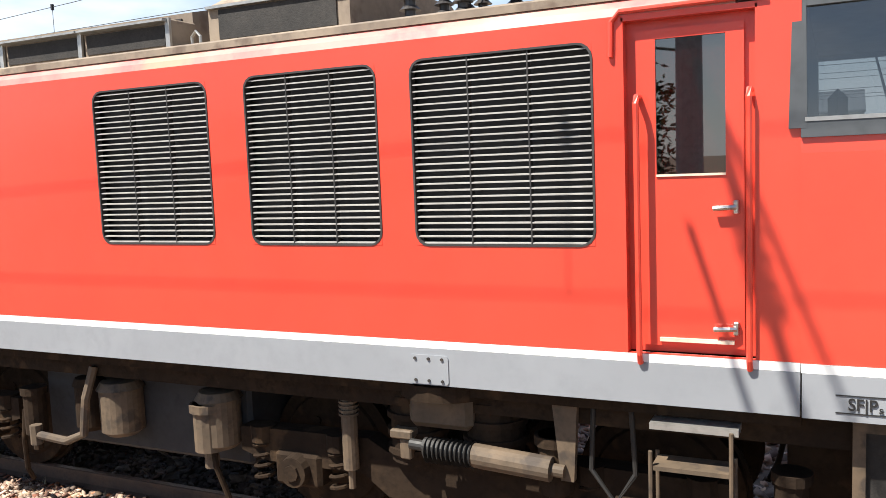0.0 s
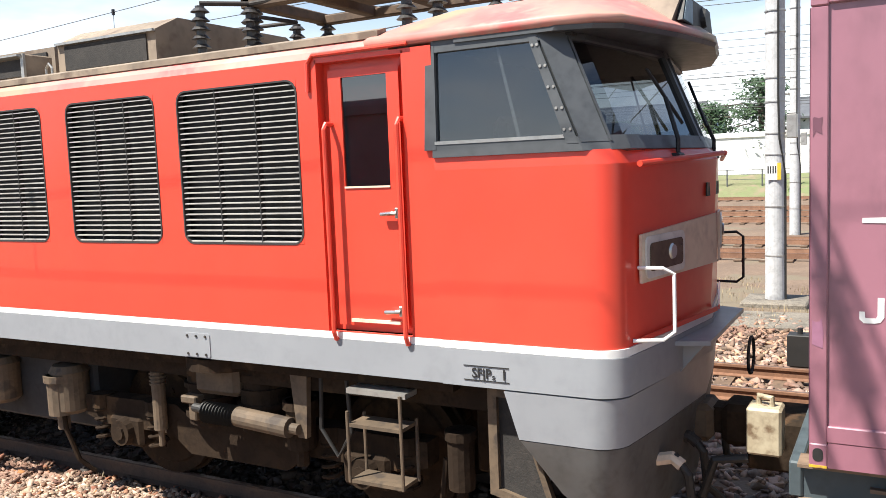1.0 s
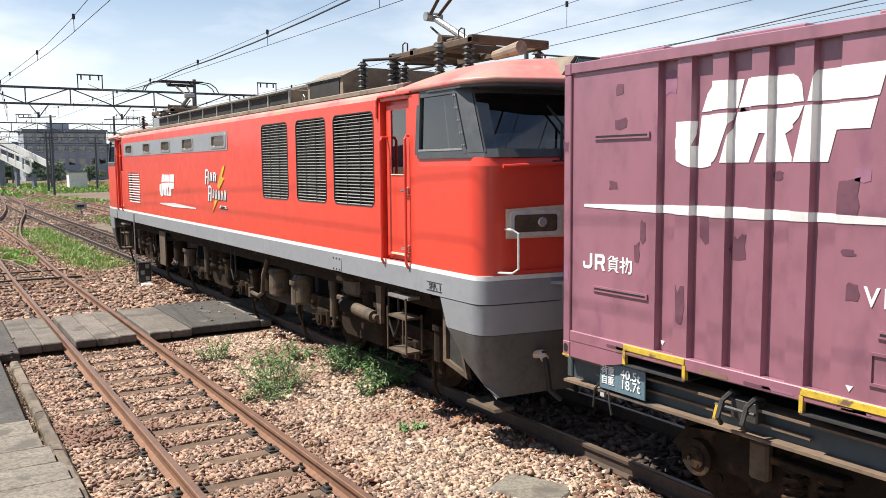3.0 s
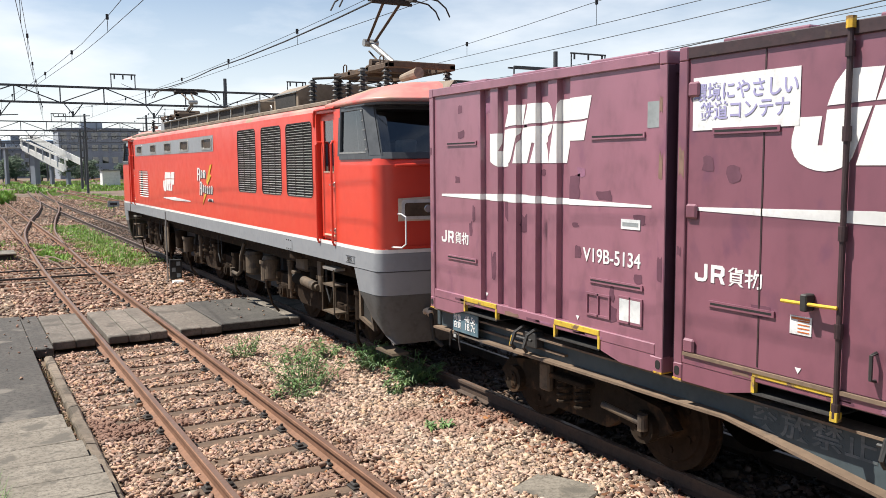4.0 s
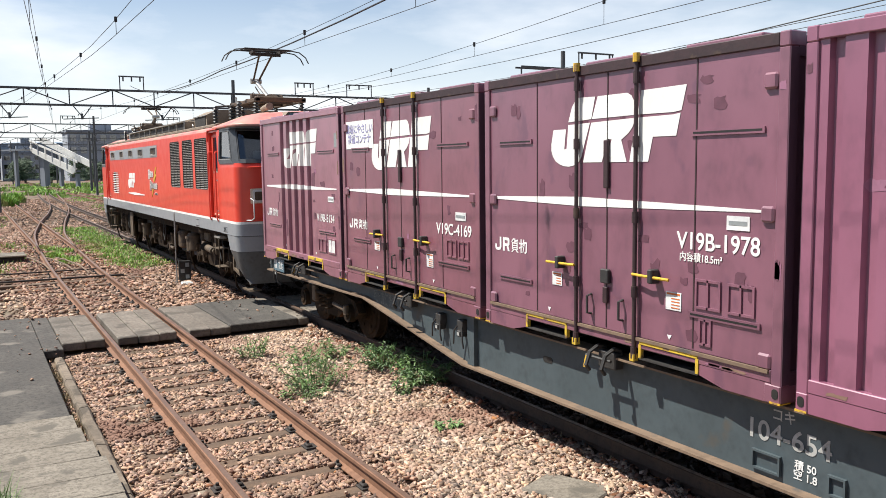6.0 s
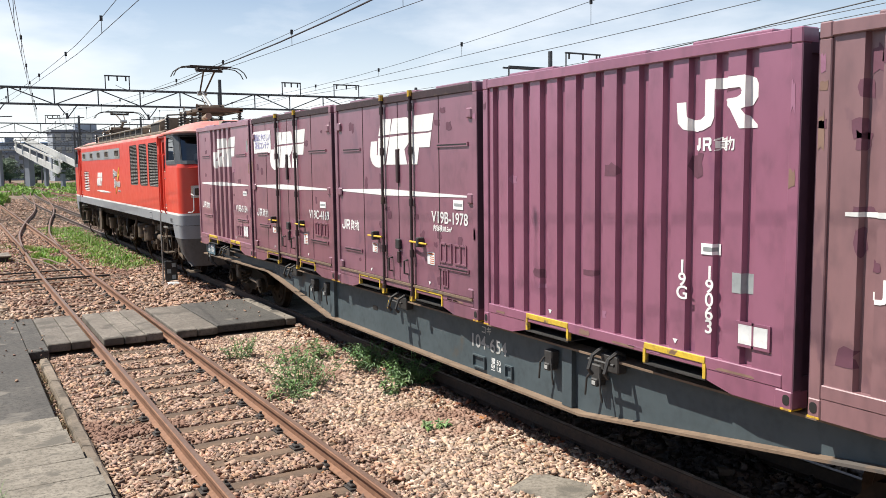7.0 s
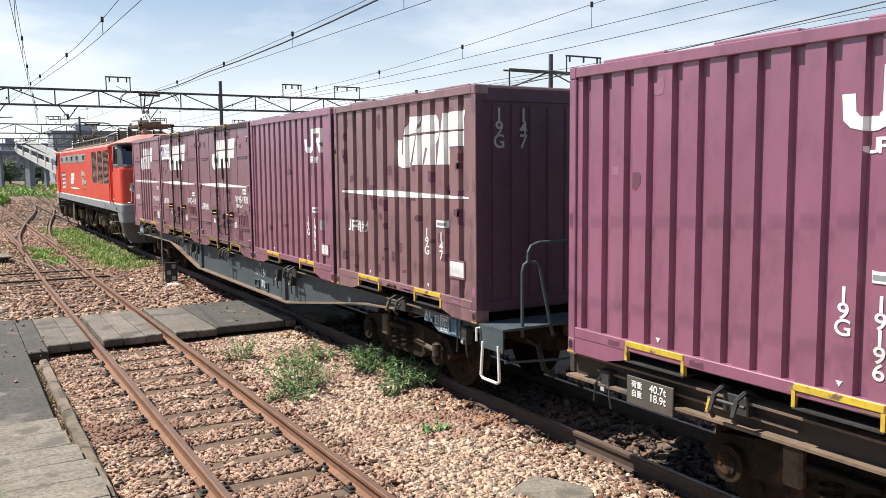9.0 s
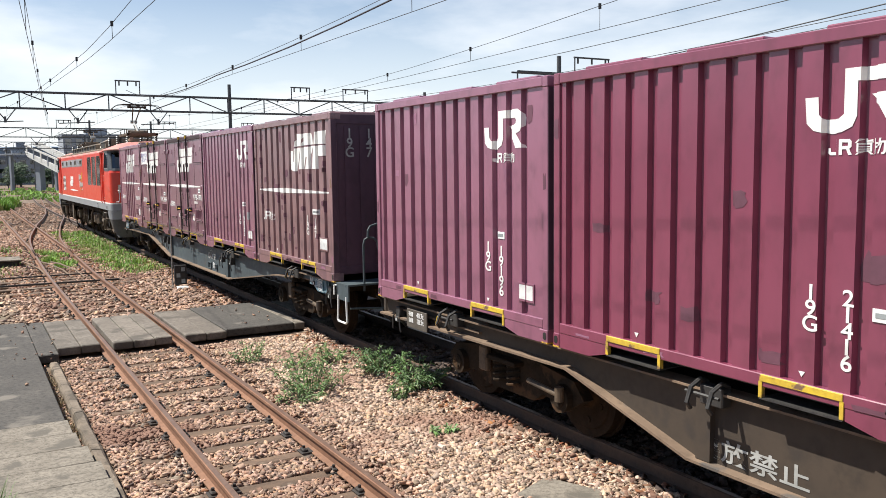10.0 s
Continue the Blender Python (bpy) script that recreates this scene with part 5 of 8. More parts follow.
            bm = box(x + s * 0.08, x + s * 0.16, -uc + 0.30, -uc + 0.46, 0.44, 0.72, 0.02)
            part("brake_hanger", bm, TAN, wag)
            bm = cyl((x + s * 0.16, -uc - 0.5, 0.52), (x + s * 0.16, -uc - 1.0, 0.48), 0.03)
            add_cyl(bm, (x + s * 0.16, -uc - 1.0, 0.42), (x + s * 0.16, -uc - 1.0, 0.56), 0.045)
            part("brake_gear", bm, TAN, wag)
        for o in (-0.95, 0.95):
            wheelset(wag, -uc + o, 0.43)
    # ends: coupler, platform with handrail and footstep at the rear
    for y, d in ((-0.5, 1), (-length, -1)):
        bm = box(-0.1, 0.1, *sorted((y, y + d * 0.35)), 0.79, 0.95, 0.02)
        add_box(bm, -0.18, 0.15, *sorted((y + d * 0.28, y + d * 0.5)), 0.74, 1.0, 0.04)
        part("coupler", bm, TAN, wag)
        part("air_hose", tube([(-0.5, y, 0.78), (-0.52, y + d * 0.2, 0.75), (-0.5, y + d * 0.28, 0.5), (-0.4, y + d * 0.34, 0.42)], 0.03), BLACK, wag)
    part("lever_box", box(-0.72, -0.52, -0.72, -0.52, 0.88, 1.17, 0.015), LEVERBOX, wag, "dusty tan equipment box at the coupling")
    part("lever_box_grip", tube([(-0.64, -0.66, 1.16), (-0.64, -0.66, 1.22), (-0.60, -0.58, 1.22), (-0.60, -0.58, 1.16)], 0.018), LEVERBOX, wag)
    part("end_beam", box(-1.08, 1.08, -0.87, -0.80, 0.80, 1.0, 0.01), paint, wag)
    return mover(wag, y_off, 0.0)


wagon_a = container_wagon(0.0, 7.8, 13.6, 5.1, 16.6, SILL_A, PLATEB, "blue-grey container flat wagon with fish-belly side sills", bogies=(3.1, 17.3))
wagon_b = container_wagon(-20.12, 6.25, 13.4, 4.75, 16.6, SILL_B, PLATEN, "brown dusty container flat wagon with fish-belly side sills", du=0.33, dz=-0.10)
sx = -1.06
WHT = SIGNW
GHOST = surf("ghosted_lettering", (0.155, 0.165, 0.168), (0.085, 0.100, 0.106), 0.6, 0, 9, 40, 0.05)
words("40.5t\n18.7t", 0.105, WHT, wagon_a, on_side(sx - 0.116, 1.675, 0.95), gap=0.8)
words("荷重\n自重", 0.078, WHT, wagon_a, on_side(sx - 0.116, 1.42, 0.945), gap=1.05)
words("40.7t\n18.9t", 0.088, WHT, wagon_b, on_side(sx - 0.116, 2.0, 0.865), gap=0.85)
words("荷重\n自重", 0.062, WHT, wagon_b, on_side(sx - 0.116, 1.77, 0.86), gap=1.2)
words("104-654", 0.20, FADEDW, wagon_a, on_side(sx, 12.0, 0.76), width=1.05)
words("コキ", 0.10, FADEDW, wagon_a, on_side(sx, 11.97, 0.905))
words("積 50\n空 1.8", 0.075, WHT, wagon_a, on_side(sx, 12.15, 0.565), gap=0.9)
words("突放禁止", 0.19, GHOST, wagon_a, on_side(sx, 5.75, 0.87), width=1.25)
words("突放禁止", 0.18, FADEDW, wagon_b, on_side(sx, 6.76, 0.545), width=1.42)
ep = part("inspection_plate", prism([(-19.03, 0.77), (-19.03, 1.0), (-18.22, 1.02), (-18.22, 0.85), (-18.40, 0.85), (-18.56, 0.77)], sx - 0.02, sx - 0.032), PLATEB, wagon_a, "slate plate with inspection marks")
words("A I", 0.11, WHT, ep, on_side(sx - 0.032, 18.31, 0.93))
words("2019\n5 21", 0.062, WHT, ep, on_side(sx - 0.032, 18.69, 0.895), gap=0.9)
part("tag_pocket", box(sx - 0.032, sx - 0.05, -18.455, -18.405, 0.86, 0.92, 0.004), LOCK, ep)
part("tag", box(sx - 0.051, sx - 0.053, -18.448, -18.412, 0.867, 0.905), SIGNW, ep)
for a, b, z0, z1 in ((18.49, 18.56, 0.85, 0.95), (18.60, 18.78, 0.79, 0.97)):
    part("mark_frame", ring_frame([(-b, z0), (-a, z0), (-a, z1), (-b, z1)], [(-b + 0.007, z0 + 0.007), (-a - 0.007, z0 + 0.007), (-a - 0.007, z1 - 0.007), (-b + 0.007, z1 - 0.007)], sx - 0.032, sx - 0.035), WHT, ep)
for k in range(3):
    part("mark_bar", box(sx - 0.032, sx - 0.034, -18.65 - 0.05 * k, -18.62 - 0.05 * k, 0.81, 0.835), WHT, ep)
part("card_holder", ring_frame([(-18.99, 0.795), (-18.82, 0.795), (-18.82, 0.975), (-18.99, 0.975)], [(-18.975, 0.81), (-18.835, 0.81), (-18.835, 0.96), (-18.975, 0.96)], sx - 0.032, sx - 0.055), PLATEB, ep)
# rear platform of the leading wagon
for s in (-1, 1):
    pf = part("end_platform", box(s * 0.004, s * 1.2, -20.02, -19.55, 1.015, 1.04), SILL_A, wagon_a, "grey end platform with handrail and white footstep")
    part("platform_fascia", box(s * 1.18, s * 1.2, -20.02, -19.6, 0.80, 1.012), SILL_A, pf)
    part("handrail", tube([(s * 0.93, -19.98, 0.93), (s * 0.93, -19.98, 1.60), (s * 0.91, -19.98, 1.67), (s * 0.86, -19.98, 1.70), (s * 0.77, -19.98, 1.69), (s * 0.71, -19.98, 1.63), (s * 0.58, -20.0, 1.0), (s * 0.55, -20.0, 0.92)], 0.018), SILL_A, pf)
    part("high_rail", tube([(s * 0.86, -19.98, 1.70), (s * 0.855, -19.98, 1.80), (s * 0.82, -19.98, 1.86), (s * 0.72, -19.98, 1.89), (s * 0.02, -19.98, 1.89)], 0.018), SILL_A, pf)
    part("rail_post", tube([(s * 0.14, -19.98, 1.88), (s * 0.14, -19.98, 0.93)], 0.016), SILL_A, pf)
    part("uncoupling_lever", tube([(s * 1.16, -20.0, 0.70), (s * 0.5, -20.04, 0.66), (s * 0.1, -20.05, 0.66)], 0.014), SILL_A, pf)
    bm = tube([(s * 1.2, -19.66, 0.86), (s * 1.2, -19.62, 0.50), (s * 1.2, -19.66, 0.475), (s * 1.2, -19.92, 0.475), (s * 1.2, -19.96, 0.50), (s * 1.2, -19.94, 0.86)], 0.016)
    part("footstep", bm, WHITE, pf, "white painted tube footstep")
    part("lever", tube([(s * 1.21, -19.62, 1.0), (s * 1.24, -19.60, 1.0), (s * 1.24, -19.60, 0.86)], 0.012), WHITE, pf)


# ---------------------------------------------------------------- containers
HALF, CZ, TOPZ = 1.225, 1.035, 3.50


def profile_of(length, grooves, depth):
    """Breaks (y, x) of the near side, from the tail (-length) to the head (0); grooves are (u centre, width)."""
    pts = [(-length, -HALF + 0.02)]
    for u, w in sorted(grooves, reverse=True):
        pts += [(-u - w / 2 - 0.012, -HALF + 0.02), (-u - w / 2, -HALF + 0.02 + depth), (-u + w / 2, -HALF + 0.02 + depth), (-u + w / 2 + 0.012, -HALF + 0.02)]
    return pts + [(0.0, -HALF + 0.02)]


def container(u_start, length, paint, label, grooves=(), depth=0.035, doors=(), hinge=False, mark=None, digits=(), vertical=(), extras=(), strips=()):
    con = group_empty("freight_container", label, "container", "freight containers")
    L = length
    h = TOPZ - CZ
    base = 0.0
    zb, zt = 0.20, h - 0.075
    prof = profile_of(L - 0.16, [(u - 0.08, w) for u, w in grooves], depth)
    prof = [(y - 0.08, x) for y, x in prof]
    # ribbed or plain near side, plain far side
    bm = loft([[(x, y, z) for y, x in prof] for z in (zb, zt)], closed=False)
    part("side_panel", bm, paint, con)
    part("far_side_panel", box(HALF - 0.05, HALF - 0.03, -L + 0.05, -0.05, zb, zt), paint, con)
    # end walls, post faces and end rails carry the shade in their plum
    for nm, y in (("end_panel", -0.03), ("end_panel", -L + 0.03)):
        ep = part(nm, box(-HALF + 0.06, HALF - 0.06, y - 0.01, y + 0.01, 0.1, h - 0.06), ENDSHADE, con, "plum end wall, darkened for its shade")
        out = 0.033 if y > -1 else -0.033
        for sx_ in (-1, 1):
            part("end_post_face", box(sx_ * (HALF - 0.085), sx_ * (HALF - 0.004), *sorted((y + out, y + out - out * 0.09)), 0.135, h - 0.105), ENDSHADE, ep)
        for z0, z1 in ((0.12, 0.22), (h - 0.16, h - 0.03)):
            part("end_rail", box(-HALF + 0.09, HALF - 0.09, *sorted((y, y + out * 0.85)), z0, z1), ENDSHADE, ep)
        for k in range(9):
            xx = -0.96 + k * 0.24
            part("rib", box(xx - 0.05, xx + 0.05, y - 0.022, y + 0.022, 0.25, h - 0.2), ENDSHADE, ep)
    part("roof_panel", box(-HALF + 0.04, HALF - 0.04, -L + 0.03, -0.03, h - 0.045, h - 0.02), paint, con)
    bm = bmesh.new()
    for k in (0.18, 0.5, 0.82):
        add_box(bm, -1.12, 1.12, -L * k - 0.35, -L * k + 0.35, h - 0.02, h + 0.035, 0.01)
    part("roof_cleat", bm, paint, con)
    # frame
    for s in (-1, 1):
        for y0, y1 in ((-0.085, 0.0), (-L, -L + 0.085)):
            part("corner_post", box(s * (HALF - 0.09), s * HALF, y0, y1, 0.12, h - 0.10, 0.006), paint, con)
            cs = part("corner_casting", box(s * (HALF - 0.16), s * (HALF + 0.006), y0 - 0.005 if y0 > -1 else y0, y1 if y1 > -0.01 else y1 + 0.05, 0.0, 0.13, 0.008), paint, con)
            # flat black inlay puts the shaded hole on as colour
            part("casting_hole", prism(rounded((y0 + y1) / 2 - 0.025, (y0 + y1) / 2 + 0.025, 0.035, 0.105, 0.022), s * (HALF + 0.0065), s * (HALF + 0.009)), BLACK, cs)
            part("chalk_yellow_foot", box(s * (HALF - 0.1), s * (HALF + 0.008), y0, y1, 0.0, 0.014), YELLOW, cs)
            part("top_casting", box(s * (HALF - 0.16), s * (HALF + 0.004), y0, y1, h - 0.10, h + 0.0, 0.008), paint, con)
        part("top_rail", box(s * (HALF - 0.06), s * (HALF + 0.002), -L + 0.085, -0.085, h - 0.09, h - 0.005, 0.006), BARM if doors else paint, con)
        # bottom rail with fork pockets rimmed in yellow
        part("bottom_rail", box(s * (HALF - 0.06), s * HALF, -L + 0.085, -0.085, 0.135, 0.225, 0.006), paint, con)
        bm = bmesh.new()
        c = L / 2
        for a, b in ((0.09, c - 1.08), (c + 1.08, L - 0.09)):
            q = [(-a, 0.135), (-b, 0.135), (-b, 0.06), (-b + 0.25, 0.0), (-a, 0.0)] if a < 1 else [(-b, 0.135), (-a, 0.135), (-a, 0.06), (-a - 0.25, 0.0), (-b, 0.0)]
            part("skirt_plate", prism(q, s * (HALF - 0.03), s * (HALF - 0.004)), paint, con)
        for sc in (-1, 1):
            u = c + sc * 0.78
            fp = part("fork_pocket", box(s * (HALF - 0.02), s * (HALF + 0.008), -u - 0.31, -u + 0.31, 0.172, 0.222, 0.004), RIM, con, "worn yellow fork pocket rim")
            for o in (-0.303, 0.303):
                part("pocket_side", box(s * (HALF - 0.03), s * (HALF + 0.006), -u + o - 0.014, -u + o + 0.014, 0.06, 0.172), RIM, fp)
            part("pocket_lip", box(s * (HALF - 0.25), s * (HALF + 0.004), -u - 0.312, -u + 0.312, 0.048, 0.06), LOCK, fp)
    # dark underside between the pockets
    part("floor_pan", box(-HALF + 0.1, HALF - 0.1, -L + 0.1, -0.1, 0.10, 0.20), LOCK, con)
    xn = -HALF + 0.02
    # small tell-tale triangles
    for u in (L / 2 - 0.75, L / 2 + 0.78):
        polygons(con, "lift_mark", [[(u - 0.024, 0.30), (u + 0.024, 0.30), (u, 0.262)]], SIGNW, xn, prof)
    if strips:
        for u0, u1, z in strips:
            part("vent_slot", box(xn - 0.002, xn - 0.014, -u1, -u0, z - 0.022, z + 0.022), paint, con)
            # black strip laid on the slot, its shadow put on as colour
            part("vent_shadow_gap", box(xn - 0.0145, xn - 0.016, -u1 + 0.02, -u0 - 0.02, z - 0.006, z + 0.008), BLACK, con)
    if mark:
        kind, u0, u1, z0, z1 = mark
        if kind == "slant":
            polygons(con, "emblem", emblem(u0, u1, z0, z1), WHITE, xn, prof)
        else:
            polygons(con, "emblem", ribbon_mark(u0, u1, z0, z1), WHITE, xn, prof)
    for kind, *a in extras:
        if kind == "dash":
            polygons(con, "dash", dash(*a), WHITE, xn, prof)
        elif kind == "bars":
            for q in name_bars(*a):
                tagged(polygons(con, "name_bar", q, WHITE, xn, prof), kind="stuff")
        elif kind == "card":
            u0, u1, z0, z1 = a
            polygons(con, "label_card", [[(u0, z0), (u0, z1), (u1, z1), (u1, z0)]], SIGNW, xn, prof, 0.006)
            polygons(con, "label_print", [[(u0 + 0.02, (z0 + z1) / 2 - 0.015), (u0 + 0.02, (z0 + z1) / 2 + 0.015), (u1 - 0.02, (z0 + z1) / 2 + 0.015), (u1 - 0.02, (z0 + z1) / 2 - 0.015)]], CABGREY, xn, prof, 0.008)
        elif kind == "pocket":
            u0, u1, z0, z1, filled = a
            pk = part("document_pocket", ring_frame([(-u1, z0), (-u0, z0), (-u0, z1), (-u1, z1)], [(-u1 + 0.018, z0 + 0.018), (-u0 - 0.018, z0 + 0.018), (-u0 - 0.018, z1 - 0.018), (-u1 + 0.018, z1 - 0.018)], xn, xn - 0.013), paint, con)
            if filled:
                part("paper", box(xn - 0.008, xn - 0.012, -u1 + 0.02, -u0 - 0.02, z0 + 0.02, z1 - 0.02), SIGNW, pk)
            if filled < 2:
                part("divider", box(xn - 0.002, xn - 0.013, -(u0 + u1) / 2 - 0.008, -(u0 + u1) / 2 + 0.008, z0, z1), paint, pk)
        elif kind == "patch":
            u0, u1, z0, z1 = a
            polygons(con, "repair_patch", [[(u0, z0), (u0, z1), (u1, z1), (u1, z0)]], CABGREY, xn, prof, 0.003)
        elif kind == "warn":
            u0, u1, z0, z1 = a
            polygons(con, "notice", [[(u0, z0), (u0, z1), (u1, z1), (u1, z0)]], SIGNW, xn, prof, 0.006)
            polygons(con, "notice_print", [[(u0 + 0.012, z1 - 0.022), (u0 + 0.012, z1 - 0.008), (u1 - 0.012, z1 - 0.008), (u1 - 0.012, z1 - 0.022)]] + [[(u0 + 0.06, z0 + 0.014 + 0.024 * k), (u0 + 0.06, z0 + 0.022 + 0.024 * k), (u1 - 0.014, z0 + 0.022 + 0.024 * k), (u1 - 0.014, z0 + 0.014 + 0.024 * k)] for k in range(4)], ORANGE, xn, prof, 0.008)
    for text, u, z, size in digits:
        words(text, size, WHITE, con, on_side(xn, u, z, 0.004), width=0.95)
    for text, u, z, size in vertical:
        words("\n".join(text), size * 0.9, WHITE, con, on_side(xn, u, z, 0.004), gap=0.70, width=1.15)
    # side doors: lock bars, hinges, handles
    for u in doors:
        bm = cyl((xn - 0.035, -u, 0.03), (xn - 0.035, -u, h - 0.05), 0.018, seg=10)
        for z in (0.1, 0.6, 1.2, 1.8, 2.3):
            add_cyl(bm, (xn - 0.035, -u, z - 0.05), (xn - 0.035, -u, z + 0.04), 0.027, seg=10)
        lb = part("lock_bar", bm, BARM, con)
        part("bar_cap", cyl((xn - 0.035, -u, h - 0.05), (xn - 0.035, -u, h + 0.02), 0.03, seg=8), YELLOW, lb)
        part("bar_foot", box(xn - 0.06, xn - 0.01, -u - 0.025, -u + 0.025, 0.03, 0.09), RIM, lb)
        sgn = -1 if u < L / 2 else 1
        bm = tube([(xn - 0.06, -u, 0.74), (xn - 0.075, -u - sgn * 0.12, 0.74), (xn - 0.06, -u - sgn * 0.40, 0.735)], 0.012)
        part("lever", bm, YELLOW, lb)
        part("lever_keeper", box(xn - 0.09, xn - 0.0, -u - sgn * 0.22 - 0.025, -u - sgn * 0.22 + 0.025, 0.69, 0.80, 0.008), LOCK, lb)
    if doors:
        uc = sum(doors) / len(doors)
        for u in (uc - 0.005, doors[0] - 0.62, doors[-1] + 0.60):
            part("door_seam", box(xn - 0.001, xn - 0.004, -u - 0.006, -u + 0.006, 0.24, zt), BARM, con)
        for z in (0.45, 1.42):
            part("latch_plate", box(xn - 0.03, xn, -uc - 0.028, -uc + 0.028, z, z + (0.14 if z < 1 else 0.40), 0.006), BARM, con)
        for o in (-0.2, 0.2):
            part("door_handle", tube([(xn, -uc + o, 0.50), (xn - 0.05, -uc + o, 0.49), (xn - 0.05, -uc + o, 0.34), (xn, -uc + o, 0.33)], 0.012, 6), LOCK, con)
        bm = box(xn - 0.04, xn, -uc - 0.05, -uc + 0.05, 0.62, 0.74, 0.008)
        part("door_latch", bm, LOCK, con)
        for u in (0.09, L - 0.20):
            for z in (0.22, 1.22, 2.1):
                part("door_hinge", box(xn - 0.03, xn + 0.0, -u - 0.11, -u, z, z + 0.11, 0.015), paint, con)
        part("sill_ledge", box(xn - 0.035, xn, -L + 0.1, -0.1, 0.20, 0.225), FLANGE, con)
    mover(con, -u_start, CZ)
    return con


LEN = 3.64
Q = [0.915 + 3.755 * k for k in range(5)]
c1 = container(Q[0], LEN, PURPLE_A, "faded purple container with five grooves and a white slanted emblem",
               [(1.12 + k * 0.315, 0.16) for k in range(5)], 0.05, mark=("slant", 1.16, 2.76, 1.60, 2.20),
               extras=[("dash", 0.24, 3.48, 1.295, 0.062), ("bars", 0.23, 0.80, 0.775, 0.905), ("card", 3.14, 3.36, 1.10, 1.18), ("pocket", 2.72, 3.02, 0.33, 0.53, 0), ("pocket", 3.12, 3.40, 0.33, 0.55, 1), ("patch", 3.42, 3.56, 1.9, 2.1)],
               digits=[("V19B-5134", 3.02, 0.845, 0.165)], strips=[(0.36, 0.96, 0.62), (0.36, 0.96, 1.85), (2.76, 3.40, 0.64), (2.76, 3.40, 1.85)])
c2 = container(Q[1], LEN, PURPLE_B, "plum side-door container with black lock bars and white emblem", doors=(1.37, 2.22), mark=("slant", 0.965, 2.60, 1.57, 2.19),
               extras=[("dash", 0.15, 3.48, 1.295, 0.062), ("bars", 0.18, 0.78, 0.77, 0.90), ("warn", 1.00, 1.16, 0.52, 0.64), ("warn", 2.44, 2.60, 0.44, 0.60), ("pocket", 2.92, 3.14, 0.60, 0.80, 0), ("pocket", 3.18, 3.40, 0.60, 0.80, 0), ("card", 3.12, 3.34, 1.02, 1.11)],
               digits=[("V19C-4169", 3.07, 0.905, 0.175)], strips=[(0.32, 0.88, 0.62), (0.32, 0.88, 1.85), (2.72, 3.40, 0.52), (2.72, 3.40, 1.85)])
xs = -HALF + 0.02
sg = part("slogan_sign", box(xs - 0.002, xs - 0.006, -1.02, -0.13, 1.86, 2.235), SIGNW, c2, "white sign with lilac lettering")
words("環境にやさしい\n鉄道コンテナ", 0.135, LILAC, sg, on_side(xs - 0.006, 0.575, 2.05), gap=1.0, width=0.93)
c3 = container(Q[2], LEN, PURPLE_C, "dark plum side-door container with repaint patches and white emblem", doors=(1.50, 2.24), mark=("slant", 1.10, 2.74, 1.60, 2.20),
               extras=[("dash", 0.12, 3.45, 1.295, 0.062), ("bars", 0.16, 0.72, 0.765, 0.90), ("warn", 1.12, 1.26, 0.52, 0.64), ("warn", 2.56, 2.72, 0.50, 0.64), ("pocket", 2.86, 3.10, 0.55, 0.77, 0), ("pocket", 3.16, 3.40, 0.55, 0.77, 0), ("card", 3.14, 3.34, 1.15, 1.25), ("pocket", 2.90, 3.02, 0.28, 0.48, 0)],
               digits=[("V19B-1978", 3.05, 1.04, 0.18), ("内容積18.5m³", 2.90, 0.92, 0.075)], strips=[(0.25, 0.80, 0.50), (0.25, 0.80, 1.84), (2.80, 3.45, 0.50), (2.80, 3.45, 1.84)])
RIB = [(0.205 + k * 0.2535, 0.080) for k in range(13)]
RIB5 = [(0.345 + k * 0.2985, 0.095) for k in range(11)]
c4 = container(Q[3], LEN, MAGENTA, "magenta ribbed container with a white two-block emblem", RIB, 0.044, mark=("blocks", 2.58, 3.285, 1.845, 2.21),
               extras=[("bars", 2.74, 3.12, 1.705, 1.80), ("card", 2.84, 2.98, 0.965, 1.045), ("pocket", 3.17, 3.45, 0.355, 0.53, 1), ("patch", 3.12, 3.28, 0.72, 0.86)],
               vertical=[("19G", 2.66, 0.755, 0.155), ("19063", 2.92, 0.635, 0.155)])
c5 = container(Q[4], LEN, RUSTPLUM, "sun-faded ribbed plum container with rust stains and emblem", RIB5, 0.044, mark=("slant", 1.80, 3.42, 1.62, 2.22),
               extras=[("dash", 0.20, 3.48, 1.305, 0.065), ("bars", 0.37, 0.97, 0.78, 0.93), ("card", 2.80, 3.0, 0.96, 1.04), ("pocket", 3.08, 3.40, 0.43, 0.63, 2)],
               vertical=[("19G", 2.58, 0.78, 0.16), ("147", 2.90, 0.75, 0.16)])
for t, xx in (("19G", 0.93), ("147", 0.62)):
    words("\n".join(t), 0.20, FADEDW, c5, Matrix(((1, 0, 0, -xx), (0, 0, -1, -LEN + 0.004), (0, 1, 0, 2.02), (0, 0, 0, 1))), gap=0.68)
bm = bmesh.new()
for q in emblem(0.10, 1.10, 1.83, 2.20):
    bm.faces.new([bm.verts.new((u, -LEN + 0.005, z)) for u, z in q])
bm.normal_update()
bmesh.ops.triangulate(bm, faces=bm.faces)
part("end_emblem", bm, FADEDW, c5)
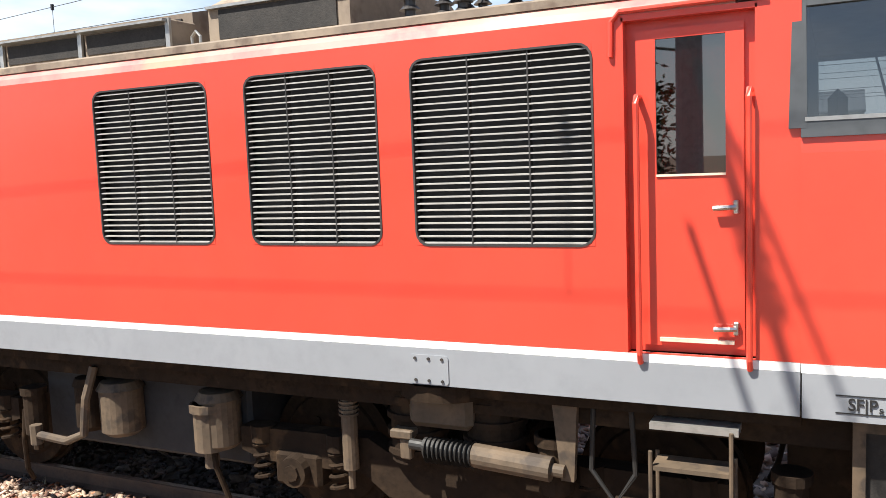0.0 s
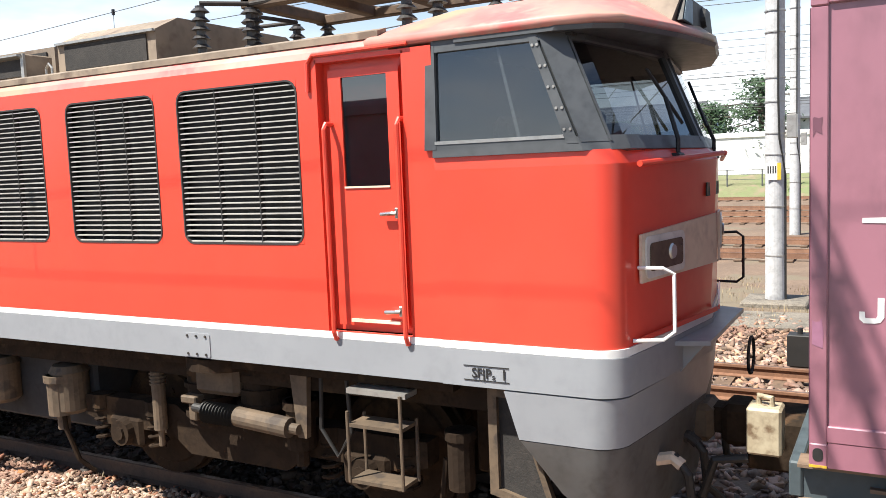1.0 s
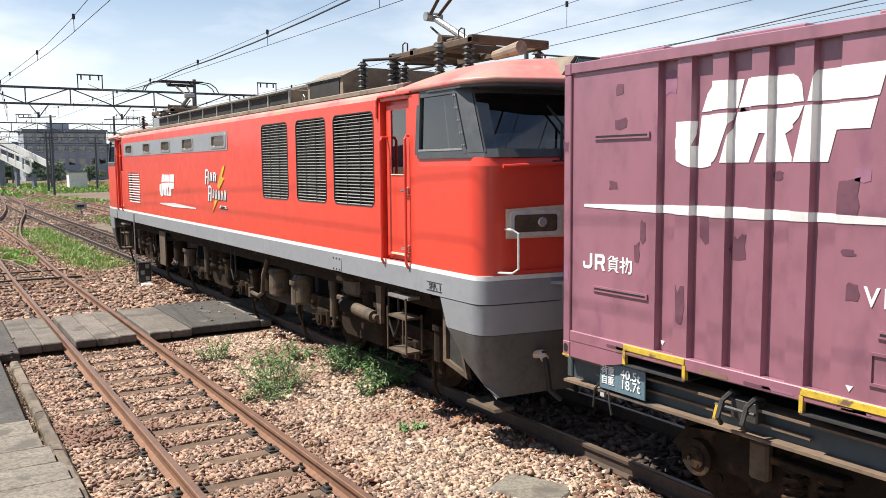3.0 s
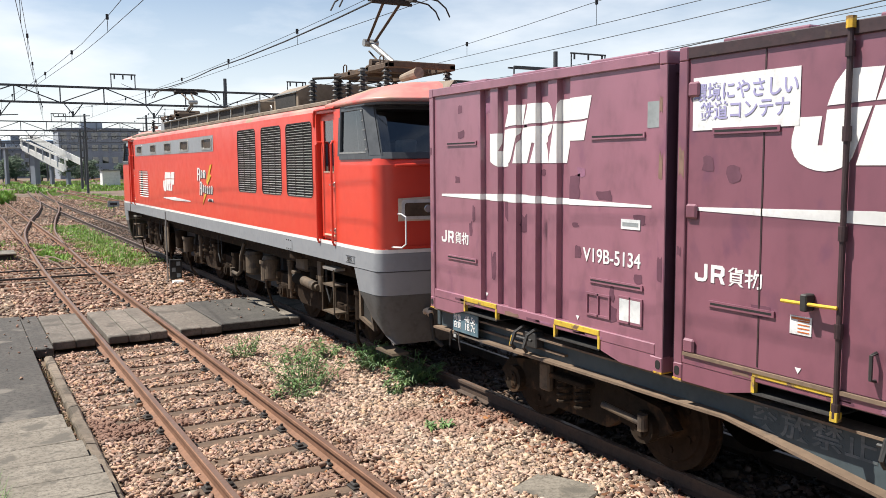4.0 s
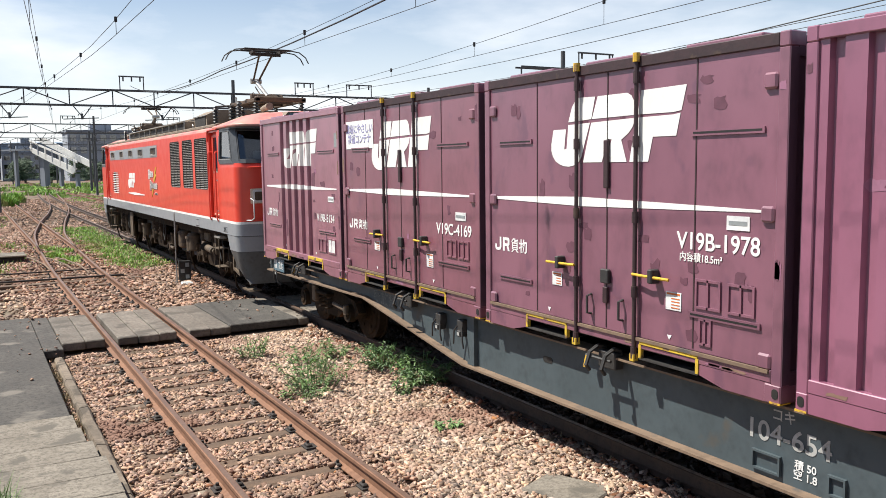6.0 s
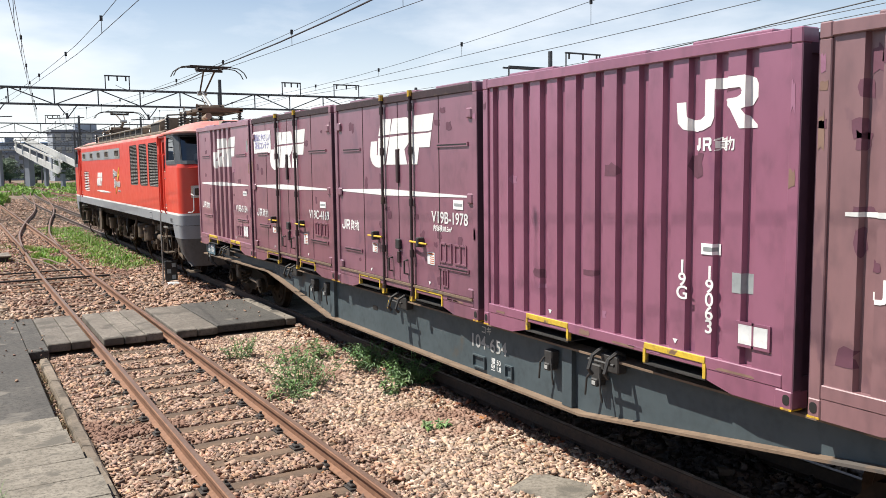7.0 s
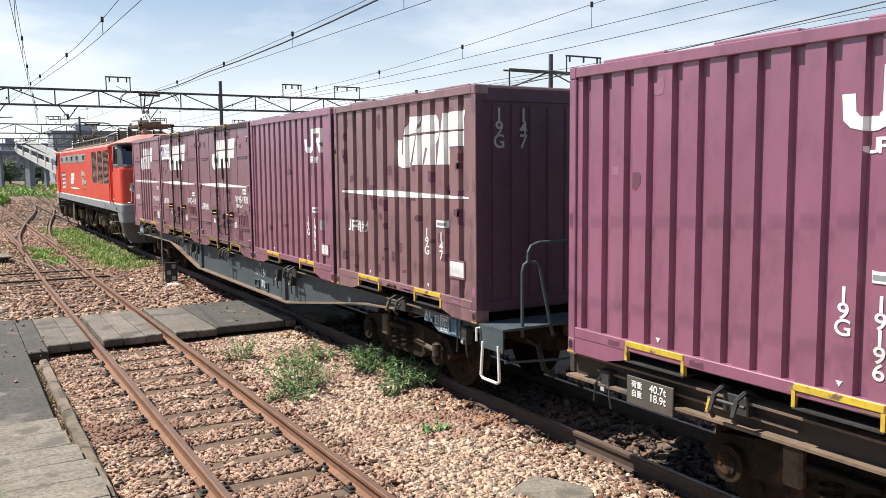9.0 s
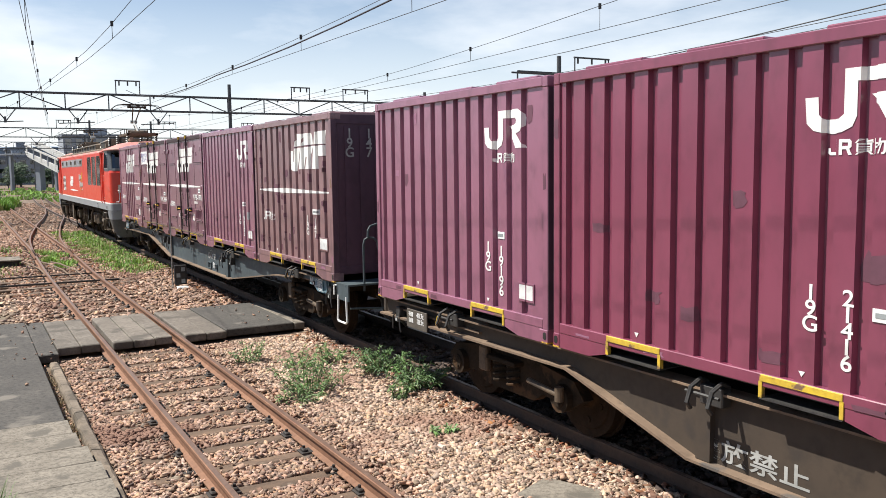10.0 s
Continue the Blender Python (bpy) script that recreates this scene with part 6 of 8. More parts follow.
c6 = container(21.075, LEN, MAGENTA, "clean magenta ribbed container with a white two-block emblem", RIB, 0.044, mark=("blocks", 2.55, 3.23, 1.82, 2.20),
               extras=[("bars", 2.69, 3.09, 1.69, 1.785), ("card", 2.76, 2.91, 0.93, 1.0), ("pocket", 3.15, 3.41, 0.35, 0.53, 1)],
               vertical=[("19G", 2.61, 0.73, 0.16), ("19196", 2.85, 0.60, 0.16)])
c7 = container(24.80, LEN, CRIMSON, "fresh crimson ribbed container with a white two-block emblem", RIB, 0.044, mark=("blocks", 2.57, 3.28, 1.82, 2.21),
               extras=[("bars", 2.71, 3.12, 1.69, 1.785), ("card", 3.07, 3.21, 0.70, 0.78), ("pocket", 3.16, 3.42, 0.35, 0.53, 1)],
               vertical=[("19G", 2.65, 0.72, 0.16), ("21416", 2.91, 0.61, 0.16)])



def patches(con, prof_ribs, count, seed, mats, zmax=2.2, depth=0.044, sizes=(0.05, 0.16)):
    """Touched-up rectangles of other paint on the near side."""
    rng = random.Random(seed)
    prof = [(y - 0.08, x) for y, x in profile_of(LEN - 0.16, [(u - 0.08, w) for u, w in prof_ribs], depth)]
    for k in range(count):
        u, z = rng.uniform(0.15, LEN - 0.3), rng.uniform(0.28, zmax)
        w, h = rng.uniform(*sizes), rng.uniform(*sizes) * rng.choice((0.7, 1.0, 1.5))
        ring = [(0, 0), (0.5, -0.06), (1, 0), (1.04, 0.35), (0.98, 0.7), (1, 1), (0.62, 1.05), (0.3, 0.95), (0, 1), (-0.05, 0.55)]
        q = [(u + w * (a + rng.uniform(-0.14, 0.14)), z + h * (b + rng.uniform(-0.14, 0.14))) for a, b in ring]
        polygons(con, "paint_patch", [q], rng.choice(mats), -HALF + 0.02, prof, 0.0022)


patches(c1, [(1.12 + k * 0.315, 0.16) for k in range(5)], 22, 1, (PATCH_A, PATCH_A, PATCH_B), depth=0.05)
patches(c2, [], 12, 2, (PATCH_A, PATCH_B))
patches(c3, [], 24, 3, (PATCH_A,), sizes=(0.05, 0.13))
patches(c4, RIB, 8, 4, (PATCH_A, PATCH_B))
patches(c5, RIB5, 60, 5, (PATCH_A,), sizes=(0.04, 0.13))
patches(c6, RIB, 6, 6, (PATCH_A, PATCH_B))
patches(c7, RIB, 6, 7, (PATCH_A,), sizes=(0.05, 0.2))


def scuffs(con, seed, count):
    """Scraped paint and rust along the bottom rail and the corner posts."""
    rng = random.Random(seed)
    for k in range(count):
        low = k % 3 < 2
        u = rng.uniform(0.1, LEN - 0.4) if low else rng.choice((0.012, LEN - 0.075))
        w, h = (rng.uniform(0.06, 0.34), rng.uniform(0.015, 0.05)) if low else (rng.uniform(0.03, 0.06), rng.uniform(0.05, 0.22))
        z = rng.uniform(0.142, 0.165) if low else rng.uniform(0.25, 2.2)
        ring = [(0, 0), (0.4, 0.06), (1, 0), (1.0, 0.45), (0.93, 1), (0.6, 0.86), (0.3, 1.0), (0, 0.9)]
        q = [(u + w * min(1, max(0, a + rng.uniform(-0.12, 0.12))), z + h * (b + rng.uniform(-0.12, 0.12))) for a, b in ring]
        polygons(con, "paint_scuff", [q], rng.choice((PATCH_A, PATCH_B, PATCH_C)), -HALF, None, 0.002)


for k, (con, count) in enumerate(((c1, 16), (c2, 10), (c3, 10), (c4, 10), (c5, 18), (c6, 7), (c7, 6))):
    scuffs(con, 60 + k, count)

# ---------------------------------------------------------------- the ground
GZ = -0.215


def setting(ob, label, category):
    return tagged(ob, label, category, "", "structure")


bm = bmesh.new()
xs_ = [-1600, -300, -60, -12] + [k * 1.0 for k in range(0, 13)] + [20, 40, 62, 64.5, 300, 1600]
ys_ = [-900, -100, -20] + [k * 2.0 for k in range(-4, 23)] + [60, 120, 300, 900, 2500]
grid = {}
for i, x in enumerate(xs_):
    for j, y in enumerate(ys_):
        z = GZ + (0.018 * noise.noise(Vector((x * 0.9, y * 0.7, 3.1))) if abs(x) < 15 and abs(y) < 50 else 0)
        z += 0.022 if 1 <= x <= 8 and -9 < y < 45 else 0
        grid[i, j] = bm.verts.new((x, y, z))
for i in range(len(xs_) - 1):
    for j in range(len(ys_) - 1):
        bm.faces.new((grid[i, j], grid[i + 1, j], grid[i + 1, j + 1], grid[i, j + 1]))
ground = setting(part("ground", bm, SOIL, None, smooth=True), "brown trodden ballast ground of a railway yard", "ground")


def loose(name, count, area, size, mat, label, keep, seed, flat=0.75, zbase=GZ):
    """Crushed stones: many small irregular blocks in one mesh."""
    rng = np.random.default_rng(seed)
    x = rng.uniform(area[0], area[1], count)
    y = rng.uniform(area[2], area[3], count)
    ok = keep(x, y, rng)
    x, y = x[ok], y[ok]
    n = len(x)
    s = rng.uniform(size[0], size[1], n) * rng.choice([0.75, 1.0, 1.25], n)
    base = np.array([[a, b, c] for a in (-1, 1) for b in (-1, 1) for c in (-1, 1)], float)
    v = base[None] * rng.uniform(0.32, 1.2, (n, 8, 3)) * 0.5
    v *= np.stack([rng.uniform(1.0, 1.85, n), rng.uniform(0.6, 1.0, n), rng.uniform(0.36, 0.68, n) * flat / 0.75], 1)[:, None, :]
    a, b, c = rng.uniform(0, 6.283, n), rng.normal(0, 0.36, n), rng.normal(0, 0.36, n)
    ca, sa, cb, sb, cc, sc = np.cos(a), np.sin(a), np.cos(b), np.sin(b), np.cos(c), np.sin(c)
    z0 = np.zeros(n)
    o1 = np.ones(n)
    rx = np.stack([o1, z0, z0, z0, cb, -sb, z0, sb, cb], 1).reshape(n, 3, 3)
    ry = np.stack([cc, z0, sc, z0, o1, z0, -sc, z0, cc], 1).reshape(n, 3, 3)
    rz = np.stack([ca, -sa, z0, sa, ca, z0, z0, z0, o1], 1).reshape(n, 3, 3)
    v = np.einsum("nij,nkj->nki", rz @ ry @ rx, v) * s[:, None, None]
    v += np.stack([x, y, (zbase(x, y) if callable(zbase) else zbase) + s * 0.18 + rng.uniform(0, 0.026, n)], 1)[:, None, :]
    quads = np.array([[0, 1, 3, 2], [4, 6, 7, 5], [0, 4, 5, 1], [2, 3, 7, 6], [0, 2, 6, 4], [1, 5, 7, 3]])
    f = (quads[None] + 8 * np.arange(n)[:, None, None]).reshape(-1, 4)
    me = bpy.data.meshes.new(name)
    me.vertices.add(n * 8)
    me.vertices.foreach_set("co", v.reshape(-1))
    me.loops.add(len(f) * 4)
    me.loops.foreach_set("vertex_index", f.reshape(-1).astype(np.int32))
    me.polygons.add(len(f))
    me.polygons.foreach_set("loop_start", np.arange(0, len(f) * 4, 4, dtype=np.int32))
    me.polygons.foreach_set("loop_total", np.full(len(f), 4, dtype=np.int32))
    me.update(calc_edges=True)
    me.validate()
    me.materials.append(mat)
    return tagged(new(name, me), label, "gravel", "", "stuff")


def near_x(y):
    """Centre line of the near track, straight with a slight shift at the turnout."""
    k = np.clip((np.asarray(y, float) - 22) / 12, 0, 1)
    return 2.37 + 0.17 * k * k * (3 - 2 * k)


def train_x(y):
    """Centre line of the train's track, which bends away far ahead."""
    return XT + 0.0005 * np.maximum(0, np.asarray(y, float) - 50) ** 2


def branch_x(y):
    """The track that leaves the near one to the right behind the crossing and joins the train's track far ahead."""
    return np.interp(y, (28, 32, 37, 40, 43, 46, 49.5, 55, 63, 74, 85, 100, 118, 140), (2.46, 2.54, 2.75, 2.98, 3.26, 3.56, 3.93, 4.60, 5.40, 6.20, 6.90, 7.80, 9.30, 11.5))


PITCH = 0.62


def on_tie(d, y):
    e = np.abs((y / PITCH) % 1 - 0.5) / 0.185
    return (e < 1) & (np.abs(d) < 1.02), e


def bed(x, y):
    """Level of the ballast, higher over the sleepers."""
    tie = on_tie(x - near_x(y), y)[0] | on_tie(x - XT, y + 0.2)[0]
    return np.where(tie, -0.163, GZ + 0.024)


def clear(x, y, rng):
    nx = near_x(y)
    ok = np.abs(np.abs(x - nx) - 0.565) > 0.075
    ok &= np.abs(np.abs(x - XT) - 0.565) > 0.08
    # stones spill over the sleepers: most outside the rails, some between them
    d = x - nx
    tie, e = on_tie(d, y)
    cover = np.where(d > 0.62, 0.30, np.where(d < -0.62, 0.04, -0.04)) + np.where(e > 0.75, 0.05, 0.0) + 0.10 * np.sin(x * 3.1 + y * 4.7) * np.sin(y * 2.3)
    ok &= ~tie | (rng.uniform(0, 1, len(x)) < cover)
    tie2, e = on_tie(x - XT, y + 0.2)
    ok &= ~tie2 | (rng.uniform(0, 1, len(x)) < 0.8)
    ok &= ~((y > 13.6) & (y < 16.65) & (x < 5.12))
    ok &= ~((np.abs(x - 4.36) < 0.26) & (np.abs(y - 5.55) < 0.3))
    ok &= x > 1.12 - 0.25 * (y > 17)
    return ok


loose("ballast", 56000, (3.35, 5.15, 4.2, 13.9), (0.026, 0.052), PALESTONE, "pale tan crushed stone ballast beside the train", clear, 6, zbase=bed)
loose("ballast", 62000, (0.98, 3.55, 4.2, 13.9), (0.026, 0.052), STONE, "brown and tan crushed stone ballast between the tracks", clear, 1, zbase=bed)
loose("ballast", 30000, (0.98, 5.15, -8.0, 4.2), (0.04, 0.07), PALESTONE, "pale crushed stone ballast along the train's track", clear, 2, zbase=bed)
loose("ballast", 36000, (0.4, 5.15, 16.55, 46), (0.045, 0.085), STONE, "brown crushed stone ballast beyond the crossing", clear, 3, zbase=bed)
loose("ballast", 15000, (-7.0, 1.0, 16.75, 46), (0.045, 0.085), PALESTONE, "greyish gravel beside the turnout", lambda x, y, r: ~((x > 0.4) & (y > 28.2) & (y < 29.6)), 14)
# these stones are coloured darker for the shade below the wagons
loose("ballast", 26000, (5.05, 7.0, -8.0, 46), (0.045, 0.08), OILSHADE_STONE, "oily ballast, darkened for the shade under the train", clear, 10, zbase=bed)
loose("ballast", 7000, (4.55, 5.2, 2.0, 30), (0.03, 0.055), RUSTSTONE, "rust-stained ballast along the train's rail", lambda x, y, r: clear(x, y, r) & (r.uniform(0, 1, len(x)) < (x - 4.5) / 0.55), 12, zbase=lambda x, y: bed(x, y) + 0.012)
loose("ballast", 5000, (0.2, 3.9, 21.0, 37.0), (0.04, 0.07), RUSTSTONE, "rust-brown ballast round the turnout rods", clear, 15, zbase=lambda x, y: bed(x, y) + 0.012)
loose("ballast", 5000, (1.2, 3.5, 3.0, 46), (0.028, 0.05), RUSTSTONE, "rust-stained ballast along the side track's rails", lambda x, y, r: clear(x, y, r) & (np.abs(np.abs(x - near_x(y)) - 0.565) < 0.25), 13, zbase=lambda x, y: bed(x, y) + 0.010)
loose("ballast", 14000, (7.0, 15.5, -1.0, 9.0), (0.06, 0.10), STONE, "pale crushed stone ballast beyond the train", lambda x, y, r: np.abs(np.abs(x - 10.5) - 0.565) > 0.09, 4)

loose("ballast", 26000, (-5.0, 13.0, 46, 90), (0.06, 0.12), STONE, "brown ballast and litter round the far turnouts", lambda x, y, r: (np.abs(np.abs(x - near_x(y)) - 0.565) > 0.12) & (np.abs(np.abs(x - train_x(y)) - 0.565) > 0.12) & (np.abs(np.abs(x - branch_x(y)) - 0.565) > 0.12) & (r.uniform(0, 1, len(x)) < 1.6 - (y - 46) / 40), 5, 0.5)


# ---------------------------------------------------------------- tracks
def rail_along(track, pts, full=True, side=None):
    """A flat-bottomed rail swept along (x, y) points, railhead at z = 0."""
    pro = [(-0.064, -0.153), (-0.064, -0.143), (-0.012, -0.125), (-0.009, -0.045), (-0.033, -0.036), (-0.033, -0.006), (-0.026, 0.0), (0.026, 0.0), (0.033, -0.006), (0.033, -0.036), (0.009, -0.045), (0.012, -0.125), (0.064, -0.143), (0.064, -0.153)]
    if not full:
        pro = [(-0.06, -0.15), (-0.033, -0.03), (-0.033, 0.0), (0.033, 0.0), (0.033, -0.03), (0.06, -0.15)]
    top = [(-0.022, 0.0005), (-0.022, 0.0022), (0.024, 0.0022), (0.024, 0.0005)]
    out = []
    for prf, nm, mt in ((pro, "rail", side or RAILM), (top, "running_band", RAILTOP)):
        rings = []
        for i, p in enumerate(pts):
            a, b = Vector(pts[max(i - 1, 0)]), Vector(pts[min(i + 1, len(pts) - 1)])
            d = (b - a).normalized()
            n = Vector((d.y, -d.x))
            rings.append([(p[0] + n.x * x, p[1] + n.y * x, z) for x, z in prf])
        out.append(part(nm, loft(rings), mt, track if nm == "rail" else out[0]))
    return out[0]


sleeper_meshes = []
for k in range(4):
    # split and rounded timber, worn unevenly along its length
    rings = []
    for i in range(11):
        x = -1.02 + 0.204 * i
        n = [noise.noise(Vector((x * 2.6, q * 3.7, k * 9.1))) for q in range(6)]
        wid = 0.100 - (0.012 if i in (0, 10) else 0)
        rings.append([(x, -wid + 0.014 * n[0], -0.13), (x, -wid + 0.018 * n[1], -0.022), (x, -wid + 0.026 + 0.012 * n[2], -0.002 + 0.006 * n[2]),
                      (x, wid - 0.026 + 0.012 * n[3], -0.002 + 0.006 * n[3]), (x, wid + 0.018 * n[4], -0.022), (x, wid + 0.014 * n[5], -0.13)])
    SL = loft(rings)
    bmesh.ops.recalc_face_normals(SL, faces=SL.faces)
    me = bpy.data.meshes.new("sleeper")
    SL.to_mesh(me)
    SL.free()
    me.materials.append(SLEEPER)
    sleeper_meshes.append(me)
PL = bmesh.new()
for s in (-1, 1):
    add_box(PL, s * 0.565 - 0.14, s * 0.565 + 0.14, -0.075, 0.075, 0.0, 0.016, 0.004)
    for o in (-0.095, 0.095):
        add_box(PL, s * 0.565 + o - 0.026, s * 0.565 + o + 0.026, -0.05, 0.05, 0.012, 0.045, 0.01)
        add_cyl(PL, (s * 0.565 + o, 0, 0.04), (s * 0.565 + o, 0, 0.07), 0.016, seg=6)
plate_mesh = bpy.data.meshes.new("tie_plate")
PL.to_mesh(plate_mesh)
PL.free()
plate_mesh.materials.append(IRON)


def sleepers(track, ys, fx, slope=0.0):
    for y in ys:
        o = share("sleeper", random.choice(sleeper_meshes), track, pose(float(fx(y)) + random.uniform(-0.03, 0.03), y + random.uniform(-0.015, 0.015), -0.156 + random.uniform(-0.006, 0.004), 0, random.uniform(-0.4, 0.4), random.uniform(-2, 2) + slope))
        share("tie_plate", plate_mesh, o, Matrix.Identity(4))


def curve_pts(fx, y0, y1, step, off):
    out = []
    y = y0
    while y <= y1 + 1e-6:
        s = (fx(y + 0.5) - fx(y - 0.5))
        out.append((float(fx(y)) + off / math.cos(math.atan(s)), y - off * math.sin(math.atan(float(s)))))
        y += step
    return out


tr = setting(new("track_near"), "rusty side track on weathered wooden sleepers", "railway track")
for off in (-0.566, 0.566):
    rail_along(tr, curve_pts(near_x, -8, 180, 2.0, off))
sleepers(tr, [(k + 0.5) * PITCH for k in range(-14, 58) if not 13.4 < (k + 0.5) * PITCH < 17], near_x)
tt = setting(new("track_train"), "rusty main track that carries the train", "railway track")
for off in (-0.566, 0.566):
    rail_along(tt, [(XT + off, y) for y in (-40, 0, 20, 40)] + curve_pts(train_x, 50, 160, 5.0, off), True, OILSHADE_RAIL)
sleepers(tt, [(k + 0.5) * PITCH - 0.2 for k in range(-8, 62)], lambda y: XT)


tb = setting(new("track_branch"), "turnout branch curving away through weeds", "railway track")
for off in (-0.566, 0.566):
    rail_along(tb, curve_pts(branch_x, 30, 138, 2.0, off), False)
sleepers(tb, [38.5 + k * 0.66 for k in range(38)], branch_x, -6)
for i, x in enumerate((10.5, 24.8, 28.7, 38.0, 42.0, 46.6, 57.2)):
    tk = setting(new("track_yard"), "rusty yard track beyond the train", "railway track")
    for off in (-0.566, 0.566):
        rail_along(tk, [(x + off, -60), (x + off, 0), (x + off, 60), (x + off, 420)], i == 0)
    bm = bmesh.new()
    for k in range(60):
        add_box(bm, x - 1.0, x + 1.0, -14 + k * 0.66, -14 + k * 0.66 + 0.2, -0.20, -0.158)
    part("sleeper_row", bm, SLEEPER, tk)
slab = group_empty("concrete_slab", "small weathered concrete slab lying in the ballast", "slab")
slab.matrix_world = pose(4.36, 5.55, -0.142, 0, 1.5, 24)
part("slab", box(-0.27, 0.27, -0.33, 0.33, -0.06, 0.0, 0.015), CONC, slab)
# turnout gear beside the near track
TIMBERS = setting(new("turnout_timbers"), "long weathered turnout timbers", "timber")
for y, a, b, lift in ((21.7, 0.0, 3.35, 0.0), (22.5, -1.2, 3.75, 0.02), (23.3, -1.2, 3.80, 0.0), (24.2, -0.6, 3.5, 0.0), (25.6, 0.9, 3.7, -0.01), (26.9, 0.9, 3.8, -0.01), (28.4, 1.2, 3.9, -0.01), (29.8, 1.2, 3.9, -0.01), (31.2, 1.2, 4.0, -0.01), (32.6, 1.3, 4.1, -0.01), (34.0, 1.3, 4.2, -0.01)):
    part("timber", box(a, b, y - 0.12, y + 0.12, -0.24, -0.135 + lift, 0.012), SLEEPER, TIMBERS)
sw = group_empty("switch_stand", "switch machine under a pale lid beside the turnout", "switch machine")
part("lid", box(0.45, 1.42, 28.3, 29.5, 0.02, 0.07, 0.015), CONC, sw)
part("case", box(0.52, 1.35, 28.4, 29.4, -0.2, 0.02, 0.03), IRON, sw)
part("rod", tube([(0.2, 22.9, -0.07), (3.4, 22.9, -0.09)], 0.025), IRON, sw)
part("rod", tube([(0.2, 24.6, -0.07), (3.2, 24.7, -0.09)], 0.02), IRON, sw)
for k, (x, y) in enumerate(((1.35, 28.3), (1.9, 27.6), (2.2, 27.3))):
    part("cable", tube([(x, y + 0.6, -0.02), (x + 0.15, y - 0.6, 0.02), (x + 0.42, y - 2.0, -0.05), (x + 0.5, y - 3.2, -0.12), (x + 0.36, y - 3.6, -0.16)], 0.022, 6), FLANGE, sw)

# ---------------------------------------------------------------- pavement, kerb and crossing
pv = setting(part("pavement", box(-30, 0.82, 9.75, 16.7, -0.3, -0.012, 0.01), ASPHALT, None), "dark worn asphalt path to the crossing", "pavement")
sl = setting(part("pavement_slab", box(-30, 0.76, -12.0, 9.74, -0.3, -0.03, 0.012), CONC, None), "pale cracked concrete platform ramp", "pavement")
for k in range(22):
    y = 9.73 - k * 0.52
    rings = []
    for x in (-8.0, -2.0, 0.3, min(1.0, 0.82 + (9.7 - y) * 0.085) + random.uniform(-0.03, 0.03)):
        w = [random.uniform(0, 0.012) for _ in range(2)] if x > 0.5 else (0, 0)
        rings.append([(x, y - 0.517 + w[0], -0.06), (x, y - 0.517 + w[0], -0.009), (x, y - 0.511 + w[0], -0.004), (x, y - 0.006 - w[1], -0.004), (x, y - w[1], -0.009), (x, y - w[1], -0.06)])
    part("board", loft(rings), CONC, sl)
kb = setting(new("kerb"), "mossy concrete kerb beside a drain gutter", "kerb")
for k in range(12):
    y = 13.3 - k * 1.5
    rings = []
    for i in range(9):
        yy = y - 0.185 * i
        n = [noise.noise(Vector((yy * 3.3, q * 2.7, 1.3))) for q in range(5)]
        rings.append([(0.94, yy, -0.3), (0.945 + 0.016 * n[0], yy, -0.125), (0.965 + 0.014 * n[1], yy, -0.092 + 0.016 * n[2]), (1.05 + 0.014 * n[3], yy, -0.096 + 0.016 * n[4]), (1.075 + 0.016 * n[0], yy, -0.13), (1.08, yy, -0.3)])
    part("kerb_stone", loft(rings), KERBM, kb)
setting(part("gutter_floor", box(0.82, 0.945, -5, 13.3, -0.32, -0.20), SOIL, None), "dark silted drain gutter", "gutter")
cx = setting(new("crossing"), "worn grey level crossing of panels between the rails", "crossing")
def panel(x0, x1, y0, y1, mt, z=0.0):
    part("panel", box(x0, x1, y0, y1, z - 0.13, z + random.uniform(-0.006, 0.004), 0.014), mt, cx)
for a, b in ((1.11, 1.44), (1.45, 1.73), (1.92, 2.22), (2.23, 2.55), (2.56, 2.83)):
    panel(a, b, 13.86 + random.uniform(-0.03, 0.03), 16.45, PLANKM)
for a, b in ((3.04, 3.38), (3.39, 3.72)):
    panel(a, b, 13.86, 16.5, PLANKM, -0.01)
panel(3.74, 4.95, 13.97, 16.6, ASPHALT, -0.012)
panel(4.96, 5.15, 13.95, 16.6, PLANKM, -0.012)
panel(0.83, 1.10, 13.5, 16.6, ASPHALT, -0.015)
panel(5.40, 6.30, 13.9, 16.6, PLANKM, -0.02)


loose("gravel", 70, (-0.4, 1.12, 11.5, 16.9), (0.02, 0.045), STONE, "stray ballast stones on the path", lambda x, y, r: r.uniform(0, 1, len(x)) < (x + 0.5) / 1.5, 7, zbase=-0.014)
loose("gravel", 60, (2.9, 5.0, 13.9, 16.7), (0.02, 0.04), STONE, "stray ballast stones on the crossing", lambda x, y, r: np.abs(x - 5.0) < 0.9, 8, zbase=-0.012)
loose("gravel", 260, (0.84, 0.94, 4.5, 13.2), (0.02, 0.04), STONE, "stones and silt in the gutter", lambda x, y, r: x > 0, 9, zbase=-0.20)


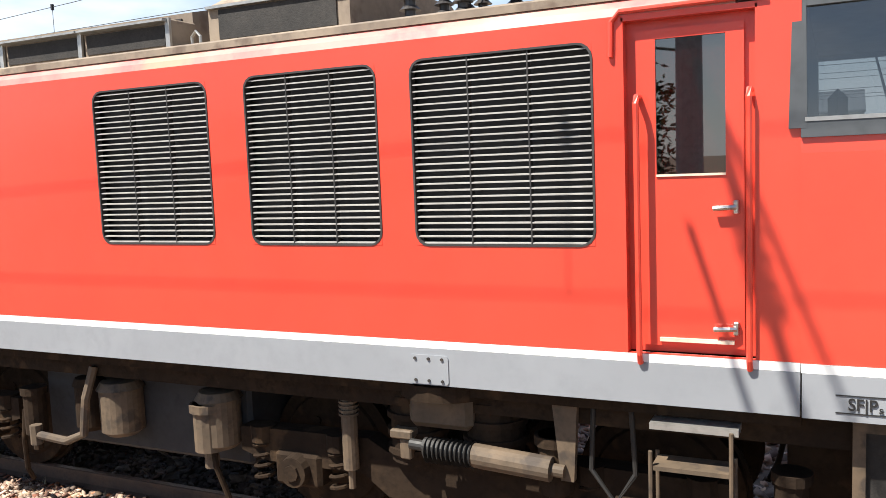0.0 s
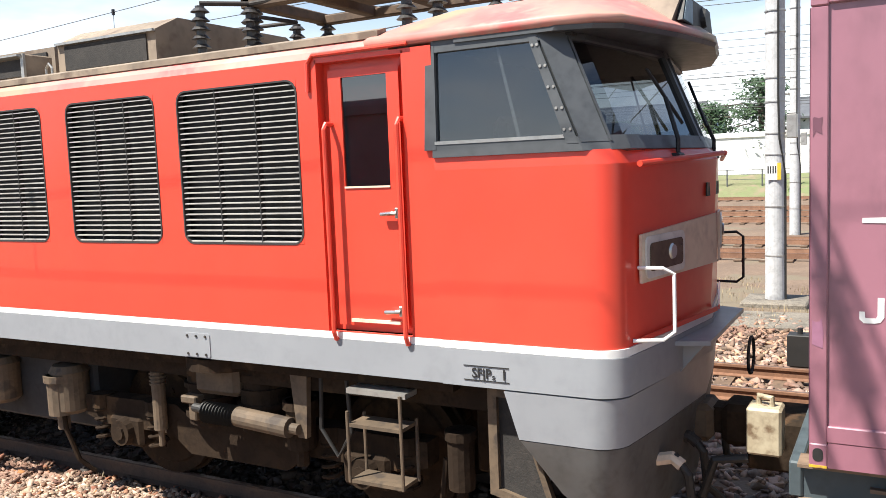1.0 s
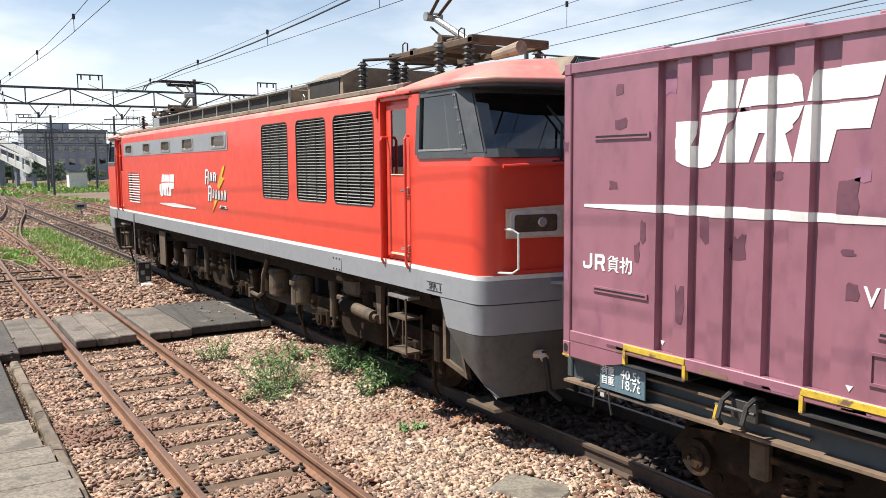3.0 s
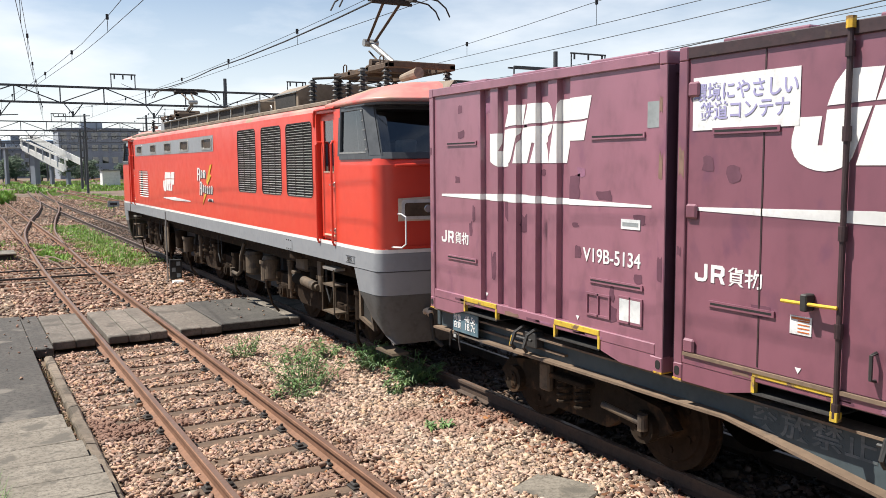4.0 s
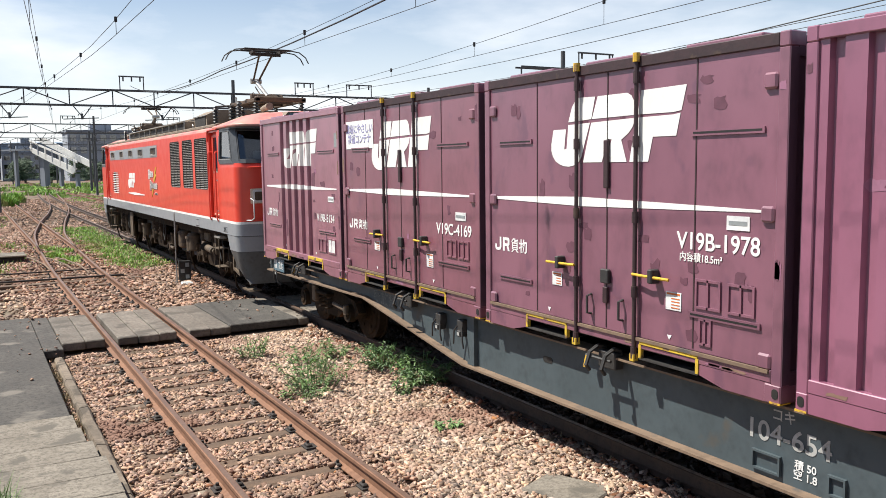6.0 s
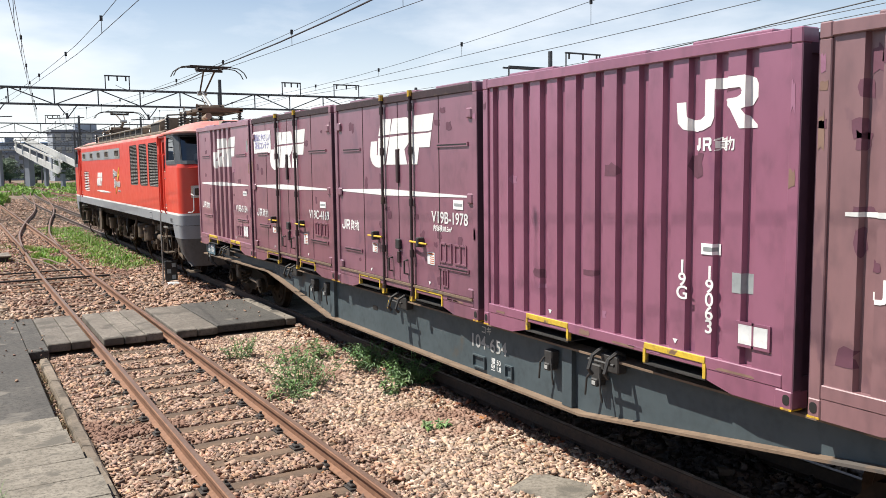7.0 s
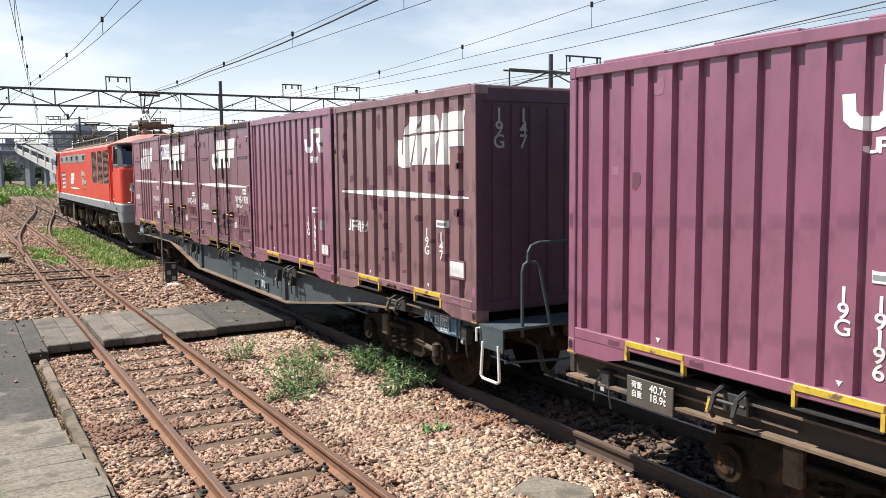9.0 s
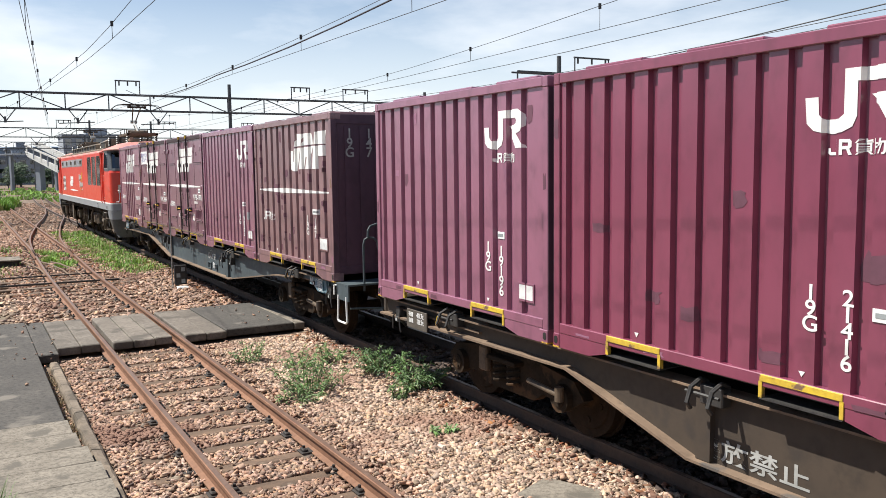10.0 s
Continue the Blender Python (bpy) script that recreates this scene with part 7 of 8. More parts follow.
# ---------------------------------------------------------------- plants
def blades(name, count, spots, height, width, mat, label, seed, category="grass"):
    """Grass blades bent over, spread round spots of (x, y, rx, ry)."""
    rng = np.random.default_rng(seed)
    V, F = [], []
    per = count // len(spots)
    for sx_, sy_, rx, ry in spots:
        a, r = rng.uniform(0, 6.283, per), np.sqrt(rng.uniform(0, 1, per))
        px, py = sx_ + rx * r * np.cos(a), sy_ + ry * r * np.sin(a)
        h = rng.uniform(height[0], height[1], per) * (1.1 - 0.6 * r)
        d, lean = rng.uniform(0, 6.283, per), rng.uniform(0.1, 0.7, per)
        for i in range(per):
            c, s = math.cos(d[i]), math.sin(d[i])
            w = width * (0.7 + 0.6 * (i % 7) / 6)
            k = len(V)
            z = GZ
            V += [(px[i] - s * w, py[i] + c * w, z), (px[i] + s * w, py[i] - c * w, z),
                  (px[i] + c * h[i] * lean[i] * 0.4 + s * w * 0.7, py[i] + s * h[i] * lean[i] * 0.4 - c * w * 0.7, z + h[i] * 0.62),
                  (px[i] + c * h[i] * lean[i] * 0.4 - s * w * 0.7, py[i] + s * h[i] * lean[i] * 0.4 + c * w * 0.7, z + h[i] * 0.62),
                  (px[i] + c * h[i] * lean[i], py[i] + s * h[i] * lean[i], z + h[i])]
            F += [(k, k + 1, k + 2, k + 3), (k + 3, k + 2, k + 4)]
    me = bpy.data.meshes.new(name)
    me.from_pydata(V, [], F)
    me.materials.append(mat)
    return tagged(new(name, me), label, category, "", "stuff")


gspots = [(4.30 + 0.5 * math.sin(k * 2.1), 25.0 + k * 0.62, 0.62, 0.9) for k in range(30)] + [(2.5 + 0.3 * math.sin(k * 1.9), 27.5 + k * 0.9, 0.35, 0.6) for k in range(7)]
blades("grass", 21000, gspots, (0.07, 0.26), 0.014, GRASS, "bright green summer grass between the tracks", 11)
gspots = [(random.uniform(-6, 1.2), random.uniform(44, 95), 1.6, 2.5) for k in range(34)] + [(random.uniform(8.2, 9.3), random.uniform(30, 110), 0.8, 2.5) for k in range(34)] + [(random.uniform(-3, 1.4), random.uniform(26, 44), 0.7, 1.2) for k in range(12)]
blades("grass", 16000, gspots + [(random.uniform(-3.5, 1.2), random.uniform(25, 60), 0.8, 1.6) for k in range(26)], (0.07, 0.24), 0.022, GRASS, "green weeds along the far tracks", 12)
gspots = [(random.uniform(-40, 60), random.uniform(100, 175), 6, 6) for k in range(60)] + [(random.uniform(7.5, 9), random.uniform(105, 170), 1, 6) for k in range(14)]
blades("grass", 14000, gspots, (0.2, 0.55), 0.12, GRASS, "distant green verge of the yard", 13)
blades("grass", 9000, [(63.2 + random.uniform(-1, 3), -2 + k * 1.1, 1.2, 1.2) for k in range(30)], (0.25, 0.9), 0.05, GRASS, "weedy green bank below the white wall", 14)
gspots = [(random.uniform(-14, 24), random.uniform(74, 150), 2.2, 4.0) for k in range(90)]
gspots = [g for g in gspots if abs(g[0] - float(branch_x(g[1]))) > 2.4 and abs(g[0] - XT) > 4.2]
blades("grass", 24000, gspots, (0.10, 0.32), 0.06, GRASS, "green weeds over the far tracks", 18)
blades("grass", 3500, [(2.4, 74, 1.0, 1.0), (1.0, 78, 1.4, 1.4), (3.4, 80, 0.8, 0.8)], (0.5, 1.2), 0.06, GRASS, "tall green weed bush beside the turnout", 19)
blades("dry_grass", 3000, [(random.uniform(1.0, 5.0), random.uniform(12.6, 13.6), 0.25, 0.15) for k in range(12)] + [(random.uniform(13, 20), random.uniform(0.5, 5), 0.8, 0.6) for k in range(24)] + [(5.1, 4 + k * 0.9, 0.12, 0.3) for k in range(8)], (0.05, 0.16), 0.005, STRAW, "dry straw-coloured grass on the ballast", 15)
blades("dry_grass", 4200, [(0.72 + 0.10 * (k % 3), 13.1 - k * 0.42, 0.13, 0.35) for k in range(20)], (0.05, 0.15), 0.005, STRAW, "dry stalks in the gutter", 16)
blades("grass", 900, [(0.02, 7.3, 0.16, 0.4), (-0.05, 6.9, 0.2, 0.4), (0.1, 6.3, 0.2, 0.3)], (0.30, 0.60), 0.006, LEAF2, "green tuft on the platform ramp", 17)


def weed(x, y, r, h, mat, seed, label, stems=14):
    """A leafy yard weed: thin stems with many narrow leaves."""
    rng = random.Random(seed)
    w = group_empty("weed", label, "weed", "weeds in the ballast")
    w.location = (x, y, GZ)
    st, lf = bmesh.new(), bmesh.new()
    for k in range(stems):
        a, q = rng.uniform(0, 6.283), r * math.sqrt(rng.uniform(0, 1))
        hh = h * rng.uniform(0.55, 1.0) * (1.0 - 0.35 * q / r)
        b = Vector((q * 0.5 * math.cos(a), q * 0.5 * math.sin(a), 0))
        t = Vector((q * 1.25 * math.cos(a), q * 1.25 * math.sin(a), hh))
        m = (b + t) / 2 + Vector((rng.uniform(-0.03, 0.03), rng.uniform(-0.03, 0.03), 0.04))
        add_tube(st, [b, m, t], 0.004, 4)
        for i in range(22):
            f = rng.uniform(0.12, 1.0)
            p = b.lerp(m, f * 2) if f < 0.5 else m.lerp(t, f * 2 - 1)
            d = Vector((rng.uniform(-1, 1), rng.uniform(-1, 1), rng.uniform(-0.25, 0.6))).normalized()
            side = d.cross(Vector((0, 0, 1))).normalized() * rng.uniform(0.007, 0.015)
            ln = rng.uniform(0.05, 0.11)
            tip = p + d * ln - Vector((0, 0, ln * 0.3))
            mid = p + d * ln * 0.5
            lf.faces.new([lf.verts.new(c) for c in (p, mid + side, tip, mid - side)])
    tagged(part("stem", st, LEAF2, w), kind="stuff")
    tagged(part("foliage", lf, mat, w), kind="stuff")


weed(3.70, 9.95, 0.44, 0.62, LEAF2, 1, "dusty green weed clump growing in the ballast", 34)
weed(3.42, 9.50, 0.26, 0.36, LEAF2, 2, "dusty green weed clump growing in the ballast", 12)
weed(3.55, 12.0, 0.28, 0.46, LEAF2, 3, "small dusty weed near the crossing", 14)
weed(4.93, 10.40, 0.40, 0.50, LEAF, 4, "dark green leafy weed beside the train's rail", 40)
weed(5.00, 9.45, 0.42, 0.50, LEAF, 5, "dark green leafy weed beside the train's rail", 44)
weed(4.55, 11.4, 0.28, 0.40, LEAF2, 6, "small dusty weed in the ballast", 14)
weed(4.55, 9.05, 0.18, 0.34, LEAF2, 7, "thin dusty weed in the ballast", 9)
weed(4.30, 7.55, 0.14, 0.16, LEAF2, 8, "low sparse weed in the ballast", 7)
weed(4.05, 11.3, 0.25, 0.40, LEAF2, 9, "small dusty weed in the ballast", 12)

# ---------------------------------------------------------------- marker post by the near track
mk = group_empty("marker_post", "thin white post with a small black box on a stone foot", "marker post")
mk.location = (4.33, 20.9, GZ)
part("post", tube([(0, 0, 0), (0, 0, 1.78)], 0.017), ALU, mk)
bx = part("signal_box", box(0.05, 0.33, -0.06, 0.06, 0.12, 0.60, 0.01), BLACK, mk)
for i in range(2):
    for j in range(3):
        part("lens", box(0.085 + i * 0.115, 0.175 + i * 0.115, -0.066, -0.06, 0.16 + j * 0.145, 0.26 + j * 0.145), CABGREY if (i + j) % 2 else IRON, bx)
part("foot", box(0.02, 0.36, -0.34, -0.06, -0.02, 0.10, 0.05), SIGNW, mk, "white painted stone foot")
km = group_empty("distance_sign", "small grey distance sign between the tracks", "sign")
km.location = (8.3, 55, GZ)
part("stake", box(-0.03, 0.03, -0.03, 0.03, 0, 0.6), CONC, km)
part("board", box(-0.35, 0.35, -0.03, 0.0, 0.4, 0.75, 0.01), CABGREY, km)
part("bars", box(-0.2, 0.2, -0.036, -0.031, 0.5, 0.65), IRON, km)


# ---------------------------------------------------------------- overhead line
def bar(bm, a, b, r):
    add_cyl(bm, a, b, r, seg=6)


def gantry(y, x0, x1, poles, hoops, top=7.46, low=6.5, step=2.45, hangers=()):
    g = group_empty("catenary_gantry", "dark steel lattice gantry carrying the overhead wires", "gantry", "catenary gantries")
    bm = bmesh.new()
    for z in (top, low):
        add_box(bm, x0, x1, y - 0.05, y + 0.05, z - 0.05, z + 0.05)
        add_box(bm, x0, x1, y + 0.45, y + 0.53, z - 0.04, z + 0.04)
    part("chord", bm, TRUSS, g)
    n = int((x1 - x0) / step)
    bm = bmesh.new()
    for k in range(n + 1):
        x = x0 + k * step
        bar(bm, (x, y, low), (x, y, top), 0.04)
        if k < n:
            bar(bm, (x, y, top) if k % 2 else (x, y, low), (x + step, y, low) if k % 2 else (x + step, y, top), 0.035)
    part("lattice", bm, TRUSS, g)
    for x in poles:
        part("pole", cyl((x, y + 0.25, GZ), (x, y + 0.25, top + 0.9), 0.13, 0.11, 12), TRUSS, g)
    for a, b in hoops:
        bm = bmesh.new()
        for x in (a, b):
            bar(bm, (x, y, top), (x, y, top + 0.85), 0.035)
        bar(bm, (a - 0.05, y, top + 0.85), (b + 0.05, y, top + 0.85), 0.045)
        hp = part("hoop", bm, TRUSS, g)
        for x in (a + 0.2, (a + b) / 2, b - 0.2):
            part("insulator", cyl((x, y, top + 0.55), (x, y, top + 0.83), 0.05, seg=6), PORC, hp)
    for x in hangers:
        bm = bmesh.new()
        bar(bm, (x - 0.55, y, low), (x, y, low - 0.75), 0.03)
        bar(bm, (x + 0.55, y, low), (x, y, low - 0.75), 0.03)
        bar(bm, (x - 1.1, y, low - 0.85), (x + 0.9, y, low - 0.75), 0.03)
        add_cyl(bm, (x - 0.05, y, low - 0.85), (x - 0.05, y, low - 0.5), 0.07, seg=8)
        part("registration_arm", bm, TRUSS, g)
    return g


gantry(55, -14, 30.5, (15.6, -13.5, 30.3), ((8.5, 9.9), (19.8, 21.1), (23.6, 25.5)), hangers=(2.4, 6.3, 11.0))
gantry(98, -16, 46, (12.3, 18.7, -15.5), ((9.0, 10.4), (20, 21.4), (29, 30.4)), hangers=(3.0, 7.0, 12.0))
gantry(142, -20, 60, (17.5, 35, -19), ((12, 13.4), (26, 27.4)), hangers=(8.0,))
gantry(190, -30, 70, (24, 52, -28, 8), ((20, 21.5),), hangers=(10.0,))
gantry(33.5, 23.5, 42, (26.2, 41.5), ((27.0, 29.2),), top=7.3, low=6.4)


def wire(name, pts, r, label):
    w = tube(pts, r, 5)
    return setting(part(name, w, WIREM, None), label, "overhead wire")


def catenary(fx, y0, y1, span, off, zc=5.27, zm=6.25, sag=0.55):
    """A contact wire under a sagging messenger, with droppers."""
    ct = setting(new("catenary"), "dark contact wire hung below a sagging messenger wire", "overhead wire")
    ys = np.arange(y0, y1 + 0.1, 3.0)
    part("contact_wire", tube([(fx(y), y, zc) for y in ys], 0.006, 5), WIREM, ct)
    def mz(y):
        k = ((y - off) / span) % 1
        return zm - sag * 4 * k * (1 - k)
    part("messenger_wire", tube([(fx(y), y, mz(y)) for y in ys], 0.006, 5), WIREM, ct)
    bm = bmesh.new()
    for y in np.arange(y0 + 2.5, y1, 5.0):
        add_cyl(bm, (fx(y), y, zc), (fx(y), y, mz(y)), 0.006, seg=4)
        add_cyl(bm, (fx(y), y, mz(y) - 0.05), (fx(y), y, mz(y) + 0.05), 0.03, seg=6)
    part("droppers", bm, WIREM, ct)


catenary(lambda y: 2.69 if y < 20 else max(1.47, 2.69 - 0.035 * (y - 20)), -30, 190, 53.2, 55, 5.27, 6.22, 0.8)
catenary(lambda y: 6.85 - 0.017 * min(y, 30), -30, 190, 53.2, 55, 5.27, 6.22, 0.8)
catenary(lambda y: 0.9 + 0.0917 * (y - 14.4), -20, 56, 43, 55, 5.3, 6.2)
catenary(lambda y: 10.15 + 0.042 * max(-5, min(y, 23)), -30, 190, 53.2, 55, 5.27, 6.22, 0.8)
catenary(lambda y: 24.8, -30, 190, 43, 55)
catenary(lambda y: 28.7, -30, 190, 43, 33)
wire("feeder_wire", [(6.44 + max(0, y - 24) * 0.083, y, 5.37 + 0.0021 * (y - 21) ** 2) for y in range(-15, 57, 3)], 0.017, "thick black feeder cable over the train")
for i, (x, z) in enumerate(((20.4, 7.38), (24.2, 7.35), (25.2, 7.35), (28.1, 7.7))):
    wire("feeder_wire", [(x, y, z - 1.0 * 4 * ((y - 12) / 43 % 1) * (1 - (y - 12) / 43 % 1) * 0.35) for y in range(-40, 190, 5)], 0.012, "thin feeder wire over the yard")
wire("feeder_wire", [(14.0, y, 4.78 + 0.00118 * (y - 32) ** 2) for y in range(-20, 61, 4)], 0.012, "black sagging cable beyond the train")
# wires seen beyond the cab, over the far tracks
for x, z in ((38, 6.3), (38, 5.3), (42, 6.3), (42, 5.3), (46.6, 6.4), (46.6, 5.4), (50, 8.6), (50, 7.6), (60, 10.2), (60, 11.2)):
    wire("yard_wire", [(x, -60, z), (x, 0, z - 0.2), (x, 40, z), (x, 120, z)], 0.014, "thin overhead wire over the far yard tracks")


# a catenary bracket over the near track, beside the eye
br = group_empty("catenary_bracket", "grey tube bracket with insulator over the near track", "bracket")
br.location = (0, 1.7, 0)
part("pole", cyl((-2.0, 0, GZ), (-2.0, 0, 8.6), 0.18, 0.15, 16), POLEM, br)
part("arm", tube([(-2.0, 0, 4.2), (2.95, 0, 6.18)], 0.036), ALU, br)
part("steady_tube", tube([(0.9, 0.05, 5.05), (2.9, 0.05, 5.35)], 0.022), ALU, br)
part("tie", tube([(-2.0, 0, 7.4), (2.9, 0, 6.2)], 0.02), ALU, br)
bm = bmesh.new()
for k in range(5):
    c = Vector((2.30 + k * 0.06, 0, 5.92 + k * 0.024))
    add_cyl(bm, c, c + Vector((0.04, 0, 0.016)), 0.095, 0.07, 12)
part("insulator", bm, PORC, br)


def concrete_pole(x, y, h, r, tag=True):
    p = group_empty("concrete_pole", "pale spun-concrete catenary pole with bands and a cable", "pole", "concrete poles")
    p.location = (x, y, GZ)
    part("shaft", cyl((0, 0, 0), (0, 0, h), r, r * 0.86, 24), POLEM, p, smooth=False)
    bm = bmesh.new()
    for z in (0.95, 1.9, 2.9, 3.3, 3.9, 4.35, 5.2, 5.6, 6.6, 8.0):
        add_cyl(bm, (0, 0, z - 0.012), (0, 0, z + 0.012), r * 1.02, seg=24)
    part("band", bm, ALU, p)
    part("cable", tube([(-r * 0.9, -r * 0.4, h), (-r * 1.0, -r * 0.4, 4.0), (-r * 0.9, -r * 0.5, 3.2), (-r * 0.3, -r * 1.0, 2.5), (-r * 0.3, -r * 1.02, 0.0)], 0.02, 6), BLACK, p)
    if tag:
        tg = part("number_tag", box(-r * 1.02 - 0.012, -r * 1.02, -0.13, 0.13, 2.42, 2.74), SIGNW, p)
        part("tag_stripe", box(-r * 1.02 - 0.016, -r * 1.02 - 0.012, -0.13, -0.06, 2.42, 2.74), YELLOW, tg)
        bars = bmesh.new()
        for k in range(4):
            add_box(bars, -r * 1.02 - 0.015, -r * 1.02 - 0.012, 0.09 - k * 0.045, 0.115 - k * 0.045, 2.54, 2.68)
        part("tag_bars", bars, BLACK, tg)
    part("meter_box", box(-0.1, 0.12, -r - 0.2, -r - 0.02, 3.2, 3.65, 0.01), ALU, p)
    return p


concrete_pole(17.2, 2.12, 11.0, 0.19)
concrete_pole(32.3, 3.32, 11.0, 0.185, False)
part("pole_footing", box(16.6, 17.8, 1.5, 2.7, -0.25, -0.12, 0.03), CONC, bpy.data.objects["concrete_pole"]).location = (-17.2, -2.12, -GZ)
wk = setting(new("walkway"), "pale concrete walkway slabs between the yard tracks", "walkway")
for k in range(9):
    part("slab", box(14.4, 15.9, -3 + k * 1.2, -3 + k * 1.2 + 1.19, -0.25, -0.15 + random.uniform(-0.008, 0.008), 0.01), CONC, wk)
ds = group_empty("dwarf_signal", "small black box on a short post in the ballast", "signal")
ds.location = (11.75, 1.12, GZ)
part("case", box(-0.14, 0.14, -0.17, 0.17, 0.10, 0.52, 0.01), BLACK, ds)
part("post", box(-0.05, 0.05, -0.05, 0.05, 0.0, 0.10), IRON, ds)
part("vent", cyl((0, 0.02, 0.52), (0, 0.02, 0.60), 0.035), BLACK, ds)

# ---------------------------------------------------------------- beyond the yard: bank, wall, houses, tree
bm = prism([(61, GZ), (63.5, 0.7), (66, 1.25), (90, 1.3), (90, GZ)], -60, 90, "y")
setting(part("bank", bm, BANKM, None), "grassy bank at the edge of the yard", "bank")
wl_ = setting(new("wall_white"), "long white yard wall with a pale coping", "wall")
for k in range(24):
    part("wall_panel", box(68, 68.2, -50 + k * 5, -50 + k * 5 + 4.97, 1.2, 4.1), WALLW, wl_)
part("coping", box(67.9, 68.4, -50, 70, 4.1, 4.5, 0.03), WALLW, wl_)
fc = group_empty("fence", "thin wire fence along the bank", "fence")
for k in range(26):
    part("post", box(63.0, 63.08, -25 + k * 2.4, -25 + k * 2.4 + 0.08, 0.4, 1.75), TRUSS, fc)
for z in (1.0, 1.35, 1.68):
    part("rail", box(63.02, 63.05, -25, 36, z, z + 0.03), TRUSS, fc)


def house(x, y, w, d, h, ridge, wall_mat, label):
    hs = group_empty("house", label, "house", "houses behind the wall")
    hs.location = (x, y, 1.2)
    part("wall", box(0, d, -w / 2, w / 2, 0, h), wall_mat, hs)
    rf = part("roof", prism([(-0.6, h - 0.1), (d / 2, h + ridge), (d + 0.6, h - 0.1), (d + 0.6, h - 0.25), (-0.6, h - 0.25)], -w / 2 - 0.5, w / 2 + 0.5, "y"), ROOFT, hs)
    part("ridge", box(d / 2 - 0.15, d / 2 + 0.15, -w / 2 - 0.5, w / 2 + 0.5, h + ridge - 0.05, h + ridge + 0.12), ROOFT, rf)
    for k in range(2):
        yy = -w / 4 + k * w / 2
        wd = part("window", box(-0.05, 0.0, yy - 0.8, yy + 0.8, h - 2.0, h - 0.8), SIGNW, hs)
        part("pane", box(-0.07, -0.05, yy - 0.7, yy + 0.7, h - 1.9, h - 0.9), DARKGLASS, wd)


house(74, 3.0, 9, 8, 4.6, 1.6, WALLW, "pale house with a grey tiled roof behind the wall")
house(80, 22, 10, 8, 5.0, 1.8, STUCCO, "cream house with a grey tiled roof")
house(73, 27, 8, 7, 3.6, 1.4, STUCCO, "low cream house with a dark roof")
house(78, -14, 9, 8, 5.2, 1.6, WALLW, "pale house with a grey tiled roof behind the wall")


def tree(x, y, z, h, spread, label, seed, mat=None):
    t = group_empty("tree", label, "tree", "trees")
    t.location = (x, y, z)
    rng = random.Random(seed)
    tk = bmesh.new()
    add_tube(tk, [(0, 0, 0), (0.1, 0.05, h * 0.4), (-0.05, 0.1, h * 0.8), (0, 0, h * 0.96)], 0.22)
    for k in range(9):
        a, q = k * 2.4, 0.25 + 0.07 * k
        add_tube(tk, [(0, 0, h * q), (spread * 0.4 * math.cos(a), spread * 0.4 * math.sin(a), h * (q + 0.08)), (spread * 0.8 * math.cos(a), spread * 0.8 * math.sin(a), h * (q + 0.06))], 0.06, 5)
    part("trunk", tk, BARK, t)
    cr = bmesh.new()
    for k in range(46):
        q = rng.uniform(0.25, 1.0)
        rr = spread * (1.08 - q) ** 0.6 * rng.uniform(0.3, 1.0)
        a = rng.uniform(0, 6.283)
        c = Vector((rr * math.cos(a), rr * math.sin(a), h * q))
        for i in range(70):
            d = Vector((rng.gauss(0, 0.55), rng.gauss(0, 0.55), rng.gauss(0, 0.22)))
            e = Vector((rng.uniform(-1, 1), rng.uniform(-1, 1), rng.uniform(-0.4, 0.6))).normalized() * rng.uniform(0.12, 0.25)
            s = e.orthogonal().normalized() * 0.07
            p = c + d
            cr.faces.new([cr.verts.new(v) for v in (p - e, p + s, p + e, p - s)])
    part("crown", cr, mat or TREEL, t)


tree(71.5, 9.8, 1.2, 7.6, 3.6, "dark green pine with layered boughs behind the wall", 21)
tree(76, 14.5, 1.2, 6.0, 3.0, "dark green garden tree behind the wall", 22)
tree(72, 21.5, 1.2, 4.6, 2.2, "small garden tree beside a house", 23)

# parked van on the road by the wall
van = group_empty("van", "white parked van beside the white wall", "van")
van.location = (66.6, -0.5, 1.25)
part("body", prism([(-2.3, 0.35), (2.2, 0.35), (2.2, 1.85), (-0.9, 1.85), (-1.6, 1.2), (-2.3, 1.0)], -0.8, 0.8), SIGNW, van)
part("window_band", prism([(-1.5, 1.2), (2.0, 1.2), (2.0, 1.7), (-0.95, 1.7)], -0.82, -0.805), DARKGLASS, van)
for yy in (-1.45, 1.45):
    wv = part("wheel", cyl((-0.84, yy, 0.32), (-0.6, yy, 0.32), 0.32, seg=18), BLACK, van)
    part("rim", cyl((-0.86, yy, 0.32), (-0.84, yy, 0.32), 0.19, seg=14), ALU, wv)

# ---------------------------------------------------------------- far end of the yard
fb = group_empty("footbridge", "white covered footbridge stair sloping down to the yard", "footbridge")
fb.location = (9.0, 150, 0)
fb.rotation_euler = (0, 0, radians(-60))
part("parapet", prism([(-0.2, 6.35), (0.5, 5.35), (10.4, 1.85), (11.4, 2.75)], 0, 0.15, "y"), WALLW, fb)
part("handrail", prism([(-0.2, 7.40), (0.0, 7.05), (11.6, 3.55), (11.6, 3.90)], 0, 0.12, "y"), WALLW, fb)
part("canopy_edge", prism([(0.0, 7.80), (2.6, 7.70), (14.0, 3.75), (13.6, 2.85), (1.6, 6.95)], 0.8, 0.95, "y"), WALLW, fb)
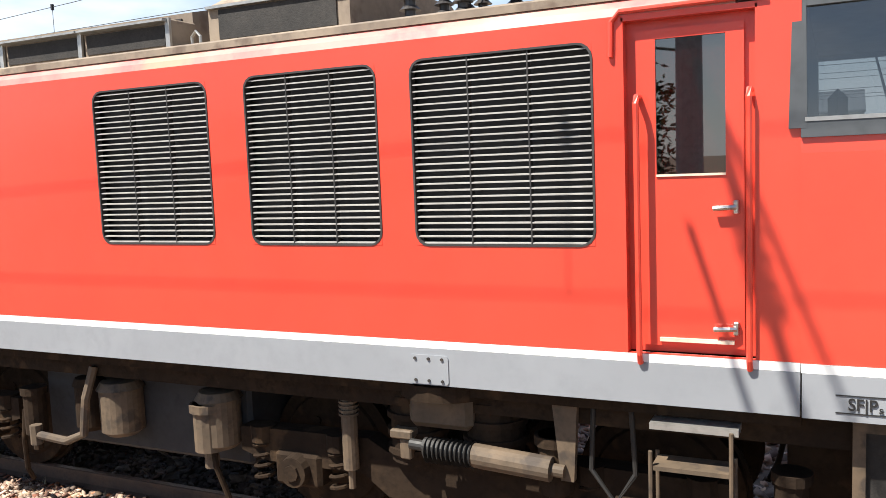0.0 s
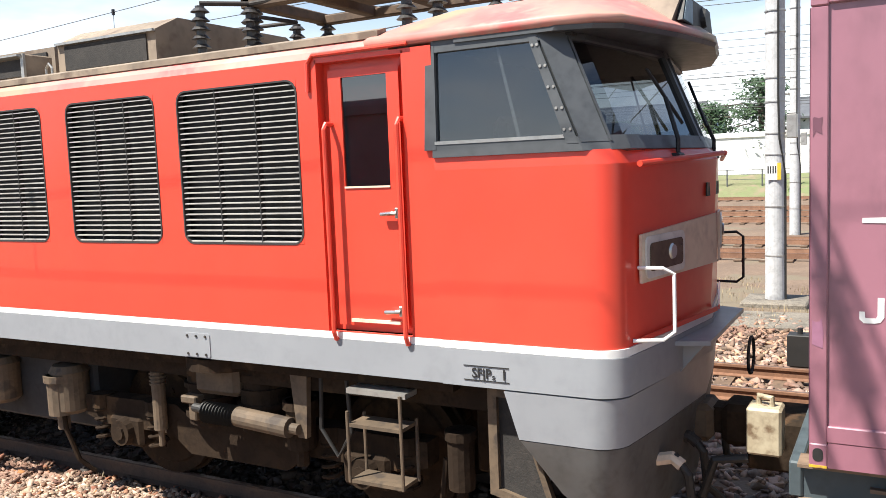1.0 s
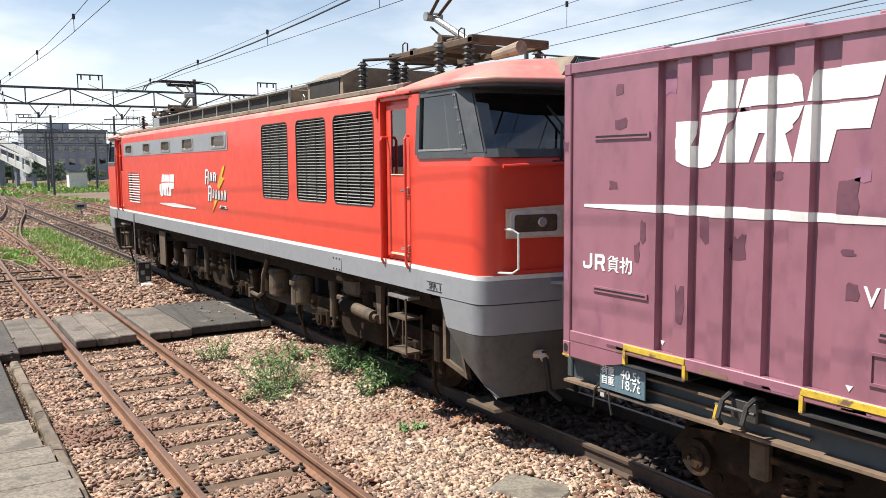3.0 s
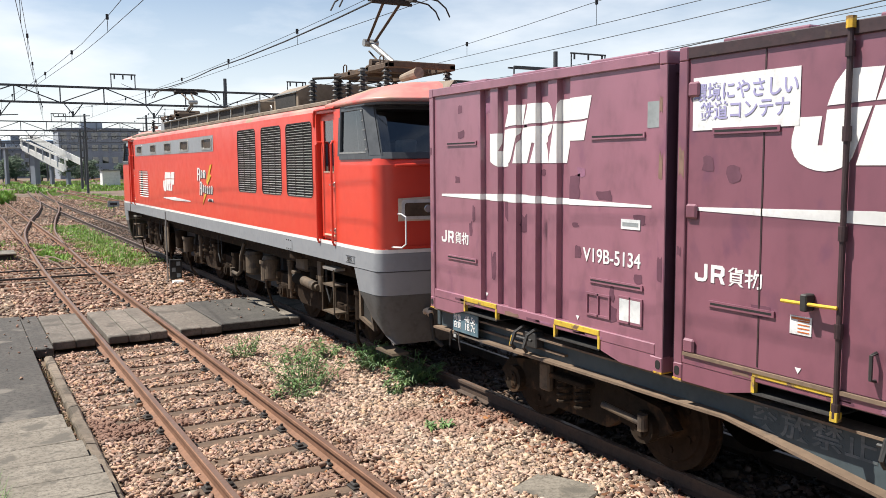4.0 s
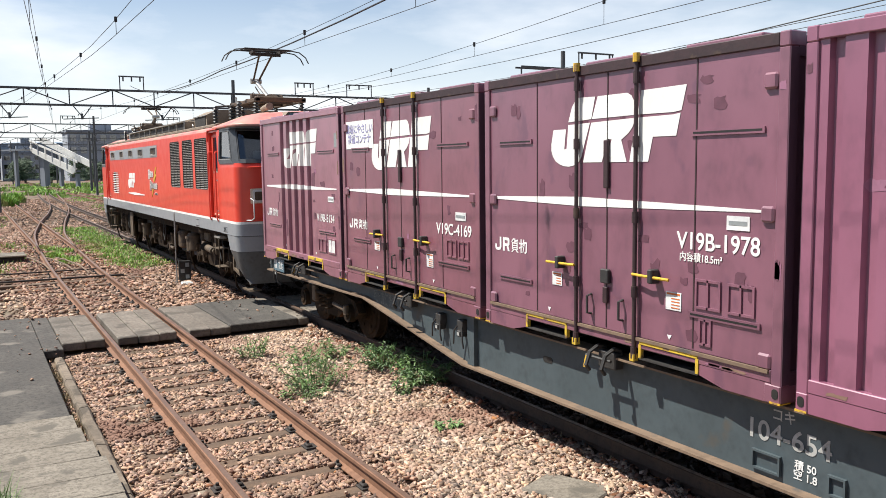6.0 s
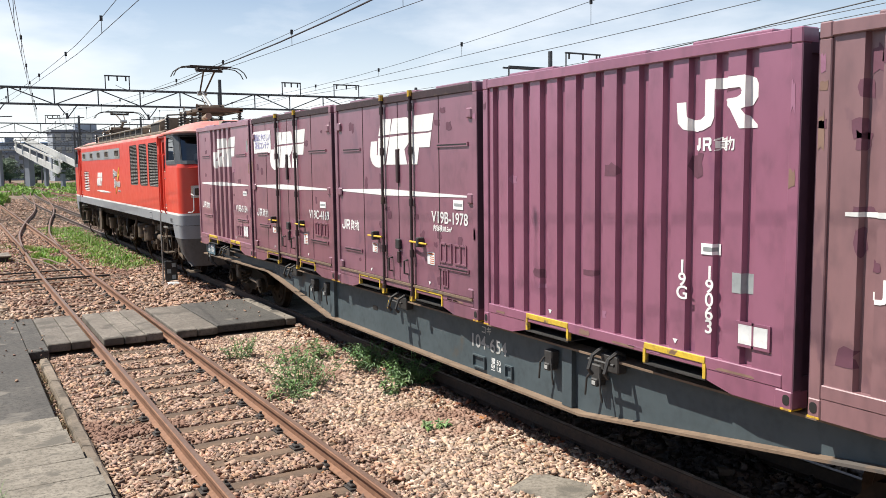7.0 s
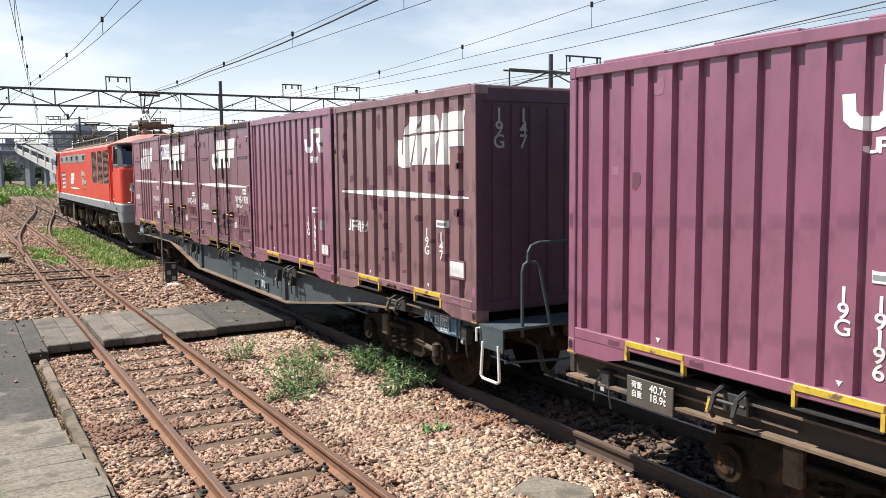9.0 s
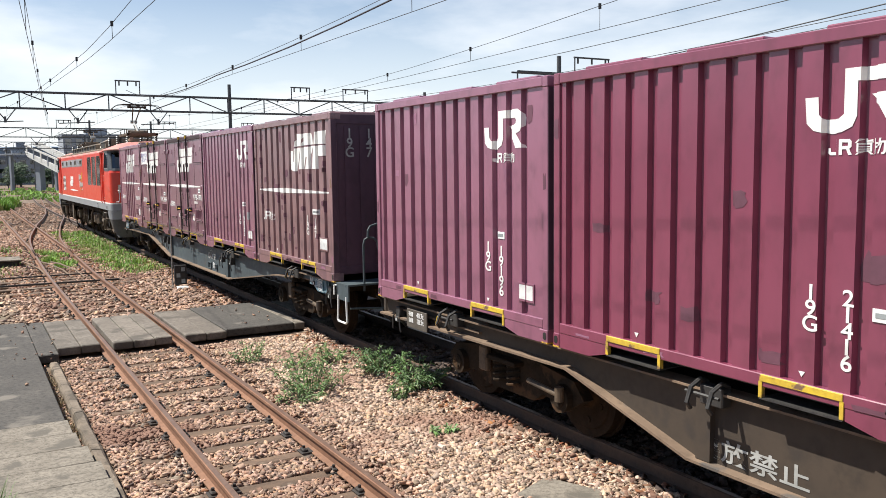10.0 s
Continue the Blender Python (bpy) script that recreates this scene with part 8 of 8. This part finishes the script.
for k in range(7):
    f = k / 6
    part("baluster", box(0.2 + f * 10.6, 0.45 + f * 10.6, -0.03, 0.14, 5.6 - f * 3.5, 7.1 - f * 3.3), WALLW if k % 2 == 0 else BUILD2, fb)
for k in range(14):
    f = k / 14
    part("stair_step", box(0.6 + f * 10.4, 1.6 + f * 10.4, 0.2, 0.78, 5.75 - f * 3.8, 5.95 - f * 3.8), BUILD2, fb)
part("landing", box(-9.0, 0.4, 0.2, 2.7, 5.75, 6.0), BUILD2, fb)
part("landing_rail", box(-9.0, 0.0, 0.2, 0.26, 6.9, 7.0), TRUSS, fb)
part("stair_tower", box(0.8, 2.0, 1.0, 1.9, GZ, 5.6), BUILD2, fb)
for x, top in ((-5.0, 5.7), (6.6, 3.3), (10.6, 1.9)):
    part("pier", box(x, x + 0.5, 0.3, 0.8, GZ, top), BUILD2, fb)


def block(x, y, w, d, h, mat, rows, cols, label):
    b = group_empty("building", label, "building", "far buildings")
    b.location = (x, y, GZ)
    part("wall", box(0, w, 0, d, 0, h), mat, b)
    part("roof", box(-0.3, w + 0.3, -0.3, d + 0.3, h, h + 0.5), BUILD2, b)
    part("plant_room", box(w * 0.3, w * 0.55, d * 0.3, d * 0.6, h + 0.5, h + 2.2), mat, b)
    me = bpy.data.meshes.new("window")
    bmw = box(0, w / cols * 0.6, -0.08, 0.02, 0, h / rows * 0.5)
    bmw.to_mesh(me)
    bmw.free()
    me.materials.append(DARKGLASS)
    for i in range(cols):
        for j in range(rows):
            share("window", me, b, Matrix.Translation((w * (i + 0.2) / cols, 0, h * (j + 0.3) / rows)))


block(21, 215, 18, 12, 11.5, BUILD, 4, 8, "grey concrete building behind the yard")
block(38, 225, 22, 14, 8.5, BUILD2, 3, 8, "dark low building behind the yard")
block(30, 260, 14, 12, 13.5, BUILD, 5, 5, "grey apartment block far behind the yard")
block(-6, 235, 13, 12, 6.0, BUILD2, 2, 5, "dark shed behind the footbridge")
block(8, 245, 12, 12, 7.0, BUILD, 3, 5, "grey building behind the footbridge")
block(62, 240, 30, 14, 9.0, BUILD, 3, 9, "grey works building behind the yard")
for k, (x, w, h) in enumerate(((-34, 14, 7.5), (-18, 11, 9.0), (2, 7, 8.5), (11, 9, 9.5), (19, 6, 7.0), (46, 9, 10.0), (55, 8, 7.5), (92, 22, 8.0))):
    block(x, 262 + 9 * (k % 3), w, 10, h, (BUILD2, BUILD)[k % 3 == 1], 3, 4, "town building behind the yard, tinted blue for haze")
hut = group_empty("yard_hut", "small white hut beside the far tracks", "hut")
hut.location = (18.0, 128, GZ)
part("wall", box(0, 2.4, 0, 2.4, 0, 2.3), WALLW, hut)
part("roof", box(-0.2, 2.6, -0.2, 2.6, 2.3, 2.45), ROOFT, hut)
for k, (x, y, h) in enumerate(((13.4, 112, 7.5), (3.0, 170, 7), (7.5, 165, 7), (15, 176, 7), (11.5, 168, 7.5), (20, 118, 7), (-2, 160, 7))):
    p = group_empty("yard_pole", "dark yard pole beside the far tracks", "pole", "yard poles")
    p.location = (x, y, GZ)
    part("shaft", cyl((0, 0, 0), (0, 0, h), 0.16, 0.12, 8), TRUSS, p)
    part("arm", box(-0.9, 0.9, -0.05, 0.05, h - 0.9, h - 0.8), TRUSS, p)
sg = group_empty("colour_light_signal", "black colour-light signal on a dark post", "signal")
sg.location = (1.75, 62, GZ)
part("mast", cyl((0, 0, 0), (0, 0, 5.2), 0.08, seg=8), TRUSS, sg)
part("head", box(-0.25, 0.25, -0.12, 0.1, 3.6, 4.6, 0.05), BLACK, sg)
bm = bmesh.new()
prev = None
for k in range(61):
    a = radians(-70 + k * 2.5)
    h = 40 + 45 * abs(noise.noise(Vector((k * 0.23, 1.7, 0)))) + 12 * noise.noise(Vector((k * 0.9, 0.3, 0)))
    p = [bm.verts.new((1700 * math.sin(a), 1700 * math.cos(a), -5)), bm.verts.new((1700 * math.sin(a), 1700 * math.cos(a), h))]
    q = bm.verts.new((2100 * math.sin(a), 2100 * math.cos(a), h * 1.25))
    p.append(q)
    if prev:
        bm.faces.new((prev[0], p[0], p[1], prev[1]))
        bm.faces.new((prev[1], p[1], p[2], prev[2]))
    prev = p
setting(part("backdrop_hills", bm, HILL, None), "wooded hills on the horizon, blue haze in their colour", "hills")
for k in range(13):
    tree(-12 + k * 3.9 + random.uniform(-1, 1), 176 + random.uniform(0, 30), GZ, random.uniform(2.6, 5.0), random.uniform(1.8, 3.2), "low dark bushes and small trees at the yard's end", 40 + k)
# the station side, behind the eye
block(-46, -30, 34, 14, 7.0, BUILD, 2, 9, "low station building behind the platform")
tree(-22, 8, GZ, 8.5, 3.6, "broad green tree behind the platform", 31)
tree(-26, 16, GZ, 6.0, 3.0, "broad green tree behind the platform", 32)
block(-60, 20, 30, 30, 6.0, BUILD2, 2, 6, "dark low building across the station square")


# ---------------------------------------------------------------- motion of the train
def travel(t):
    """The train's place at t, smooth between the rows."""
    ts, ss = [r[0] for r in TRAVEL], [r[1] for r in TRAVEL]
    k = max(0, min(len(ts) - 2, sum(1 for v in ts if v <= t) - 1))

    def slope(i):
        a, b = max(i - 1, 0), min(i + 1, len(ts) - 1)
        return (ss[b] - ss[a]) / (ts[b] - ts[a])
    h = ts[k + 1] - ts[k]
    q = (t - ts[k]) / h
    return ((2 * q ** 3 - 3 * q * q + 1) * ss[k] + (q ** 3 - 2 * q * q + q) * h * slope(k) + (3 * q * q - 2 * q ** 3) * ss[k + 1] + (q ** 3 - q * q) * h * slope(k + 1))


def motions():
    for ob, y, z in MOVERS:
        walk(ob, [(k * 0.25, pose(XT, travel(k * 0.25) + y, z)) for k in range(41)])
    for ob, y, r in WHEELS:
        rows = []
        for k in range(101):
            a = -math.degrees((travel(k * 0.1) - travel(0)) / r)
            rows.append((k * 0.1, pose(0, y, r, a, 0, 0)))
        walk(ob, rows)


motions()
